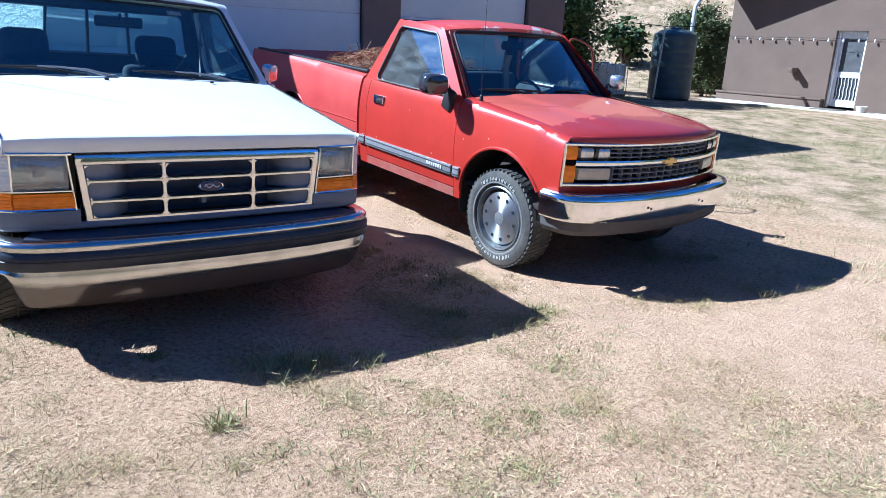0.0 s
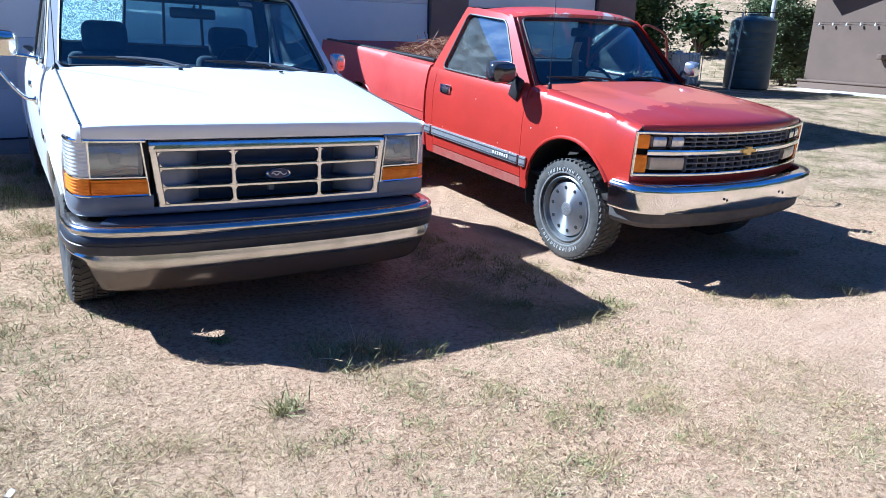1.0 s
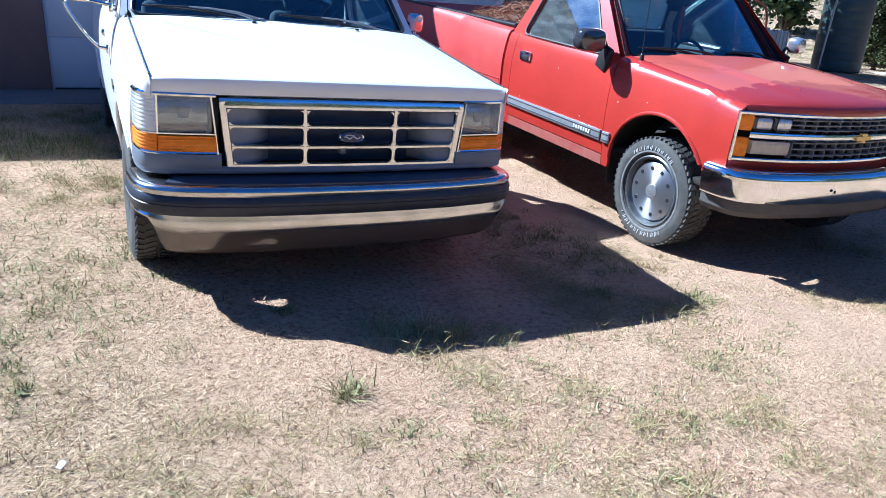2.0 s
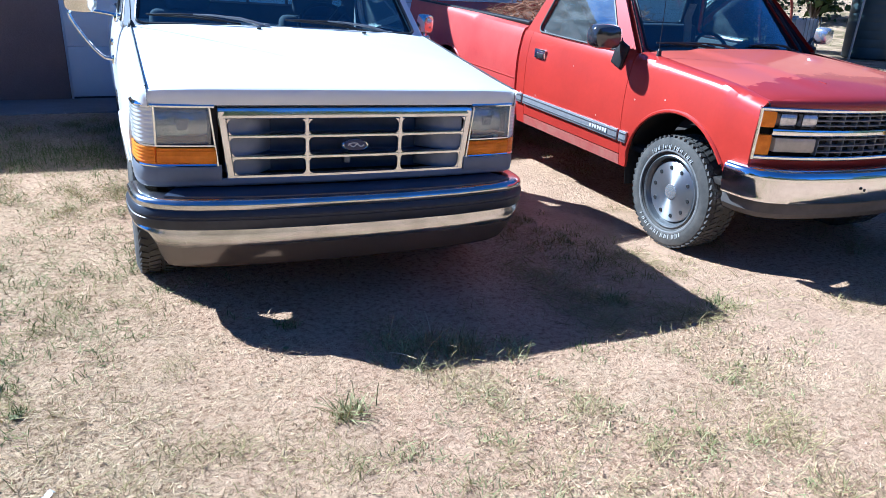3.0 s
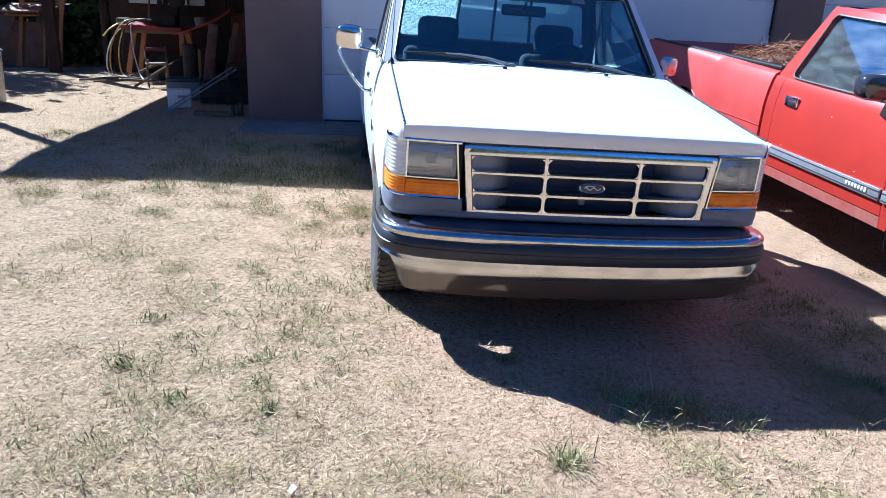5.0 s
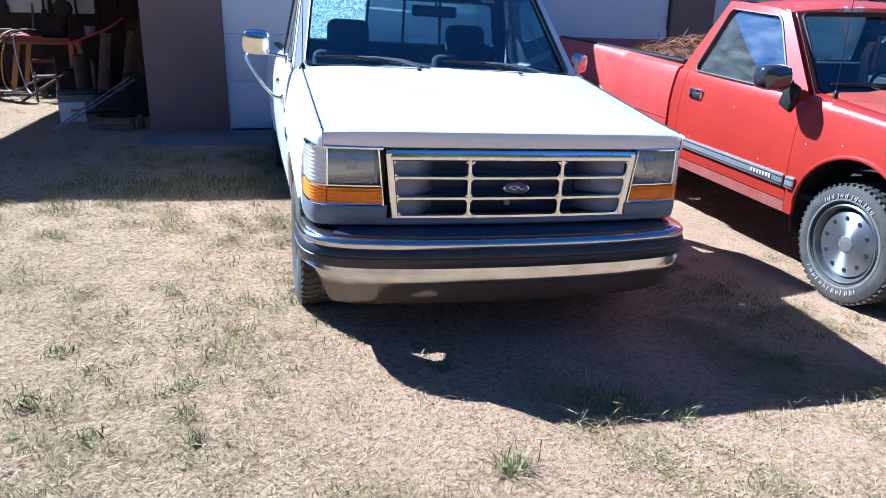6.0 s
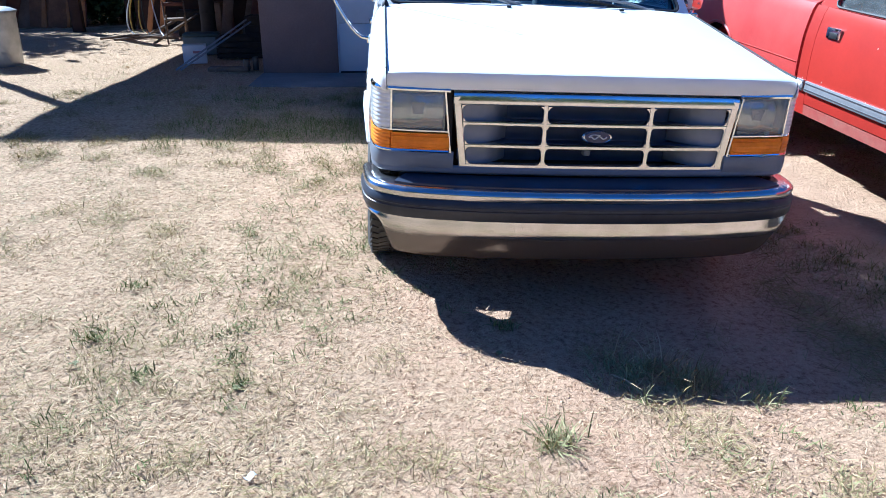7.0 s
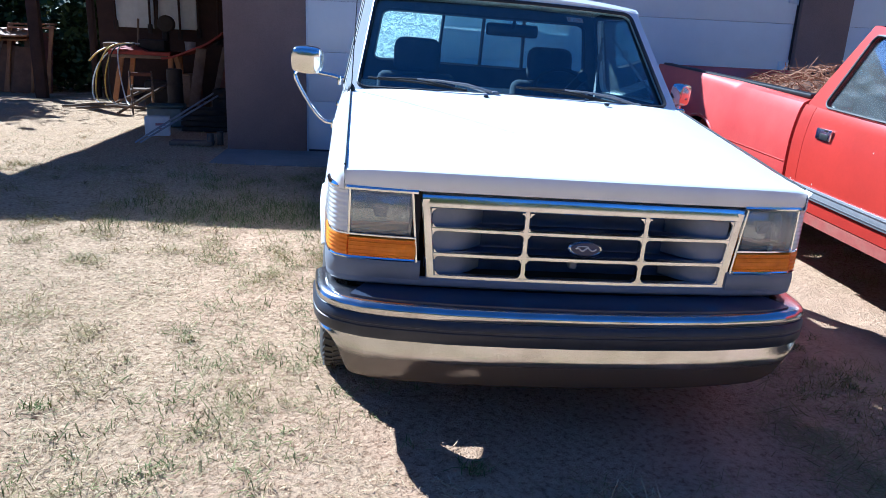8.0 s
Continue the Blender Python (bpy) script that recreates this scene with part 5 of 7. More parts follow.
    shape = [(x * 0.82, z * 0.82) for x, z in shape]
    y0 = fy(0) - 0.022
    top = [bm.verts.new((x * 0.94, y0 - 0.012, 0.893 + z * 0.9)) for x, z in shape]
    bot = [bm.verts.new((x, y0 + 0.01, 0.893 + z)) for x, z in shape]
    bm.faces.new(top), bm.faces.new(bot[::-1])
    for k in range(len(shape)):
        bm.faces.new((top[k], top[(k + 1) % 12], bot[(k + 1) % 12], bot[k]))
    part("emblem", bm, GOLD, truck, "gold emblem on the grille bar")
    # bumper
    half = [(0, -0.86), (0.3, -0.848), (0.6, -0.80)] + round_poly([(0.74, -0.765), (0.87, -0.70), (0.925, -0.60), (0.935, -0.46)], 3)
    plan = mirror_plan(half)
    bm = fresh()
    sweep(bm, plan, round_poly([(-0.08, 0.706), (-0.01, 0.705), (0.012, 0.694), (0.022, 0.672), (0.022, 0.64), (0.018, 0.58), (0.010, 0.532), (-0.008, 0.518), (-0.08, 0.518)], 1, True))
    bumper = part("bumper", bm, CHROME, truck, "chrome bumper with scuffs", sharp=50)
    bm = fresh()
    sweep(bm, mirror_plan([(x * 0.965, y + 0.02) for x, y in half]), [(-0.02, 0.525), (0.0, 0.52), (-0.004, 0.455), (-0.03, 0.42), (-0.08, 0.42), (-0.08, 0.525)])
    part("air_dam", bm, surf("grey_valance", (0.11, 0.10, 0.095), (0.07, 0.066, 0.064), 8, 0.7), truck, "dusty dark plastic air dam")
    bm = fresh()
    for x in (-0.30, 0.30):
        bm = fresh()
        lathe(bm, [(0.0, 0.0), (0.009, 0.0), (0.009, 0.004), (0.0, 0.006)], 10, "y", (x, -0.882, 0.61))
        part("bumper_bolt", bm, BLACK, bumper)
    # flank trim, handle, mirror
    for s in (-1, 1):
        for y0, y1 in ((0.545, 1.815), (0.445, 0.522), (1.84, 1.945)):
            bm = fresh()
            block(bm, (0.014, y1 - y0, 0.075), (s * 0.924, (y0 + y1) / 2, 0.61), 0.004)
            trim = part("side_trim", bm, SILVER_TRIM, truck, "silver side moulding with a dark stripe")
            bm = fresh()
            for z in (0.590, 0.632):
                block(bm, (0.006, y1 - y0 - 0.006, 0.007), (s * 0.9325, (y0 + y1) / 2, z), 0.001)
            part("stripe", bm, STRIPE, trim)
        bm = fresh()
        for k in range(7):
            block(bm, (0.006, 0.020, 0.024 if k else 0.03), (s * 0.9345, 0.66 + 0.030 * k, 0.611), 0.001)
        part("trim_lettering", bm, LETTER_BRIGHT, truck)
        bm = fresh()
        block(bm, (0.02, 0.15, 0.075), (s * 0.922, 1.63, 0.998), 0.008)
        handle = part("door_handle", bm, CHROME, truck, "chrome door handle with a dark recess")
        bm = fresh()
        block(bm, (0.012, 0.09, 0.04), (s * 0.930, 1.615, 0.986), 0.004)
        part("recess", bm, BLACK, handle)
        bm = fresh()
        m = Matrix.Translation((-1.06, 0.66, 1.245) if s < 0 else (1.0, 0.62, 1.275)) @ Matrix.Rotation(radians(10 * s), 4, "Z") @ Matrix.Diagonal((1, 1, 1, 1) if s < 0 else (0.54, 0.8, 0.80, 1))
        rows = []
        for y, k in ((0.05, 0.93), (0.03, 1.0), (-0.02, 0.99), (-0.05, 0.93), (-0.066, 0.80), (-0.074, 0.5), (-0.078, 0.0)):
            loop = round_poly([(-0.07, -0.08), (0.07, -0.08), (0.11, -0.045), (0.11, 0.045), (0.07, 0.08), (-0.07, 0.08), (-0.11, 0.045), (-0.11, -0.045)], 2, True)
            rows.append([m @ Vector((x * k, y, z * k)) for x, z in loop])
        vs = grid(bm, rows, True)
        bm.faces.new(vs[0])
        bmesh.ops.remove_doubles(bm, verts=bm.verts[:], dist=1e-5)
        mir = part("door_mirror", bm, MIRROR_BLACK if s < 0 else BRIGHT_CAP, truck, "glossy dark oblong door mirror" if s < 0 else "pale silver door mirror")
        bm = fresh()
        tube(bm, round_poly([(s * 0.985, 0.67, 1.25), (s * 0.93, 0.66, 1.25), (s * 0.905, 0.655, 1.20), (s * 0.90, 0.65, 1.12)], 2), 0.013, 8)
        block(bm, (0.035, 0.12, 0.17), (s * 0.905, 0.66, 1.13), 0.016, Matrix.Rotation(radians(18), 4, "X"), seg=3)
        part("mirror_arm", bm, BLACK, mir)
        bm = fresh()
        for dz in (0.0,):
            pts = []
            for y in np.linspace(2.0, 4.43, 20):
                pts.append((s * (cut_line(round_poly(at_y(keys, y), 2), 0.75 + dz, 0.45, 3)[0][0] + 0.002), y, 0.75 + dz))
            tube(bm, pts, 0.004, 6)
        part("body_crease", bm, RED_PAINT, truck)
    bm = fresh()
    tube(bm, [(-0.80, 0.40, 1.15), (-0.80, 0.40, 1.19), (-0.80, 0.405, 1.20)], [0.018, 0.013, 0.005], 10)
    tube(bm, [(-0.80, 0.405, 1.19), (-0.785, 0.46, 2.05)], [0.003, 0.0015], 6)
    part("antenna", bm, BLACK, truck)
    make_wiper(truck, (0.02, 0.475, 1.175), (-0.66, 0.60, 1.215), BLACK)
    make_wiper(truck, (0.66, 0.585, 1.165), (0.10, 0.50, 1.215), BLACK)
    bm = fresh()
    slab(bm, [[Vector((0.0 + dx, 1.02 + 0.02 * math.sin(z * 20), z)) for dx in (-0.03, 0.0, 0.035)] for z in (1.15, 1.25, 1.35, 1.45)], (0, 0.012, 0))
    part("hanging_cloth", bm, surf("tan_cloth", (0.50, 0.36, 0.26), (0.40, 0.28, 0.2), 20, 0.9), truck, "tan cloth hung from the mirror")
    return truck


GRILLE_GREY = surf("grille_grey", (0.24, 0.245, 0.26), (0.17, 0.175, 0.185), 20, 0.45, 0.3)
red_truck = make_red_pickup()


def make_brush():
    """A heap of dry twigs and needles in the red pickup's bed."""
    rng = random.Random(5)
    verts, faces = [], []
    for k in range(1500):
        c = Vector((3.04 + rng.uniform(-0.7, 0.7), 2.35 + rng.random() ** 1.3 * 1.25, 0))
        h = 0.27 * math.sin(min(1, (c.y - 2.25) / 0.35) * 1.57) * max(0.0, 1 - ((c.y - 2.45) / 1.25) ** 2) * (1 - 0.5 * ((c.x - 3.04) / 0.75) ** 2)
        c.z = 1.10 + 0.045 * (c.y - 0.25) + rng.uniform(-0.25, 1.0) * h
        t = Vector((rng.uniform(-1, 1), rng.uniform(-1, 1), rng.uniform(-0.35, 0.45))).normalized()
        L, r = rng.uniform(0.06, 0.24), rng.uniform(0.0015, 0.0045)
        u = t.cross(Vector((0.3, 0.2, 1))).normalized()
        bend = Vector((rng.uniform(-1, 1), rng.uniform(-1, 1), rng.uniform(-0.3, 0.8))) * L * 0.2
        b = len(verts)
        for j, f in enumerate((-0.5, 0.0, 0.5)):
            p = c + t * L * f + (bend if j == 1 else Vector())
            for a in range(3):
                ang = a * 2.094
                verts.append(p + (u * math.cos(ang) + t.cross(u) * math.sin(ang)) * r)
        for j in range(2):
            for a in range(3):
                faces.append((b + 3 * j + a, b + 3 * j + (a + 1) % 3, b + 3 * j + 3 + (a + 1) % 3, b + 3 * j + 3 + a))
    me = bpy.data.meshes.new("brush_pile")
    me.from_pydata([tuple(v) for v in verts], [], faces)
    me.materials.append(STRAW_DARK)
    tagged(new("brush_pile", me), "heap of dry reddish-brown brush in the pickup bed", "brush pile", kind="stuff")
    bm = fresh()
    rows = [[Vector((3.04 + 0.76 * u, y, 1.02 + 0.045 * y + 0.17 * (1 - u * u * 0.6) * max(0, math.sin(min(1.0, (y - 2.27) / 1.3) * math.pi)) ** 0.6 + 0.04 * noise.noise((u * 5, y * 5, 1)))) for u in np.linspace(-1, 1, 19)] for y in np.linspace(2.29, 3.6, 19)]
    slab(bm, rows, (0, 0, -0.25))
    tagged(part("brush_core", bm, surf("brush_core", (0.16, 0.075, 0.04), (0.09, 0.045, 0.025), 30, 0.95, bump=0.8, bscale=60)), "packed dry litter under the brush", "brush pile", kind="stuff")


make_brush()


# ---- garage and open shed ----
STUCCO = surf("brown_stucco", (0.245, 0.178, 0.155), (0.205, 0.148, 0.13), 1.4, 0.92, bump=0.5, bscale=90, fine=0.25)
TAN_STUCCO = surf("tan_stucco", (0.165, 0.116, 0.086), (0.14, 0.10, 0.075), 1.1, 0.92, bump=0.5, bscale=70, fine=0.2)
DOOR_WHITE = surf("white_door_panel", (0.80, 0.83, 0.87), (0.74, 0.77, 0.81), 1.6, 0.5, bump=0.05, bscale=40)
CONCRETE = surf("concrete", (0.27, 0.235, 0.21), (0.20, 0.175, 0.155), 2.5, 0.9, bump=0.3, bscale=120, fine=0.4)
PALE_CONCRETE = surf("pale_concrete", (0.55, 0.49, 0.43), (0.46, 0.41, 0.36), 2.0, 0.9, bump=0.3, bscale=80, fine=0.3)
ROOFING = surf("brown_roofing", (0.10, 0.075, 0.06), (0.075, 0.055, 0.045), 3, 0.8, bump=0.3, bscale=50)
OLD_WOOD = surf("old_red_wood", (0.15, 0.055, 0.035), (0.09, 0.035, 0.025), 5, 0.85, bump=0.3, bscale=60, fine=0.4)
# shed boards, much darker than the old red wood
SHED_WOOD = surf("dark_shed_boards", (0.055, 0.028, 0.020), (0.032, 0.018, 0.014), 5, 0.9, bump=0.3, bscale=60, fine=0.4)
FRESH_WOOD = surf("orange_lumber", (0.42, 0.20, 0.075), (0.32, 0.14, 0.05), 6, 0.75, bump=0.2, bscale=70, fine=0.4)
SHEET_WOOD = surf("brown_plywood", (0.24, 0.125, 0.06), (0.13, 0.07, 0.04), 3, 0.85, bump=0.2, bscale=50, fine=0.4)
GREY_WOOD = surf("weathered_plywood", (0.22, 0.15, 0.10), (0.13, 0.09, 0.06), 4, 0.9, bump=0.3, bscale=60, fine=0.4)
GALV = surf("galvanised_steel", (0.50, 0.51, 0.52), (0.38, 0.39, 0.40), 9, 0.42, 0.8, bump=0.05, bscale=60)
PVC_YELLOW = surf("yellow_pipe", (0.62, 0.42, 0.05), (0.5, 0.33, 0.04), 8, 0.5)
PVC_WHITE = surf("white_pipe", (0.72, 0.74, 0.76), (0.6, 0.62, 0.64), 8, 0.45)
CARD_WHITE = surf("white_card", (0.72, 0.72, 0.72), (0.62, 0.62, 0.61), 6, 0.8)
RED_CLOTH = surf("red_tabletop", (0.32, 0.055, 0.04), (0.22, 0.04, 0.03), 6, 0.8)
WY, GZ = 6.03, 0.16


def wall_piece(name, lo, hi, mat=STUCCO, label="", parent=None):
    bm = fresh()
    block(bm, [b - a for a, b in zip(lo, hi)], [(a + b) / 2 for a, b in zip(lo, hi)], 0.012)
    ob = part(name, bm, mat, parent)
    if not parent:
        tagged(ob, label or "dark brown stucco garage wall", "wall", kind="structure")
    return ob


for name, x0, x1 in (("wall_pier_1", -2.47, -1.56), ("wall_pier_2", 4.31, 4.96), ("wall_pier_3", 7.56, 8.42)):
    wall_piece(name, (x0, WY, 0.02), (x1, WY + 0.25, 3.11))
wall_piece("wall_header_1", (-1.56, WY + 0.002, 2.42), (4.31, WY + 0.25, 3.11))
wall_piece("wall_header_2", (4.96, WY + 0.002, 2.42), (7.56, WY + 0.25, 3.11))
wall_piece("wall_west", (-2.468, WY + 0.25, 0.02), (-2.25, 12.2, 3.04))
wall_piece("wall_east", (8.2, WY + 0.25, 0.02), (8.42, 12.2, 3.04))
wall_piece("wall_north", (-2.25, 12.0, 0.02), (8.2, 12.2, 3.04))
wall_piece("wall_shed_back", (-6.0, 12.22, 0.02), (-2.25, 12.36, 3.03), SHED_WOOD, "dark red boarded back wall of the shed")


def make_garage_door(name, x0, x1, hinge):
    door = thing(name, pose(0, 0, 0), "white panelled garage door, closed", "garage door", kind="structure")
    n = 4
    for k in range(n):
        z0, z1 = GZ + 0.02 + k * 0.565, GZ + 0.02 + (k + 1) * 0.565 - 0.003
        bm = fresh()
        block(bm, (x1 - x0 - 0.02, 0.045, z1 - z0), ((x0 + x1) / 2, WY + 0.10, (z0 + z1) / 2), 0.006)
        part("door_panel", bm, DOOR_WHITE, door)
    for x in (x0 + 0.008, x1 - 0.008):
        bm = fresh()
        block(bm, (0.03, 0.06, 2.26), (x, WY + 0.09, GZ + 1.13), 0.004)
        part("door_edge", bm, BLACK if x > x0 + 1 else DOOR_WHITE, door)
    if hinge:
        for z in (GZ + 0.35, GZ + 1.22, GZ + 2.0):
            bm = fresh()
            block(bm, (0.10, 0.02, 0.10), (x1 - 0.09, WY + 0.07, z), 0.005)
            tube(bm, [(x1 - 0.03, WY + 0.062, z - 0.07), (x1 - 0.03, WY + 0.062, z + 0.07)], 0.011, 8)
            part("door_hinge", bm, DOOR_WHITE, door)
    bm = fresh()
    block(bm, (x1 - x0, 0.05, 0.03), ((x0 + x1) / 2, WY + 0.10, GZ + 0.005), 0.004)
    part("door_seal", bm, BLACK, door)


make_garage_door("door_1", -1.56, 4.31, True)
make_garage_door("door_2", 4.96, 7.56, False)
bm = fresh()
block(bm, (10.9, 1.0, 0.14), (2.96, 5.54, GZ - 0.06), 0.012)
tagged(part("pavement_apron", bm, CONCRETE), "grey concrete apron before the garage", "pavement", kind="structure")
bm = fresh()
block(bm, (10.4, 5.7, 0.1), (2.95, 9.1, GZ - 0.08), 0.01)
tagged(part("floor_garage", bm, CONCRETE), "plain concrete garage floor", "floor", kind="structure")
# one roof over garage and shed
bm = fresh()
EAVE_Y, EAVE_Z = 5.40, 3.12
rows = [[Vector((x, y, z)) for x in (-6.35, 1.0, 8.75)] for y, z in ((EAVE_Y, EAVE_Z), (9.2, EAVE_Z - 0.02), (12.6, EAVE_Z - 0.08))]
slab(bm, rows, (0, 0, 0.10))
roof = tagged(part("roof_garage", bm, ROOFING), "dark roof over garage and open shed", "roof", kind="structure")
bm = fresh()
block(bm, (15.1, 0.04, 0.16), (1.2, EAVE_Y - 0.02, EAVE_Z + 0.03), 0.006)
part("fascia", bm, OLD_WOOD, roof)
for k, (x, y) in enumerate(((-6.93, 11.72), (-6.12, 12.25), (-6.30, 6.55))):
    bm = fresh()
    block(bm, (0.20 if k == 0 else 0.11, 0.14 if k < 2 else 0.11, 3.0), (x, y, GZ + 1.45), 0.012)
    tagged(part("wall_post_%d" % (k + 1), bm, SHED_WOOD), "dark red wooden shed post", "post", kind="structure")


# ---- things in the shed ----
def rod(name, pts, r, mat, label, category, group=""):
    bm = fresh()
    tube(bm, pts, r, 8)
    return tagged(part(name, bm, mat), label, category, group)


def board(bm, a, b, wide, thick, face=(0, 0, 1)):
    """A plank from a to b."""
    a, b = Vector(a), Vector(b)
    t = (b - a).normalized()
    u = t.cross(Vector(face)).normalized()
    w = u.cross(t)
    m = Matrix((u, t, w)).transposed().to_4x4()
    block(bm, (wide, (b - a).length, thick), (a + b) / 2, 0.004, m)


def make_workbench():
    bench = thing("workbench", pose(-4.86, 11.2, GZ) @ Matrix.Diagonal((1, 1, 1.075, 1)), "cluttered workbench with a red top on orange sawhorse legs", "workbench")
    bm = fresh()
    block(bm, (1.05, 0.75, 0.06), (0, 0, 0.84), 0.012)
    part("tabletop", bm, RED_CLOTH, bench)
    bm = fresh()
    block(bm, (1.0, 0.05, 0.05), (-0.02, -0.36, 0.785), 0.006)
    part("apron", bm, GREY_WOOD, bench)
    for x, y, sx in ((-0.30, -0.33, -0.17), (-0.30, 0.3, -0.17), (0.52, -0.33, 0.0), (0.60, -0.30, 0.24), (0.52, 0.3, 0.0)):
        bm = fresh()
        board(bm, (x + sx, y * 1.25, 0.0), (x, y, 0.81), 0.085, 0.04, (0, 1, 0))
        part("leg", bm, FRESH_WOOD, bench)
    bm = fresh()
    rows = []
    for u in np.linspace(0, 1, 15):
        rows.append([Vector((0.38 + 1.05 * u, y, 0.80 + 0.42 * u ** 1.2 - 0.05 * math.sin(3.1 * u) + 0.012 * math.sin(9 * u + 6 * y))) for y in np.linspace(-0.42, 0.15, 7)])
    slab(bm, rows, (0, 0, -0.035))
    part("draped_cover", bm, RED_CLOTH, bench, "dark red cover sagging to one side")
    bm = fresh()
    rows = []
    for u in np.linspace(0, 1, 19):
        rows.append([Vector((-0.56 + 0.66 * u, y, 0.885 + 0.07 * math.sin(math.pi * u) ** 0.7 * (1 - (y / 0.42) ** 2) + 0.03 * noise.noise((u * 6, y * 7, 4)))) for y in np.linspace(-0.40, 0.35, 9)])
    slab(bm, rows, (0, 0, -0.02))
    part("folded_sheet", bm, RED_CLOTH, bench, "crumpled red sheet on the bench top")
    bm = fresh()
    block(bm, (0.16, 0.40, 0.12), (-0.55, -0.1, 0.93), 0.03)
    part("grey_bundle", bm, GREY_WOOD, bench)


make_workbench()


def make_saw():
    saw = thing("table_saw", pose(-4.70, 11.2, GZ + 0.935), "dark machine standing on the workbench", "machine")
    bm = fresh()
    block(bm, (0.46, 0.36, 0.20), (0, 0, 0.10), 0.03)
    block(bm, (0.10, 0.12, 0.22), (0.20, 0.05, 0.28), 0.02)
    part("housing", bm, DARK, saw)
    bm = fresh()
    lathe(bm, [(0.0, -0.07), (0.13, -0.07), (0.15, -0.04), (0.15, 0.04), (0.13, 0.07), (0, 0.07)], 20, "y", (0.22, 0.05, 0.48))
    part("motor", bm, DARK, saw)
    bm = fresh()
    tube(bm, [(-0.3, 0.05, 0.05), (-0.26, 0.05, 0.55)], 0.02, 8)
    part("handle", bm, GREY_WOOD, saw)
    bm = fresh()
    lathe(bm, [(0.0, 0.0), (0.11, 0.0), (0.13, 0.2), (0.125, 0.2), (0.105, 0.01), (0, 0.01)], 18, "z")
    ob = tagged(part("bucket", bm, surf("grey_bucket", (0.36, 0.35, 0.36), (0.26, 0.25, 0.25), 9, 0.6)), "grey plastic bucket on the workbench", "bucket")
    ob.matrix_world = pose(-4.09, 11.3, GZ + 0.955) @ Matrix.Diagonal((0.78, 0.78, 0.85, 1))


make_saw()
for x0, x1 in ((-5.63, -4.94), (-4.88, -4.15)):
    bm = fresh()
    block(bm, (x1 - x0, 0.04, 1.18), ((x0 + x1) / 2, 12.17, 2.08), 0.02, seg=3)
    tagged(part("white_panel", bm, CARD_WHITE), "large off-white panel hung on the shed wall", "panel", "panels on the shed wall")
rng = random.Random(11)
for k, (x, z0, z1) in enumerate(((-5.62, 1.5, 2.5), (-5.0, 1.45, 2.4), (-4.88, 1.55, 2.5), (-4.45, 1.35, 2.4), (-4.1, 1.4, 2.5), (-3.75, 1.3, 2.4), (-3.45, 1.5, 2.3))):
    tool = thing("garden_tool", pose(x, 12.08, z0), "long-handled tool hanging on the shed wall", "tool", "tools on the shed wall")
    bm = fresh()
    tube(bm, [(0, 0, 0), (rng.uniform(-0.08, 0.08), 0, z1 - z0)], 0.022, 7)
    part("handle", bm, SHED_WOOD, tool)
    bm = fresh()
    block(bm, (0.09, 0.03, 0.17), (0, 0, 0.03), 0.012)
    part("head", bm, DARK, tool)
bm = fresh()
block(bm, (0.30, 0.20, 0.24), (0, 0, 0.12), 0.006)
box = tagged(part("cardboard_box", bm, CARD_WHITE), "small white box with a faded mark, on the ground", "box")
box.matrix_world = pose(-3.55, 7.08, GZ, 0, 0, 12)
bm = fresh()
block(bm, (0.12, 0.004, 0.03), (0.04, -0.102, 0.15), 0.001)
block(bm, (0.08, 0.004, 0.012), (0.05, -0.102, 0.10), 0.001)
part("printed_bars", bm, surf("print_grey", (0.4, 0.2, 0.2), None, 10, 0.8), box)


def make_cooler():
    c = thing("cooler", pose(-3.70, 8.10, GZ, 0, 0, 8), "grey-green storage tub with a dark lid", "tub")
    bm = fresh()
    block(bm, (0.50, 0.36, 0.26), (0, 0, 0.13), 0.03)
    part("body", bm, surf("grey_green_plastic", (0.17, 0.20, 0.19), (0.12, 0.145, 0.14), 8, 0.6), c)
    bm = fresh()
    block(bm, (0.50, 0.37, 0.045), (0, 0, 0.28), 0.02)
    part("lid", bm, surf("dark_teal_plastic", (0.03, 0.06, 0.07), None, 8, 0.6), c)


make_cooler()


def make_stool():
    st = thing("folding_chair", pose(-4.48, 9.6, GZ, 0, 0, 20) @ Matrix.Scale(0.82, 4), "old wooden folding chair with a worn seat", "chair")
    for x in (-0.2, 0.2):
        bm = fresh()
        board(bm, (x, -0.25, 0.0), (x, 0.2, 0.80), 0.035, 0.03, (1, 0, 0))
        part("leg", bm, GREY_WOOD, st)
        bm = fresh()
        board(bm, (x * 0.9, 0.25, 0.0), (x * 0.9, -0.15, 0.55), 0.035, 0.03, (1, 0, 0))
        part("leg", bm, GREY_WOOD, st)
    bm = fresh()
    block(bm, (0.42, 0.38, 0.04), (0, 0, 0.46), 0.01)
    part("seat", bm, GREY_WOOD, st)
    bm = fresh()
    block(bm, (0.44, 0.025, 0.07), (0, 0.17, 0.74), 0.008)
    part("backrest", bm, OLD_WOOD, st)


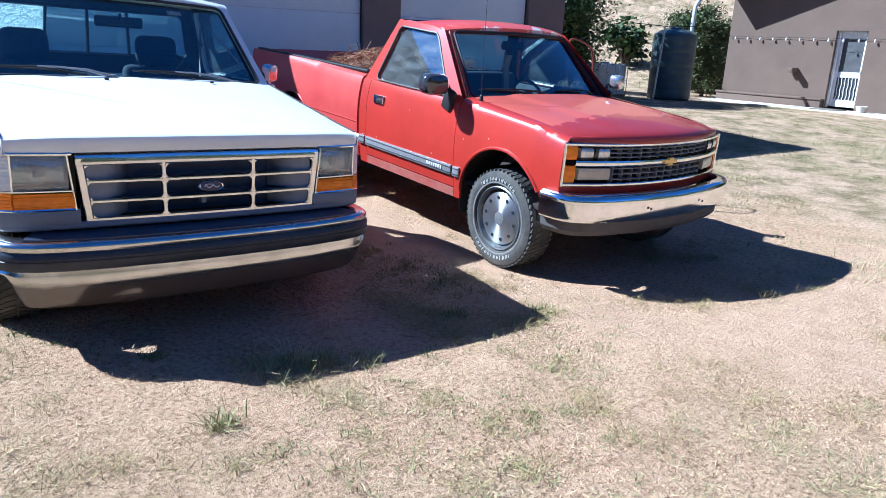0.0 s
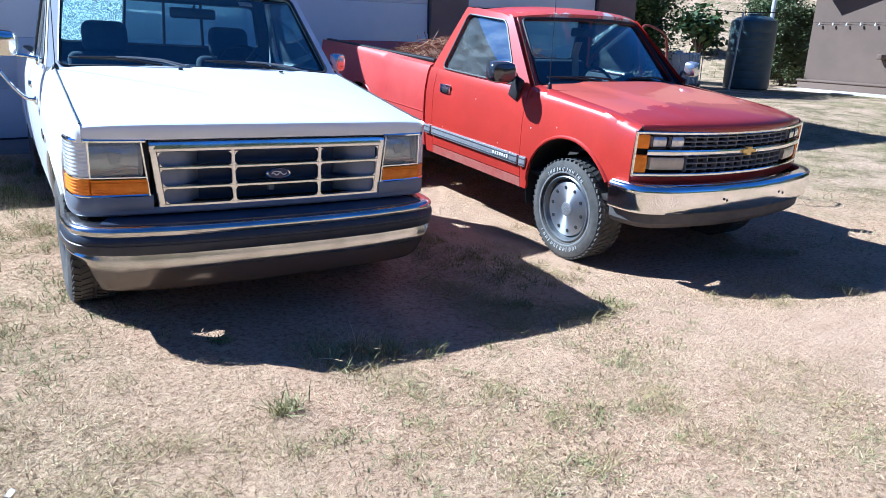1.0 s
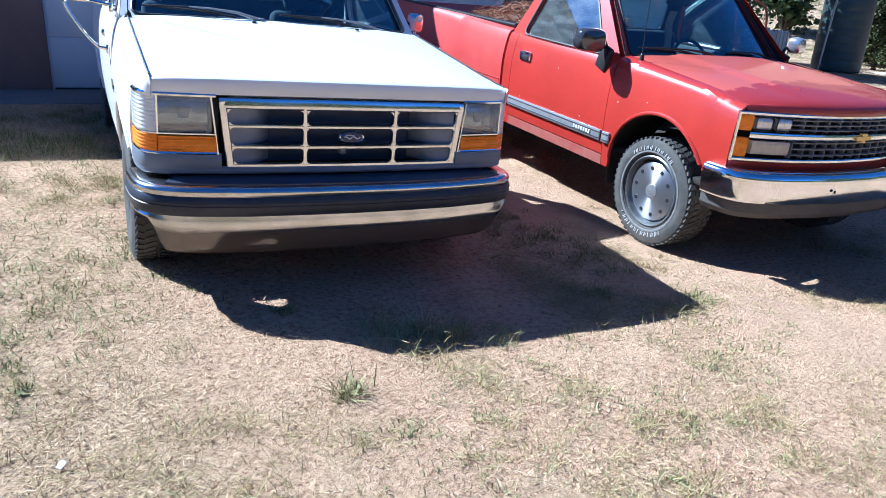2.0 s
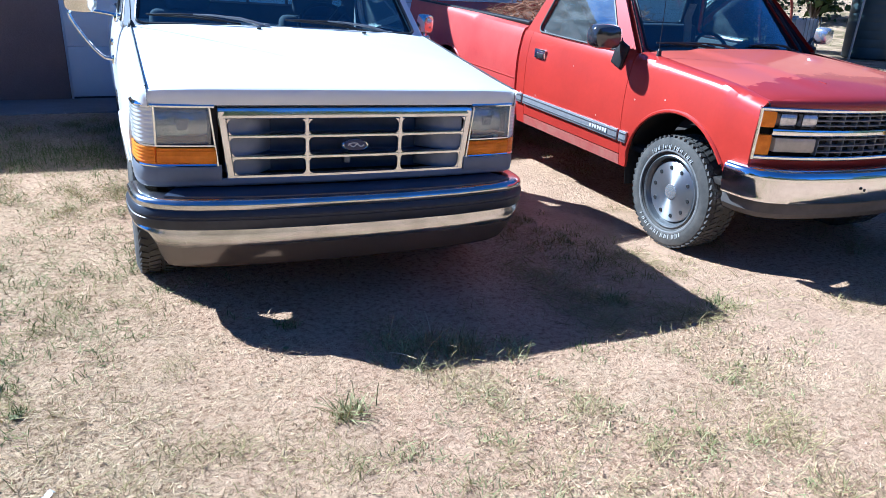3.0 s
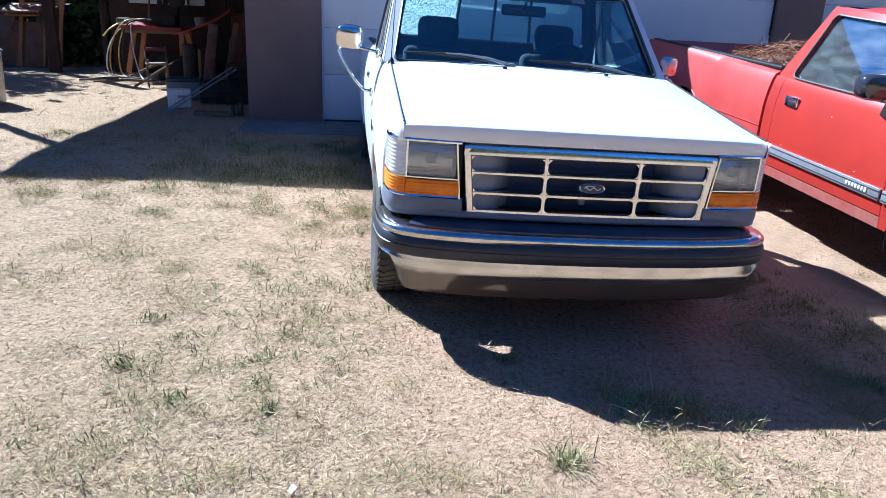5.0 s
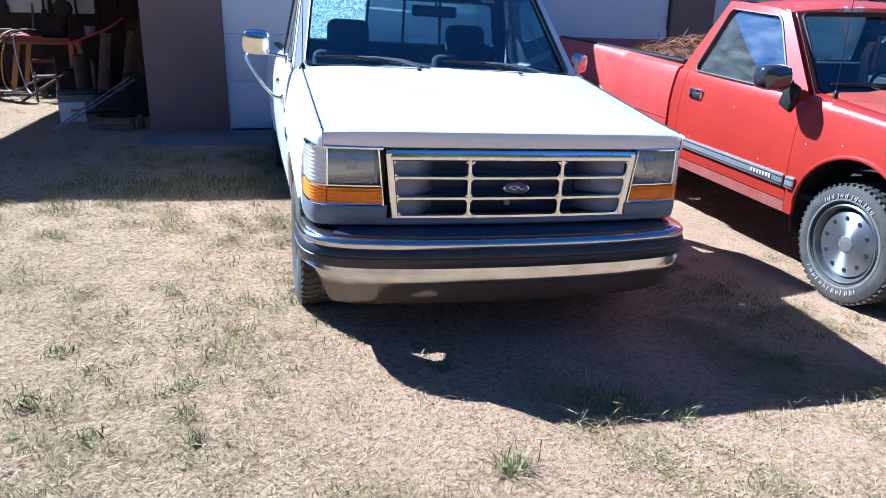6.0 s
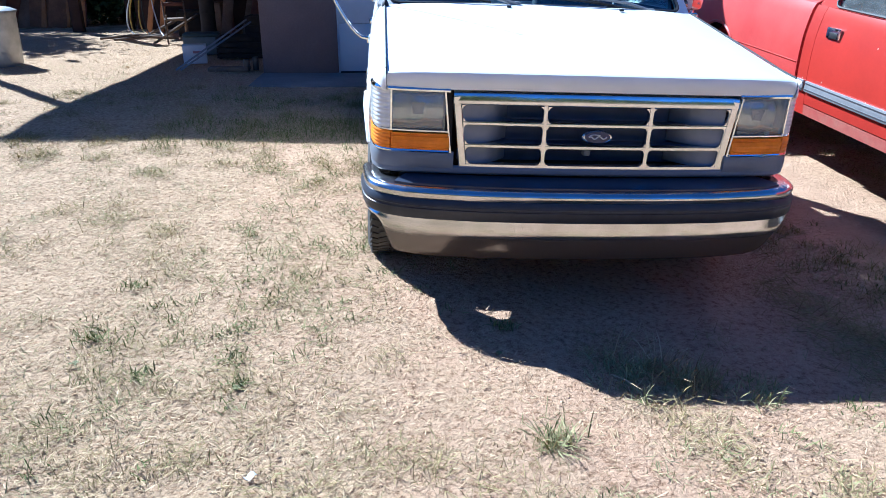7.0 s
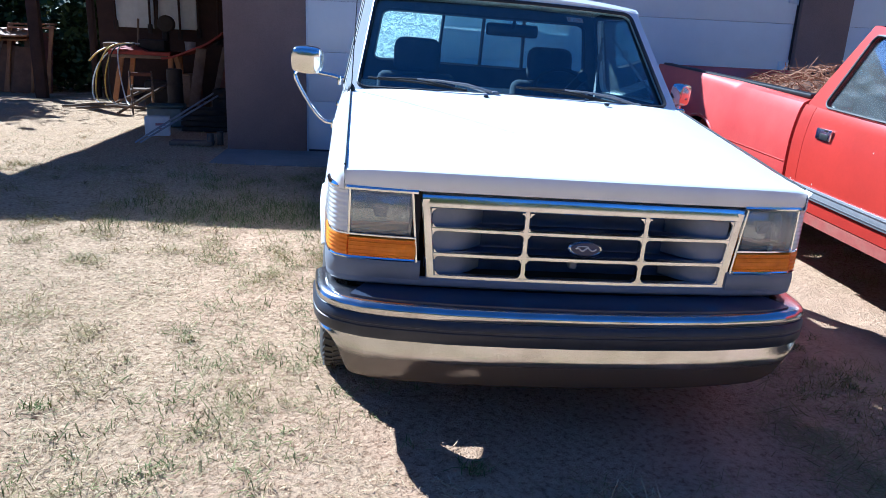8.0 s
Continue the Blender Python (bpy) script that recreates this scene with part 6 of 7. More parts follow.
make_stool()
PALE_STRIP = surf("dull_strip", (0.32, 0.32, 0.33), (0.22, 0.22, 0.23), 12, 0.55, 0.3)
for k, dx in enumerate((0.0, 0.055)):
    bm = fresh()
    board(bm, (-3.60 + dx, 6.30, GZ + 0.012), (-2.80 + dx, 6.95, 0.73 - 0.5 * dx), 0.022, 0.010, (0.5, -1, 0.4))
    tagged(part("leaning_strip", bm, PALE_STRIP), "pale grey metal strip leaning by the shed wall", "strip", "leaning strips")
for x, y, r, h in ((-2.73, 6.33, 0.040, 0.14), (-2.63, 6.40, 0.038, 0.16)):
    bm = fresh()
    lathe(bm, [(0, 0), (r, 0), (r, h), (r * 0.93, h), (r * 0.93, 0.01), (0, 0.01)], 18, "z", (x, y, GZ))
    tagged(part("tin_can", bm, surf("tin", (0.16, 0.15, 0.145), (0.10, 0.09, 0.085), 10, 0.45, 0.8)), "open metal can on the ground", "can", "cans")
bm = fresh()
block(bm, (0.5, 0.18, 0.05), (-2.95, 6.35, GZ + 0.02), 0.008)
tagged(part("timber_offcut", bm, GREY_WOOD), "weathered timber offcut on the ground", "timber")
bm = fresh()
# crate boards in a near-black brown
CRATE_WOOD = surf("blackish_crate_boards", (0.022, 0.016, 0.012), (0.05, 0.034, 0.024), 6, 0.9, bump=0.3, bscale=50, fine=0.4)
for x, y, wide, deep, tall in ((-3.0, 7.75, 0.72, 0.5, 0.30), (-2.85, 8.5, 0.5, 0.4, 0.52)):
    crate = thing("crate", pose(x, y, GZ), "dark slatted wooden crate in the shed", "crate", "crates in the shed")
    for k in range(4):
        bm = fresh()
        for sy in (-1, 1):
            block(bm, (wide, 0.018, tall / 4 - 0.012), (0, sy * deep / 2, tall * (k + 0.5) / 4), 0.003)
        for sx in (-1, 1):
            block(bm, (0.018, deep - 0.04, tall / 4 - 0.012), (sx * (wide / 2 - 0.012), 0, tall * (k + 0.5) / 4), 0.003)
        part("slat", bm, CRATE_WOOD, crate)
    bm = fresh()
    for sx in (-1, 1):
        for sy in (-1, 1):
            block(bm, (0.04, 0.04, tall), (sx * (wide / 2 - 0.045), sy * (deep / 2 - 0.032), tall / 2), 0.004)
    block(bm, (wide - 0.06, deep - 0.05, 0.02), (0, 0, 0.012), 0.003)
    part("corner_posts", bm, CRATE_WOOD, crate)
bm = fresh()
lathe(bm, [(0.0, 0.0), (0.16, 0.0), (0.17, 0.03), (0.165, 0.25), (0.175, 0.27), (0.165, 0.29), (0.165, 0.5), (0.175, 0.52), (0.165, 0.54), (0.165, 0.72), (0.15, 0.74), (0.0, 0.74)], 24, "z")
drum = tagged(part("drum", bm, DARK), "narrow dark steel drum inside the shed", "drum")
drum.matrix_world = pose(-3.74, 8.75, GZ) @ Matrix.Diagonal((0.68, 0.68, 1.03, 1))
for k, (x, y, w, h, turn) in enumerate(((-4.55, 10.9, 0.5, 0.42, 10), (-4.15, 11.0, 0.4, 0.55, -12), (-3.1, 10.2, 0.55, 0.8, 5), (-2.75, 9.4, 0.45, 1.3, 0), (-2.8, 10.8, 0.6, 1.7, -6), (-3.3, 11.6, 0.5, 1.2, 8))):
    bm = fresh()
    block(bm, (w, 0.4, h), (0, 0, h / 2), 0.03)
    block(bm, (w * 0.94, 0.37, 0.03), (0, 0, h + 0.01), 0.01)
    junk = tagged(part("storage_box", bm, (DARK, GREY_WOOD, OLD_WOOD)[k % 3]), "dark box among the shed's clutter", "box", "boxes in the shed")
    junk.matrix_world = pose(x, y, GZ, 0, 0, turn)
for k in range(9):
    bm = fresh()
    x = -3.55 + 0.12 * k
    board(bm, (x, 8.9 + 0.1 * (k % 3), GZ), (x + rng.uniform(-0.2, 0.25), 9.6, GZ + rng.uniform(0.7, 1.25)), rng.uniform(0.08, 0.18), 0.025, (0, 1, 0.4))
    tagged(part("scrap_board", bm, OLD_WOOD if k % 2 else GREY_WOOD), "scrap board leaning inside the shed", "board", "scrap boards")
# pipes hung over the end of the bench
for k, (c, dx, y, drop) in enumerate(((PVC_YELLOW, 0.0, 10.9, 0.05), (PVC_WHITE, 0.18, 10.8, 0.0), (PVC_YELLOW, -0.06, 10.75, 0.02), (PVC_WHITE, -0.12, 10.9, 0.1), (DARK, 0.08, 10.7, 0.05))):
    x0 = -5.20 + 0.5 * dx
    pts = round_poly([(x0 + 0.25, y + 0.1, GZ + 1.06), (x0 - 0.1, y, GZ + 1.06 - drop), (x0 - 0.25 + dx, y - 0.1, GZ + 0.6), (x0 - 0.2 + dx * 1.5, y - 0.3, GZ + 0.12), (x0 + 0.02 + dx, y - 0.5, GZ + 0.03)], 3)
    rod("hose", pts, 0.0115, c, "plastic hose hanging over the bench end", "hose", "hoses on the bench")
rod("hose", round_poly([(-5.36, 10.9, GZ + 1.00), (-5.55, 10.8, GZ + 0.90), (-5.68, 10.75, GZ + 0.74)], 2), 0.015, PVC_YELLOW, "yellow plastic pipe end sticking out", "pipe")
for k, (a, b) in enumerate((((-5.9, 10.0), (-4.9, 10.5)), ((-5.6, 9.8), (-4.6, 10.1)), ((-4.75, 9.2), (-4.3, 10.3)), ((-5.3, 10.6), (-4.5, 10.9)))):
    bm = fresh()
    a3, b3 = Vector((*a, GZ + 0.03)), Vector((*b, GZ + (0.03 if k < 2 else 0.4)))
    tube(bm, [a3, a3.lerp(b3, 0.5) + Vector((0.03, 0.05, 0.03)), b3], [0.02, 0.028, 0.022], 7)
    tagged(part("branch", bm, GREY_WOOD), "dry branch lying on the ground", "branch", "branches")


def make_lumber():
    """Sheets, boards and battens stacked upright, with boards laid over them."""
    for k, (x0, x1, y, top, lean, mat) in enumerate(((-8.75, -8.25, 12.35, 0.62, 0.10, GREY_WOOD), (-8.45, -8.02, 12.5, 0.80, 0.22, OLD_WOOD), (-8.2, -7.75, 12.6, 1.14, 0.30, GREY_WOOD), (-7.95, -7.55, 12.75, 1.16, 0.22, OLD_WOOD),
                                                  (-7.84, -7.42, 12.6, 0.90, 0.06, SHEET_WOOD), (-7.44, -7.10, 12.55, 0.86, 0.08, SHEET_WOOD), (-7.30, -6.98, 12.7, 1.08, 0.05, GREY_WOOD), (-7.02, -6.80, 12.8, 1.15, 0.04, OLD_WOOD))):
        bm = fresh()
        a, b = Vector(((x0 + x1) / 2 - lean / 2 - 0.38, y, GZ)), Vector(((x0 + x1) / 2 + lean / 2 - 0.38, y + 0.22, GZ + top))
        board(bm, a, b, x1 - x0, 0.022, (0.1, -1, 0.2))
        tagged(part("plywood_sheet", bm, mat), "weathered plywood sheet leaning in the lumber stack", "board", "leaning lumber")
    for k, (x0, x1, z, y) in enumerate(((-7.52, -6.66, 1.24, 12.85), (-7.50, -6.66, 1.17, 12.78), (-7.80, -7.10, 1.07, 12.75), (-7.78, -7.16, 1.00, 12.85), (-8.5, -7.98, 0.66, 12.5))):
        bm = fresh()
        board(bm, (x0 - 0.38, y, GZ + z + 0.06), (x1 - 0.38, y + 0.05, GZ + z + 0.08), 0.52 if k > 1 else 0.12, 0.035, (0, -0.30, 1) if k > 1 else (0, 0, 1))
        tagged(part("lumber", bm, FRESH_WOOD), "sunlit orange board laid on the stack", "lumber", "top lumber")
    for k, (x, x1) in enumerate(((-7.56, -7.50), (-7.62, -7.44), (-7.12, -7.02), (-6.86, -6.68), (-6.80, -6.72))):
        bm = fresh()
        board(bm, (x - 0.38, 12.6, GZ), (x1 - 0.38, 12.8, GZ + 1.29), 0.055, 0.035, (0, 1, 0))
        tagged(part("lumber", bm, FRESH_WOOD), "upright orange batten in the lumber stack", "lumber", "upright lumber")


make_lumber()


def make_bin():
    b = thing("trash_can", pose(-6.02, 6.98, 0.13), "dented galvanised metal trash can standing in the sun", "trash can")
    bm = fresh()
    prof = [(0.0, 0.0), (0.235, 0.0), (0.24, 0.02)]
    for k in range(10):
        z = 0.05 + k * 0.065
        prof += [(0.243 + 0.03 * z, z), (0.249 + 0.03 * z, z + 0.02)]
    prof += [(0.27, 0.70), (0.262, 0.70), (0.24, 0.03), (0, 0.03)]
    lathe(bm, prof, 32, "z")
    part("body", bm, GALV, b)
    bm = fresh()
    lathe(bm, [(0.0, 0.765), (0.06, 0.765), (0.2, 0.745), (0.265, 0.72), (0.285, 0.71), (0.285, 0.69), (0.275, 0.69), (0.26, 0.705), (0, 0.735)], 32, "z")
    tube(bm, round_poly([(-0.06, 0, 0.755), (-0.05, 0, 0.80), (0.05, 0, 0.80), (0.06, 0, 0.755)], 2), 0.008, 6)
    part("lid", bm, GALV, b)
    bm = fresh()
    tube(bm, round_poly([(0.05, -0.245, 0.58), (0.05, -0.30, 0.56), (0.05, -0.30, 0.48), (-0.06, -0.30, 0.46), (-0.07, -0.25, 0.5)], 2), 0.007, 6)
    part("handle", bm, PVC_WHITE, b)


make_bin()

# ---- house across the yard ----
HX, HZ = 20.15, 0.14
house = thing("house", pose(0, 0, 0), "tan stucco house with a white screen door", "house", kind="structure")


def hwall(y0, y1, z0, z1, x0=HX, x1=HX + 0.3, mat=TAN_STUCCO, name="wall"):
    bm = fresh()
    block(bm, (x1 - x0, y1 - y0, z1 - z0), ((x0 + x1) / 2, (y0 + y1) / 2, (z0 + z1) / 2), 0.015 if "plinth" in name else 0)
    return part(name, bm, mat, house)


DY0, DY1 = 6.12, 6.98
hwall(DY1, 10.35, HZ - 0.2, 3.5)
hwall(-6.0, DY0, HZ - 0.2, 3.5)
hwall(DY0, DY1, HZ + 2.12, 3.5, HX)
bm = fresh()
slab(bm, [[Vector((HX + 0.004, y, 3.30)) for y in (10.3, 7.4, 4.5, 1.0, -0.9)], [Vector((HX + 0.004, y, z)) for y, z in ((10.3, 3.50), (7.4, 4.55), (4.5, 5.58), (1.0, 4.35), (-0.9, 3.66))]], (0.28, 0, 0))
part("gable", bm, TAN_STUCCO, house)
hwall(-6.0, 10.35, HZ - 0.2, 3.5, HX + 6, HX + 6.3)
hwall(10.05, 10.35, HZ - 0.2, 3.5, HX + 0.3, HX + 6)
hwall(-6.0, -5.7, HZ - 0.2, 3.5, HX + 0.3, HX + 6)
hwall(DY1 + 0.06, 10.47, HZ - 0.35, HZ + 0.17, HX - 0.12, HX, TAN_STUCCO, "plinth")
hwall(DY1 + 0.04, 10.50, HZ + 0.17, HZ + 0.23, HX - 0.15, HX, TAN_STUCCO, "plinth_cap")
bm = fresh()
rows = [[Vector((x, y, z)) for x in (HX - 0.95, HX + 3, HX + 7.2)] for y, z in ((10.52, 3.44), (4.5, 5.60), (-6.6, 1.70))]
slab(bm, rows, (0, 0, 0.12))
part("roof", bm, ROOFING, house)
bm = fresh()
block(bm, (0.34, 0.15, 0.14), (HX - 0.18, 7.98, HZ + 0.98), 0.02)
block(bm, (0.08, 0.08, 0.12), (HX - 0.07, 8.02, HZ + 0.87), 0.015)
part("wall_vent", bm, TAN_STUCCO, house, "small vent box on the wall")


def make_screen_door():
    door = new("door")
    door.parent = house
    tagged(door, label="white screen door with vertical bars below")
    x = HX + 0.20
    w0, w1, z0, z1 = DY0 + 0.03, DY1 - 0.03, HZ + 0.02, HZ + 2.06
    for lo, hi, dx in (((DY0, HZ), (DY0 + 0.05, HZ + 2.06), -0.05), ((DY1 - 0.05, HZ), (DY1, HZ + 2.06), -0.05), ((DY0, HZ + 2.06), (DY1, HZ + 2.115), -0.054)):
        bm = fresh()
        block(bm, (0.1, hi[0] - lo[0], hi[1] - lo[1]), (x + dx, (lo[0] + hi[0]) / 2, (lo[1] + hi[1]) / 2), 0.006)
        part("frame", bm, CARD_WHITE, door)
    for lo, hi in (((w0, z0), (w0 + 0.10, z1)), ((w1 - 0.10, z0), (w1, z1)), ((w0 + 0.10, z1 - 0.16), (w1 - 0.10, z1)), ((w0 + 0.10, z0 + 0.82), (w1 - 0.10, z0 + 0.98)), ((w0 + 0.10, z0), (w1 - 0.10, z0 + 0.20))):
        bm = fresh()
        block(bm, (0.035, hi[0] - lo[0], hi[1] - lo[1]), (x + 0.02, (lo[0] + hi[0]) / 2, (lo[1] + hi[1]) / 2), 0.006)
        part("rail", bm, CARD_WHITE, door)
    for k in range(6):
        y = w0 + 0.16 + k * 0.096
        bm = fresh()
        tube(bm, [(x + 0.012, y + 0.008 * math.sin(z * 22), z) for z in np.linspace(z0 + 0.2, z0 + 0.82, 14)], 0.012, 6)
        part("bar", bm, CARD_WHITE, door)
    bm = fresh()
    block(bm, (0.006, w1 - w0 - 0.1, z1 - z0 - 0.1), (x + 0.035, (w0 + w1) / 2, (z0 + z1) / 2), 0)
    part("screen", bm, surf("fly_screen", (0.055, 0.055, 0.06), (0.09, 0.09, 0.095), 6, 0.6), door)
    bm = fresh()
    block(bm, (0.05, 0.02, 0.12), (x - 0.02, w0 + 0.05, z0 + 0.95), 0.006)
    part("handle", bm, BLACK, door)


make_screen_door()
bm = fresh()
block(bm, (1.15, 12.0, 0.20), (HX - 0.575, 4.4, HZ - 0.14), 0.03)
tagged(part("pavement_walk", bm, PALE_CONCRETE), "pale concrete walk along the house", "pavement", kind="structure")
bm = fresh()
block(bm, (0.55, 0.8, 0.02), (HX - 0.5, 6.6, HZ - 0.03), 0.006)
tagged(part("doormat", bm, surf("dark_mat", (0.12, 0.10, 0.09), (0.2, 0.17, 0.15), 12, 0.9)), "worn doormat before the screen door", "doormat")
bm = fresh()
lathe(bm, [(0, 0), (0.12, 0), (0.16, 0.16), (0.14, 0.17), (0.1, 0.02), (0, 0.02)], 16, "z", (HX - 0.35, 5.75, HZ - 0.04))
tagged(part("flower_pot", bm, PALE_CONCRETE), "small pale pot beside the door", "pot")
lights = thing("string_lights", pose(HX - 0.05, 0, 0), "string of clear bulbs along the house wall", "string lights")
bm = fresh()
tube(bm, [(0, y, HZ + 1.92 - 0.02 * math.sin((y % 0.42) / 0.42 * math.pi)) for y in np.arange(4.0, 10.3, 0.105)], 0.005, 5)
part("cable", bm, BLACK, lights)
for k in range(15):
    bm = fresh()
    lathe(bm, [(0.0, 0.0), (0.022, 0.015), (0.03, 0.045), (0.02, 0.075), (0.012, 0.1), (0, 0.1)], 10, "z", (-0.02, 4.2 + k * 0.42, HZ + 1.80))
    part("bulb", bm, LENS_SIDE, lights)

# ---- tank, pipes, tote ----
TANK_GREEN = surf("dark_green_poly", (0.038, 0.062, 0.068), (0.052, 0.080, 0.086), 3, 0.42, bump=0.1, bscale=30)
tank = thing("water_tank", pose(17.0, 10.05, ground_z(17.0, 10.05)), "tall dark green plastic water tank", "water tank")
bm = fresh()
prof = [(0.0, 0.0), (0.585, 0.0), (0.615, 0.04)]
for k in range(8):
    z = 0.1 + k * 0.208
    prof += [(0.617, z), (0.617, z + 0.178), (0.6145, z + 0.185), (0.6145, z + 0.198)]
prof += [(0.617, 1.78), (0.595, 1.85), (0.42, 1.95), (0.2, 1.99), (0.0, 1.99)]
lathe(bm, prof, 40, "z")
part("body", bm, TANK_GREEN, tank)
bm = fresh()
lathe(bm, [(0.0, 1.97), (0.2, 1.97), (0.2, 2.03), (0.17, 2.05), (0.0, 2.05)], 24, "z")
part("lid", bm, TANK_GREEN, tank)
gz = ground_z(17.0, 10.6)
rod("steel_pole", [(15.75, 9.62, gz - 0.1), (15.98, 9.66, gz + 2.05)], 0.026, GALV, "leaning galvanised pole before the tank", "pole")
rod("wire", [(15.0, 10.0, gz + 2.08), (15.98, 9.66, gz + 2.03), (17.4, 9.6, gz + 2.09)], 0.011, DARK, "dark cable stretched over the tank", "cable")
rod("downpipe", round_poly([(17.45, 9.84, gz + 1.80), (17.46, 9.84, gz + 2.5), (17.50, 9.85, gz + 2.68), (17.65, 9.88, gz + 2.80), (17.95, 9.92, gz + 2.95)], 3), 0.055, PVC_WHITE, "white pipe from the eaves to the tank", "pipe")
tote = thing("liquid_tote", pose(15.2, 11.0, ground_z(15.2, 11.0), 0, 0, 20), "white plastic tote in a metal cage", "tote")
bm = fresh()
block(bm, (0.95, 0.95, 0.85), (0, 0, 0.52), 0.06)
lathe(bm, [(0.0, 0.94), (0.1, 0.94), (0.1, 1.0), (0, 1.01)], 16, "z")
part("bottle", bm, PVC_WHITE, tote)
for k in range(5):
    for s in (-1, 1):
        for ax in (0, 1):
            bm = fresh()
            o = -0.5 + k * 0.25
            p0, p1 = ((o, s * 0.5, 0.05), (o, s * 0.5, 0.98)) if ax else ((s * 0.5, o, 0.05), (s * 0.5, o, 0.98))
            tube(bm, [p0, p1], 0.012, 6)
            part("cage_bar", bm, GALV, tote)
bm = fresh()
block(bm, (1.0, 1.0, 0.08), (0, 0, 0.05), 0.01)
part("pallet", bm, GREY_WOOD, tote)


rod("bent_pipe", round_poly([(4.62, 1.72, ground_z(4.6, 1.7) - 0.02), (4.30, 1.78, 1.30), (4.28, 1.79, 1.63), (4.62, 1.80, 1.55), (4.70, 1.80, 1.46), (4.72, 1.80, 1.20), (4.80, 1.78, ground_z(4.8, 1.8) - 0.02)], 2), 0.012, surf("faded_red_pipe", (0.30, 0.07, 0.04), (0.22, 0.05, 0.03), 8, 0.5), "faded red bent pipe standing beside the red pickup", "pipe")


# ---- trees and shrubs ----
def leaf_material(name, a, b):
    m = surf(name, a, b, 3.0, 0.6)
    m.node_tree.nodes["Principled BSDF"].inputs["Specular IOR Level"].default_value = 0.3
    return m


LEAF = leaf_material("dark_green_leaf", (0.042, 0.074, 0.022), (0.085, 0.120, 0.036))
LEAF_DRY = leaf_material("olive_leaf", (0.065, 0.095, 0.030), (0.13, 0.14, 0.055))
BARK = surf("grey_bark", (0.12, 0.09, 0.07), (0.08, 0.06, 0.045), 12, 0.95, bump=0.6, bscale=40)


def make_tree(name, x, y, r, height, clear, leaf, count, size, label, seed, category="tree"):
    """Trunk, limbs and a crown of single leaves in uneven clumps."""
    rng = random.Random(seed)
    z0 = ground_z(x, y)
    tree = thing(name, pose(x, y, z0), label, category, "trees and shrubs")
    bm = fresh()
    tr = 0.03 + r * 0.05
    ends = []
    tube(bm, [(0, 0, -0.1), (0.03, 0.02, clear * 0.6), (0.0, 0.05, clear + 0.3 * (height - clear))], [tr * 1.3, tr, tr * 0.6], 9)
    for k in range(11):
        a = k * 2.399
        h = clear + (height - clear) * rng.uniform(0.1, 0.85)
        rr = r * rng.uniform(0.45, 0.9)
        e = Vector((rr * math.cos(a), rr * math.sin(a), h))
        ends.append(e)
        s0 = Vector((0, 0, clear * rng.uniform(0.5, 1.0)))
        tube(bm, [s0, s0.lerp(e, 0.5) + Vector((0, 0, 0.15 * r)), e], [tr * 0.5, tr * 0.3, tr * 0.1], 6)
    part("trunk", bm, BARK, tree)
    verts, faces = [], []
    clumps = ends + [Vector((rng.gauss(0, 0.42) * r, rng.gauss(0, 0.42) * r, clear + (height - clear) * rng.uniform(0.15, 0.98))) for _ in range(16)]
    for k in range(count):
        c = clumps[rng.randrange(len(clumps))]
        core = k % 5 < 2
        p = c * (0.8 if core else 1.0) + Vector((rng.gauss(0, 1), rng.gauss(0, 1), rng.gauss(0, 0.8))) * r * (0.19 if core else 0.24)
        if core:
            p.z = max(p.z + 0.2 * c.z, 0.05)
        t = Vector((rng.uniform(-1, 1), rng.uniform(-1, 1), rng.uniform(-0.8, 0.6))).normalized()
        u = t.cross(Vector((rng.uniform(-1, 1), rng.uniform(-1, 1), 1))).normalized()
        L, W = size * rng.uniform(0.6, 1.3) * (1.9 if core else 1.0), size * rng.uniform(0.22, 0.4) * (1.9 if core else 1.0)
        b = len(verts)
        verts += [p, p + t * L * 0.5 + u * W, p + t * L, p + t * L * 0.5 - u * W]
        faces.append((b, b + 1, b + 2, b + 3))
    me = bpy.data.meshes.new("crown")
    me.from_pydata([tuple(v) for v in verts], [], faces)
    me.materials.append(leaf)
    ob = new("crown", me)
    ob.parent = tree
    return tree


make_tree("tree", 13.3, 11.7, 1.7, 4.6, 0.15, LEAF, 42000, 0.085, "dense dark green tree beside the garage", 1)
make_tree("tree", 14.6, 17.6, 2.2, 5.6, 0.5, LEAF, 24000, 0.11, "tall dark green tree behind the garage", 4)
make_tree("shrub", 21.1, 11.75, 0.85, 2.6, 0.15, LEAF_DRY, 15000, 0.065, "olive green shrub beside the tank", 2, "shrub")
make_tree("shrub", 22.6, 13.6, 1.0, 3.0, 0.2, LEAF_DRY, 15000, 0.075, "olive green shrub behind the tank", 3, "shrub")
for k, (x, y, r, h) in enumerate(((-12.6, 13.6, 1.9, 4.9), (-11.4, 13.0, 2.0, 5.4), (-6.4, 16.6, 2.0, 4.8), (-14.0, 17.0, 2.4, 5.5), (-9.5, 19.0, 2.6, 6.0), (-4.2, 15.6, 1.8, 4.5))):
    make_tree("tree", x, y, r, h, 0.25, LEAF, 16000 if k < 2 else 7000, 0.16, "dark green tree behind the shed", 20 + k)
for k, (x, y) in enumerate(((-12.6, 13.2), (-11.0, 13.6), (-9.9, 14.5), (-8.3, 15.3), (-6.9, 14.2), (-5.6, 14.4), (-14.4, 13.6))):
    make_tree("shrub", x, y, 1.05, 2.6, 0.05, LEAF, 9000, 0.13, "dense dark hedge shrub behind the shed", 40 + k, "shrub")
rng = random.Random(77)
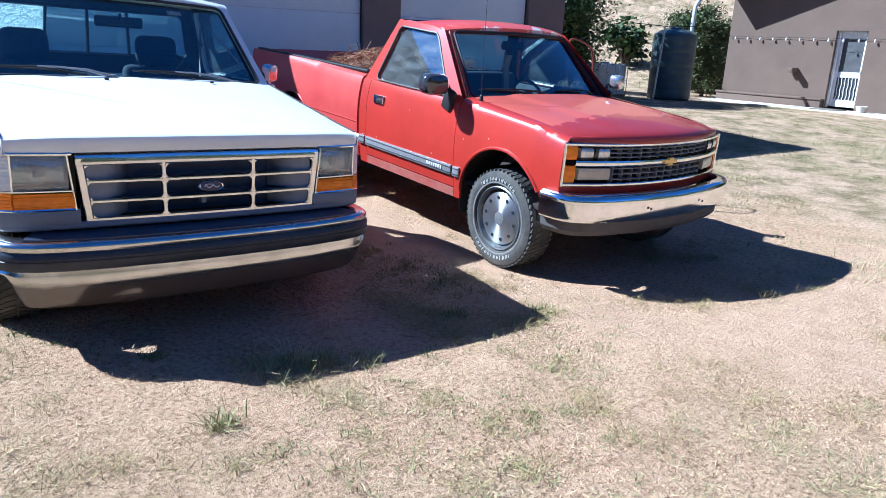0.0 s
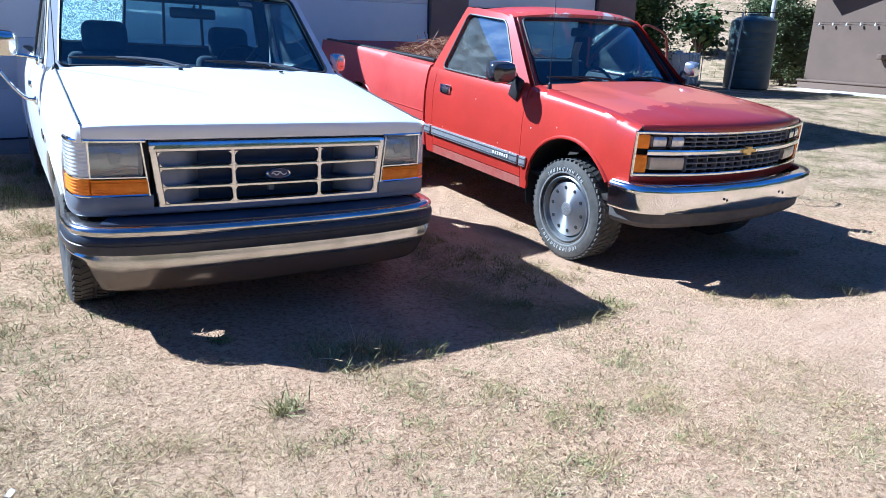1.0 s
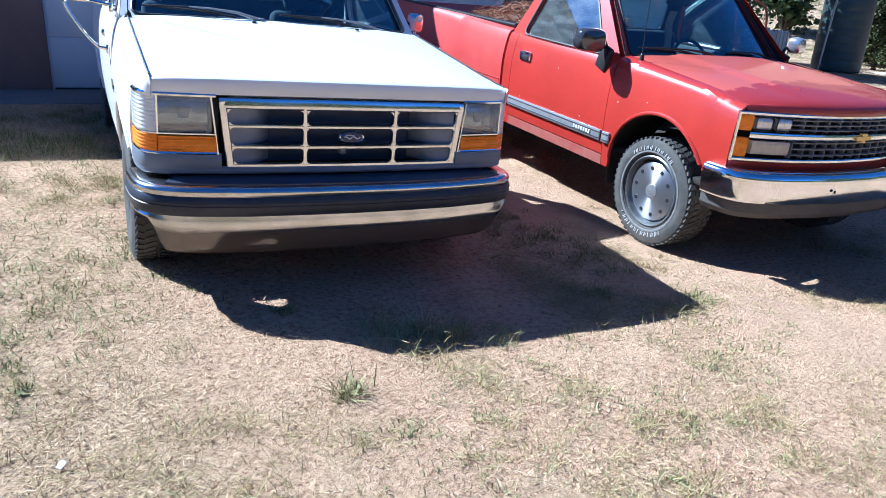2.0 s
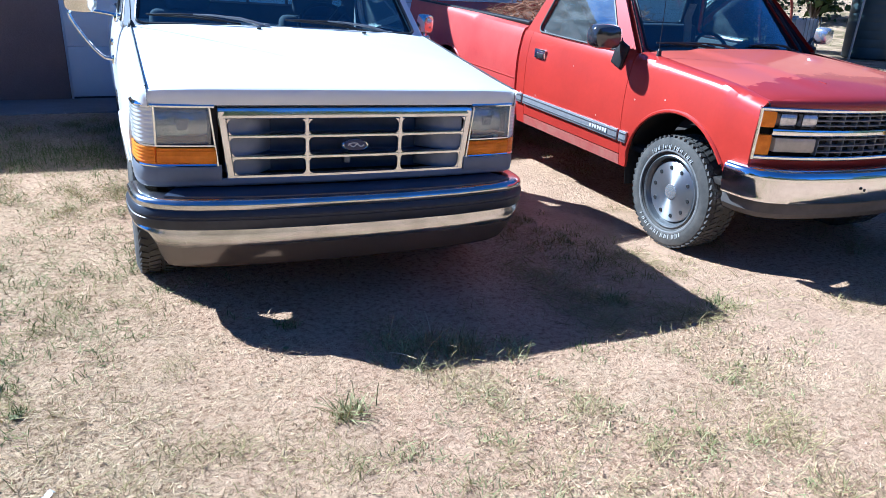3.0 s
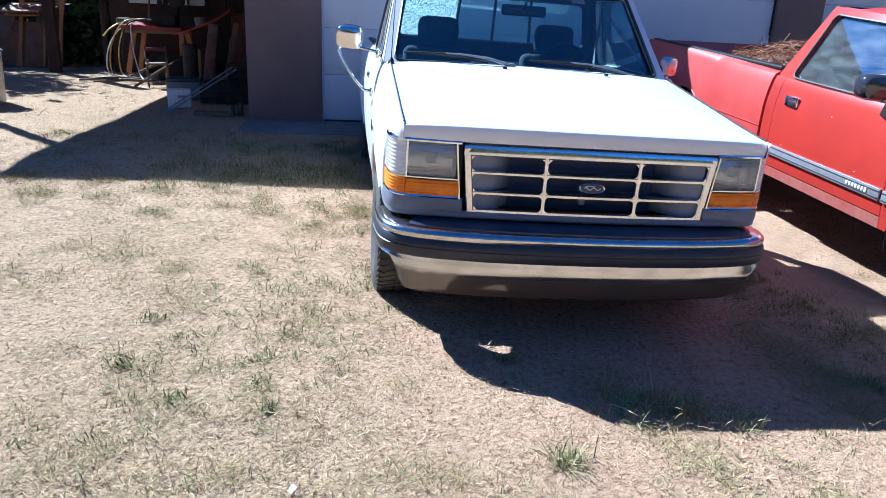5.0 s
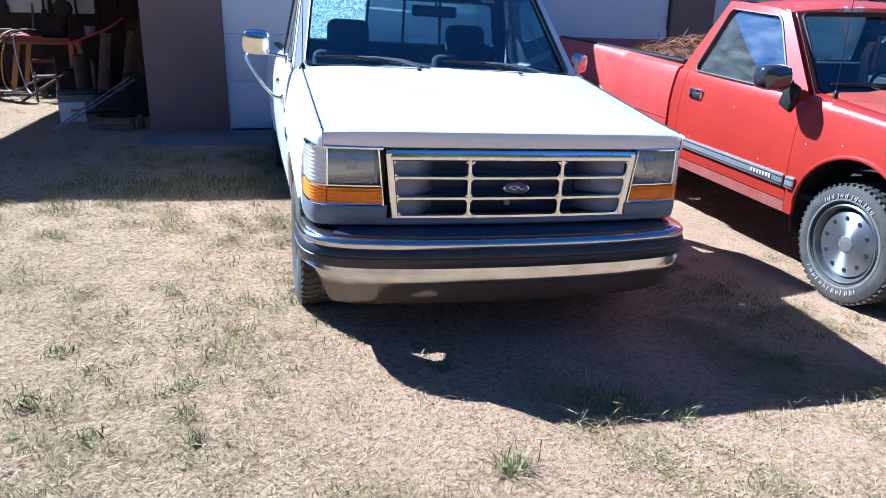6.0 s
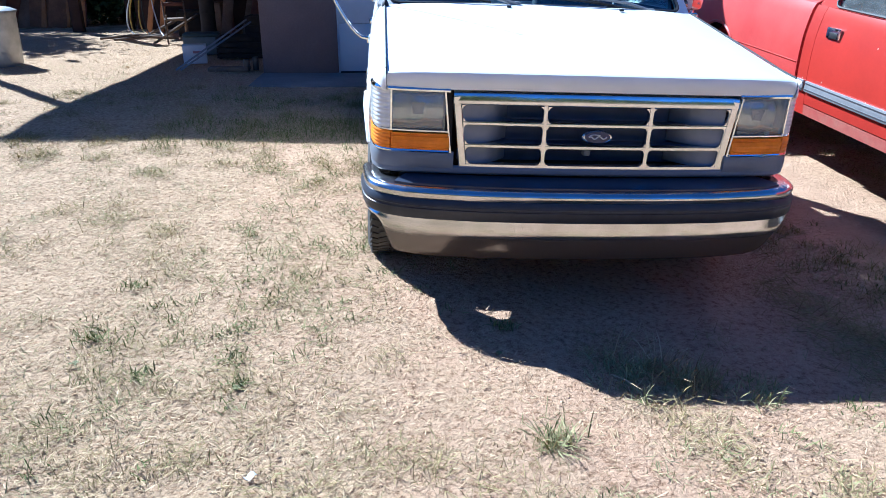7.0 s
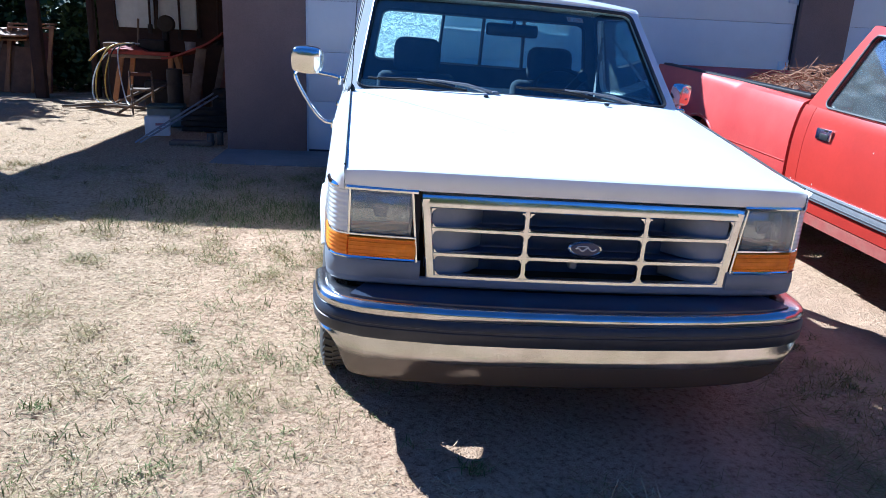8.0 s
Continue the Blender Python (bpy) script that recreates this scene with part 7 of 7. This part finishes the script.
for k in range(26):
    d0 = rng.uniform(28, 75)
    a = rng.uniform(0.30, 0.95)
    x, y = -1 + d0 * math.cos(a), -3.6 + d0 * math.sin(a)
    make_tree("shrub", x, y, rng.uniform(0.6, 1.5), rng.uniform(0.9, 2.4), 0.1, LEAF_DRY if k % 2 else LEAF, 900, 0.22, "low scrub on the dry slope", 100 + k, "shrub")
# unseen trees behind the camera, added for chrome reflections and to block sky
for k in range(34):
    a = math.pi + 0.05 + (math.pi - 0.1) * (k + rng.uniform(-0.6, 0.6)) / 33
    d0 = rng.uniform(19, 48)
    big = rng.uniform(0.7, 1.6)
    make_tree("tree", d0 * math.cos(a), d0 * math.sin(a), big * rng.uniform(2.6, 3.8), big * rng.uniform(5.0, 7.5), 0.4, LEAF_DRY if k % 3 else LEAF, 1500, 0.5, "green tree out of view, for reflections and to block some sky", 200 + k)


# ---- dry grass ----
def field(x, y, f, seed):
    """Smooth made-up noise for arrays, about -1 to 1."""
    r = np.random.RandomState(seed)
    out = np.zeros_like(x)
    for k in range(9):
        a = r.uniform(0, 2 * np.pi)
        s = f * r.uniform(0.5, 1.8)
        out += np.sin((x * np.cos(a) + y * np.sin(a)) * s + r.uniform(0, 6.28)) * r.uniform(0.5, 1.0)
    return out / 4.0


def ground_z_many(x, y):
    def st(v):
        v = np.clip(v, 0, 1)
        return v * v * (3 - 2 * v)
    z = 0.15 * st(y / 6.0) + 0.06 * st(-y / 2.5)
    bx = (x - 14) * 0.80 + (y - 9) * 0.60
    z = z - 0.11 * st((x - 17.4) / 1.6) + np.where(bx > 9, 24 * st((bx - 9) / 60) * st((y - 4 + 0.2 * x) / 10), 0.0)
    return z - 0.03 * np.clip(x, -2.5, 2.3) * (1 - st((y - 3) / 3)) * (1 - st((-y - 0.5) / 2.5))


def straw_material(name, stops, rough=0.75):
    m = bpy.data.materials.new(name)
    m.use_nodes = True
    n, l = m.node_tree.nodes, m.node_tree.links
    p = n["Principled BSDF"]
    p.inputs["Roughness"].default_value = rough
    p.inputs["Specular IOR Level"].default_value = 0.1
    g = n.new("ShaderNodeNewGeometry")
    r = n.new("ShaderNodeValToRGB")
    while len(r.color_ramp.elements) < len(stops):
        r.color_ramp.elements.new(0.5)
    for e, (pos, c) in zip(r.color_ramp.elements, stops):
        e.position, e.color = pos, (*c, 1)
    l.new(g.outputs["Random Per Island"], r.inputs["Fac"])
    l.new(r.outputs["Color"], p.inputs["Base Color"])
    return m


STRAW = straw_material("dry_straw", [(0.0, (0.235, 0.154, 0.071)), (0.14, (0.428, 0.305, 0.158)), (0.5, (0.582, 0.427, 0.240)), (0.88, (0.695, 0.527, 0.317)), (1.0, (0.327, 0.269, 0.126))])
CHAFF = straw_material("straw_chaff", [(0.0, (0.183, 0.117, 0.060)), (0.18, (0.376, 0.255, 0.139)), (0.5, (0.516, 0.367, 0.211)), (0.88, (0.606, 0.447, 0.275)), (1.0, (0.257, 0.207, 0.099))])
MAT_STRAW = straw_material("matted_straw", [(0.0, (0.147, 0.114, 0.043)), (0.3, (0.311, 0.244, 0.100)), (0.7, (0.465, 0.366, 0.173)), (1.0, (0.279, 0.240, 0.085))])
GRASS_DRY = straw_material("half_dry_grass", [(0.0, (0.198, 0.196, 0.072)), (0.4, (0.318, 0.293, 0.130)), (0.75, (0.477, 0.416, 0.209)), (1.0, (0.175, 0.196, 0.065))])
FAR_GRASS = straw_material("far_yard_grass", [(0.0, (0.19, 0.20, 0.08)), (0.4, (0.34, 0.31, 0.15)), (0.75, (0.54, 0.46, 0.26)), (1.0, (0.18, 0.20, 0.07))])
GRASS_GREEN = straw_material("green_weed", [(0.0, (0.10, 0.115, 0.032)), (0.5, (0.165, 0.185, 0.058)), (0.85, (0.30, 0.285, 0.110)), (1.0, (0.42, 0.38, 0.190))])


def blades(name, x, y, length, width, lean, mat, label, seed, category="grass", curl=0.25, lift=0.0):
    """One mesh of bent blades: lean 0 lies flat, 1 stands up."""
    r = np.random.RandomState(seed)
    n = len(x)
    z = ground_z_many(x, y) + lift
    a = r.uniform(0, 2 * np.pi, n)
    el = np.clip(lean, -0.2, 1.5)
    d = np.stack([np.cos(a) * np.cos(el), np.sin(a) * np.cos(el), np.sin(el)], 1)
    side = np.stack([-np.sin(a), np.cos(a), r.uniform(-0.6, 0.6, n)], 1)
    side /= np.linalg.norm(side, axis=1)[:, None]
    p0 = np.stack([x, y, z + r.uniform(-0.004, 0.012, n)], 1)
    L, W = length[:, None], width[:, None]
    bend = side * (r.uniform(-1, 1, n) * curl)[:, None] * L
    p1 = p0 + d * L * 0.5 + bend * 0.5
    p2 = p0 + d * L + bend - np.stack([0 * x, 0 * x, np.maximum(0, el) * length * 0.25 * curl * 4], 1) * 0.5
    v = np.stack([p0 - side * W, p0 + side * W, p1 + side * W * 0.9, p1 - side * W * 0.9, p2], 1).reshape(-1, 3)
    me = bpy.data.meshes.new(name)
    me.vertices.add(n * 5)
    me.vertices.foreach_set("co", v.astype(np.float32).ravel())
    base = (np.arange(n) * 5)[:, None]
    loops = (base + np.array([[0, 1, 2, 3, 3, 2, 4]])).ravel()
    me.loops.add(n * 7)
    me.loops.foreach_set("vertex_index", loops.astype(np.int32))
    me.polygons.add(n * 2)
    starts = ((np.arange(n) * 7)[:, None] + np.array([[0, 4]])).ravel()
    me.polygons.foreach_set("loop_start", starts.astype(np.int32))
    me.update(calc_edges=True)
    me.materials.append(mat)
    return tagged(new(name, me), label, category, kind="stuff")


def scatter(n, x0, x1, y0, y1, keep, seed):
    r = np.random.RandomState(seed)
    x, y = r.uniform(x0, x1, n), r.uniform(y0, y1, n)
    k = r.uniform(0, 1, n) < keep(x, y)
    return x[k], y[k]


def sandy(x, y):
    """1 on the bare sandy tracks, 0 in the grass."""
    t1 = np.exp(-((x - 2.05 - 0.10 * np.clip(-y, 0, 3) ** 1.5) / 0.42) ** 2) * (y > -2.6)
    t2 = np.exp(-(((y + 1.75 - 0.10 * (x - 2.5)) / 0.45) ** 2)) * (x > 1.9)
    t3 = np.exp(-(((x - 0.6) / 0.9) ** 2 + ((y + 0.35) / 0.45) ** 2)) * 0.85
    t4 = np.exp(-(((x - 0.75) / 0.9) ** 2 + ((y + 1.55) / 0.55) ** 2)) * 0.6
    t5 = 0.92 * (np.abs(x - 0.15) < 1.05 + 0.1 * np.sin(9 * y)) * (y > -0.42 + 0.1 * np.sin(7 * x)) * (y < 5.0)
    return np.clip(t1 + t2 + t3 + t4 + t5, 0, 1)


def litter(x, y):
    k = 0.34 + 0.30 * np.clip(0.3 - x, -0.8, 0.8) + 0.45 * field(x, y, 2.2, 3) + 0.45 * field(x, y, 9.0, 4) + 0.60 * field(x, y, 24.0, 5)
    k = np.clip(k, 0.06, 1.0) * (1 - 0.88 * sandy(x, y))
    return k * ((y < 5.0) | (x < -2.6))


near = lambda x, y: np.clip(1.25 - np.hypot(x + 0.4, y + 1.6) / 5.5, 0.2, 1)
x, y = scatter(170000, -3.6, 4.2, -3.2, 2.2, lambda x, y: litter(x, y) * near(x, y), 31)
r = np.random.RandomState(32)
blades("straw_litter", x, y, 0.013 + 0.046 * r.uniform(0, 1, len(x)) ** 1.8, r.uniform(0.0007, 0.0017, len(x)) * (1 + 0.22 * np.clip(y + 1.5, 0, 4)), r.normal(0.20, 0.22, len(x)), STRAW, "flattened pale straw littering the sandy yard", 33, "straw", 0.38)
x, y = scatter(130000, -3.6, 4.2, -3.2, 2.2, lambda x, y: np.clip(litter(x, y) + 0.12 * (1 - sandy(x, y)), 0, 1) * near(x, y), 35)
blades("straw_chaff", x, y, r.uniform(0.008, 0.026, len(x)), r.uniform(0.0008, 0.0019, len(x)), r.normal(0.24, 0.28, len(x)), CHAFF, "fine broken chaff and plant crumbs on the sand", 36, "straw", 0.3)
def crumbs(name, x, y, size, mat, label, seed):
    """One mesh of small three-sided clods lying on the soil."""
    r = np.random.RandomState(seed)
    n = len(x)
    c = np.stack([x, y, ground_z_many(x, y) + size * 0.25], 1)
    a = r.uniform(0, 2 * np.pi, n)
    pts = [c + np.stack([np.cos(a + k * 2.1) * size * r.uniform(0.7, 1.4, n), np.sin(a + k * 2.1) * size * r.uniform(0.7, 1.4, n), size * r.uniform(-0.7, -0.2, n)], 1) for k in range(3)]
    pts.append(c + np.stack([r.normal(0, 0.35, n) * size, r.normal(0, 0.35, n) * size, size * r.uniform(0.5, 1.0, n)], 1))
    v = np.stack(pts, 1).reshape(-1, 3)
    me = bpy.data.meshes.new(name)
    me.vertices.add(n * 4)
    me.vertices.foreach_set("co", v.astype(np.float32).ravel())
    loops = ((np.arange(n) * 4)[:, None] + np.array([[0, 1, 3, 1, 2, 3, 2, 0, 3]])).ravel()
    me.loops.add(n * 9)
    me.loops.foreach_set("vertex_index", loops.astype(np.int32))
    me.polygons.add(n * 3)
    me.polygons.foreach_set("loop_start", (np.arange(n * 3) * 3).astype(np.int32))
    me.update(calc_edges=True)
    me.materials.append(mat)
    return tagged(new(name, me), label, "soil", kind="stuff")


CRUMB = straw_material("sandy_crumb", [(0.0, (0.386, 0.248, 0.143)), (0.3, (0.522, 0.347, 0.206)), (0.8, (0.638, 0.432, 0.268)), (1.0, (0.561, 0.404, 0.254))], 0.95)
x, y = scatter(230000, -3.6, 4.2, -3.2, 2.2, lambda x, y: np.clip(0.75 - 0.35 * litter(x, y) - 0.68 * sandy(x, y), 0.05, 1) * np.clip(0.75 + 0.5 * x, 0.15, 1) * near(x, y), 37)
crumbs("soil_crumbs", x, y, 0.0018 + 0.0055 * r.uniform(0, 1, len(x)) ** 2.2, CRUMB, "crumbly pinkish sand clods over the yard", 38)
x, y = scatter(420000, -9.0, 12.0, -3.2, 10.0, lambda x, y: litter(x, y) * np.where((x > -3.6) & (x < 4.2) & (y < 2.2), 0.0, 1.0) * np.clip(1.3 - np.hypot(x, y) / 13, 0.08, 1) * ((x < -2.6) | (x > 8.6) | (y < 5.0)), 41)
blades("straw_litter", x, y, r.uniform(0.02, 0.065, len(x)), r.uniform(0.0012, 0.0026, len(x)), r.normal(0.35, 0.3, len(x)), STRAW, "pale straw further out on the yard", 43, "straw", 0.3)


def tufts(n, x0, x1, y0, y1, keep, seed, per=26, spread_r=0.05):
    r = np.random.RandomState(seed)
    cx, cy = scatter(n, x0, x1, y0, y1, keep, seed + 1)
    c = r.randint(per // 2, per, len(cx))
    x = np.repeat(cx, c) + r.normal(0, spread_r, c.sum())
    y = np.repeat(cy, c) + r.normal(0, spread_r, c.sum())
    return x, y


x, y = tufts(3000, -5.5, 4.2, -3.0, 5.0, lambda x, y: np.clip(0.30 + 0.8 * field(x, y, 2.6, 18) + 0.3 * field(x, y, 8.0, 19), 0.03, 1) * (1 - 0.9 * sandy(x, y)), 45, 96, 0.055)
blades("straw_mats", x, y, r.uniform(0.02, 0.085, len(x)), r.uniform(0.0006, 0.0013, len(x)) * (1 + 0.25 * np.clip(y + 1, 0, 5)), r.uniform(-0.05, 1.0, len(x)), MAT_STRAW, "dead grass clumps, straw coloured and olive", 46, "straw", 0.25)
x, y = tufts(420, -3.0, 4.0, -2.8, 2.0, lambda x, y: np.clip(0.2 + 0.9 * field(x, y, 2.2, 28), 0.02, 1) * (1 - 0.95 * sandy(x, y)), 47, 80, 0.05)
blades("grass_tufts", x, y, r.uniform(0.02, 0.07, len(x)), r.uniform(0.0007, 0.0014, len(x)), r.uniform(0.0, 0.9, len(x)), GRASS_DRY, "grey-green grass clumps in the dry yard", 48)
x, y = tufts(3600, -7.0, 6.0, -3.0, 7.0, lambda x, y: np.clip(0.30 + 0.15 * (x < 0.2) + 0.8 * field(x, y, 1.6, 8), 0.03, 1) * ((y < 5) | (x < -2.6)) * (1 - 0.9 * sandy(x, y)), 51)
blades("grass_tufts", x, y, r.uniform(0.02, 0.060, len(x)), r.uniform(0.0007, 0.0015, len(x)), r.uniform(0.0, 0.85, len(x)), GRASS_DRY, "short half-dry grass tufts over the yard", 52)
x, y = tufts(620, -2.7, -0.95, 2.4, 4.9, lambda x, y: np.clip(1.0 - np.abs(y - 3.0) * 0.55, 0, 1) * np.clip(0.5 + field(x, y, 4.0, 6), 0, 1), 61, 34, 0.05)
blades("green_grass", x, y, r.uniform(0.03, 0.11, len(x)), r.uniform(0.001, 0.002, len(x)), r.uniform(0.5, 1.4, len(x)), GRASS_GREEN, "greener grass along the garage's shade", 62)
x, y = tufts(430, 0.95, 2.25, -0.85, 1.3, lambda x, y: np.clip(0.55 + 1.1 * field(x, y, 3.0, 26), 0, 1) * np.clip(1.9 - x + 0.9 * np.clip(-y, 0, 1), 0, 1) ** 0.5, 63, 40, 0.07)
blades("grass_tufts", x, y, r.uniform(0.04, 0.12, len(x)), r.uniform(0.0010, 0.0022, len(x)), r.uniform(0.0, 0.55, len(x)), MAT_STRAW, "trampled straw between the two pickups", 64)
x, y = tufts(260, -1.9, -0.95, -0.6, 2.8, lambda x, y: np.clip(0.7 - np.abs(x + 1.25), 0, 1), 66, 30, 0.05)
blades("green_grass", x, y, r.uniform(0.02, 0.08, len(x)), r.uniform(0.001, 0.002, len(x)), r.uniform(0.1, 1.05, len(x)), GRASS_GREEN, "greenish grass beside the white pickup", 67)
x, y = tufts(5200, 19.0, 62.0, 12.0, 48.0, lambda x, y: np.clip(0.5 + 0.7 * field(x, y, 0.5, 12), 0.05, 1) * (np.abs(np.arctan2(y + 3.6, x + 1.15) - 0.60) < 0.24) * (y - 0.45 * x > 1.2), 74, 16, 0.16)
blades("dry_grass_slope", x, y, r.uniform(0.10, 0.34, len(x)), r.uniform(0.004, 0.010, len(x)), r.uniform(0.3, 1.3, len(x)), FAR_GRASS, "dry tan and olive grass clumps on the slope", 75)
x, y = tufts(15000, 4.0, 19.0, -3.0, 12.0, lambda x, y: np.clip(0.20 + 0.75 * field(x, y, 0.8, 9) + 0.9 * field(x, y, 3.1, 10), 0.0, 1) * ((x > 8.6) | (y < 5.0)), 71, 26, 0.13)
blades("grass_tufts", x, y, r.uniform(0.02, 0.075, len(x)), r.uniform(0.0013, 0.0030, len(x)), r.uniform(0.1, 1.2, len(x)), FAR_GRASS, "dry grass across the far yard", 72)


def make_weed(px, py, rad, tall, count, mat, label, seed):
    r = np.random.RandomState(seed)
    x, y = px + r.normal(0, rad * 0.35, count), py + r.normal(0, rad * 0.35, count)
    blades("weed", x, y, r.uniform(0.35, 1.0, count) * tall, r.uniform(0.0012, 0.0027, count), r.uniform(0.15, 1.35, count), mat, label, seed, "weed", 0.4)


for k, (px, py, rad, tall, count, mat, label) in enumerate((
        (-0.364, -1.127, 0.10, 0.13, 150, GRASS_DRY, "spreading half-dry weed tuft on sand"),
        (0.12, -0.64, 0.20, 0.24, 46, STRAW, "tall thin weeds standing in the shadow"),
        (0.22, -0.76, 0.17, 0.12, 190, MAT_STRAW, "straw tuft at the edge of the shadow"),
        (-0.42, -0.30, 0.09, 0.07, 90, GRASS_GREEN, "small green tuft at the shadow edge"),
        (1.25, -0.50, 0.12, 0.08, 130, GRASS_GREEN, "low green weed in the shadow"),
        (1.75, -0.70, 0.14, 0.07, 140, GRASS_GREEN, "low green weeds at the shadow tip"),
        (0.75, -0.95, 0.10, 0.05, 70, GRASS_GREEN, "tiny green tuft at the shadow edge"),
        (-2.06, -0.41, 0.10, 0.08, 110, GRASS_GREEN, "green weed clump in dry straw"),
        (-1.79, -0.70, 0.08, 0.06, 80, GRASS_GREEN, "small green weed in dry straw"),
        (-1.43, -0.76, 0.06, 0.05, 70, GRASS_GREEN, "tiny dark green weed"),
        (-1.66, 0.73, 0.08, 0.06, 70, GRASS_DRY, "grey-green weed in dry straw"),
        (-2.07, 0.08, 0.07, 0.06, 60, GRASS_GREEN, "small green weed beside the grass"))):
    make_weed(px, py, rad, tall, count, mat, label, 300 + k)


def make_rosette(px, py, rad, count, seed):
    """A low weed of broad bent leaves lying round its middle."""
    rng = random.Random(seed)
    bm = fresh()
    for k in range(count):
        a = 2.399 * k + rng.uniform(-0.3, 0.3)
        far, wide, rise = rad * rng.uniform(0.6, 1.0), rad * rng.uniform(0.16, 0.26), rng.uniform(0.15, 0.5)
        d, u = Vector((math.cos(a), math.sin(a), 0)), Vector((-math.sin(a), math.cos(a), 0))
        rows = []
        for f, wd in ((0.05, 0.3), (0.35, 0.9), (0.7, 1.0), (1.0, 0.1)):
            c = d * far * f + Vector((0, 0, far * rise * math.sin(2.2 * f) + 0.006))
            rows.append([c - u * wide * wd, c - Vector((0, 0, 0.15 * wide)), c + u * wide * wd])
        slab(bm, rows, (0, 0, -0.0012))
    ob = tagged(part("weed", bm, ROSETTE), "low grey-green broad-leaved weed in dry straw", "weed", "broad-leaved weeds")
    ob.location = (px, py, ground_z(px, py) + 0.004)


ROSETTE = surf("grey_green_leaf", (0.17, 0.17, 0.055), (0.25, 0.24, 0.10), 40, 0.75)
for k, (px, py, rad, count) in enumerate(((-1.43, -0.79, 0.026, 10), (-2.05, -0.62, 0.022, 8), (-0.47, -0.55, 0.020, 7))):
    make_rosette(px, py, rad, count, 500 + k)
bm = fresh()
slab(bm, [[Vector((-1.295 + 0.030 * u + 0.006 * v, -1.27 + 0.024 * v, ground_z(-1.29, -1.27) + 0.014 + 0.008 * math.sin(5 * u + 3 * v))) for u in np.linspace(-0.5, 0.5, 6)] for v in np.linspace(-0.5, 0.5, 5)], (0, 0, -0.0015))
tagged(part("paper_scrap", bm, CARD_WHITE), "small crumpled white paper scrap on the straw", "paper")


def weed_strip(x0, y0, x1, y1, wide, clumps, tall, mat, label, seed):
    """A ragged strip of low weeds, in clumps along a line."""
    r = np.random.RandomState(seed)
    f = r.uniform(0, 1, clumps)
    cx, cy = x0 + (x1 - x0) * f + r.normal(0, wide, clumps), y0 + (y1 - y0) * f + r.normal(0, wide, clumps)
    x, y = np.repeat(cx, 26) + r.normal(0, 0.028, clumps * 26), np.repeat(cy, 26) + r.normal(0, 0.028, clumps * 26)
    blades("weed", x, y, r.uniform(0.3, 1.0, len(x)) * tall, r.uniform(0.0010, 0.0024, len(x)), r.uniform(0.15, 1.35, len(x)), mat, label, seed, "weed", 0.4)


weed_strip(1.35, 1.05, 1.62, -0.10, 0.15, 34, 0.060, GRASS_GREEN, "low green weeds in the shade between two pickups", 331)
weed_strip(1.30, 0.95, 1.70, -0.15, 0.17, 60, 0.07, MAT_STRAW, "half-dry trampled grass in the shade between two pickups", 332)
weed_strip(-0.3, -1.55, 1.7, -1.15, 0.22, 60, 0.045, GRASS_DRY, "scattered grey-green grass on the open sand", 334)
weed_strip(-0.6, -2.0, 1.2, -1.75, 0.20, 55, 0.040, GRASS_DRY, "scattered grey-green grass on the open sand", 335)
weed_strip(-2.2, -0.9, -0.9, 0.6, 0.35, 60, 0.055, GRASS_GREEN, "thin green grass scattered through dry straw", 336)
weed_strip(-0.05, -0.68, 0.5, -0.86, 0.06, 30, 0.09, GRASS_DRY, "sparse dry grass along the edge of the shadow", 333)
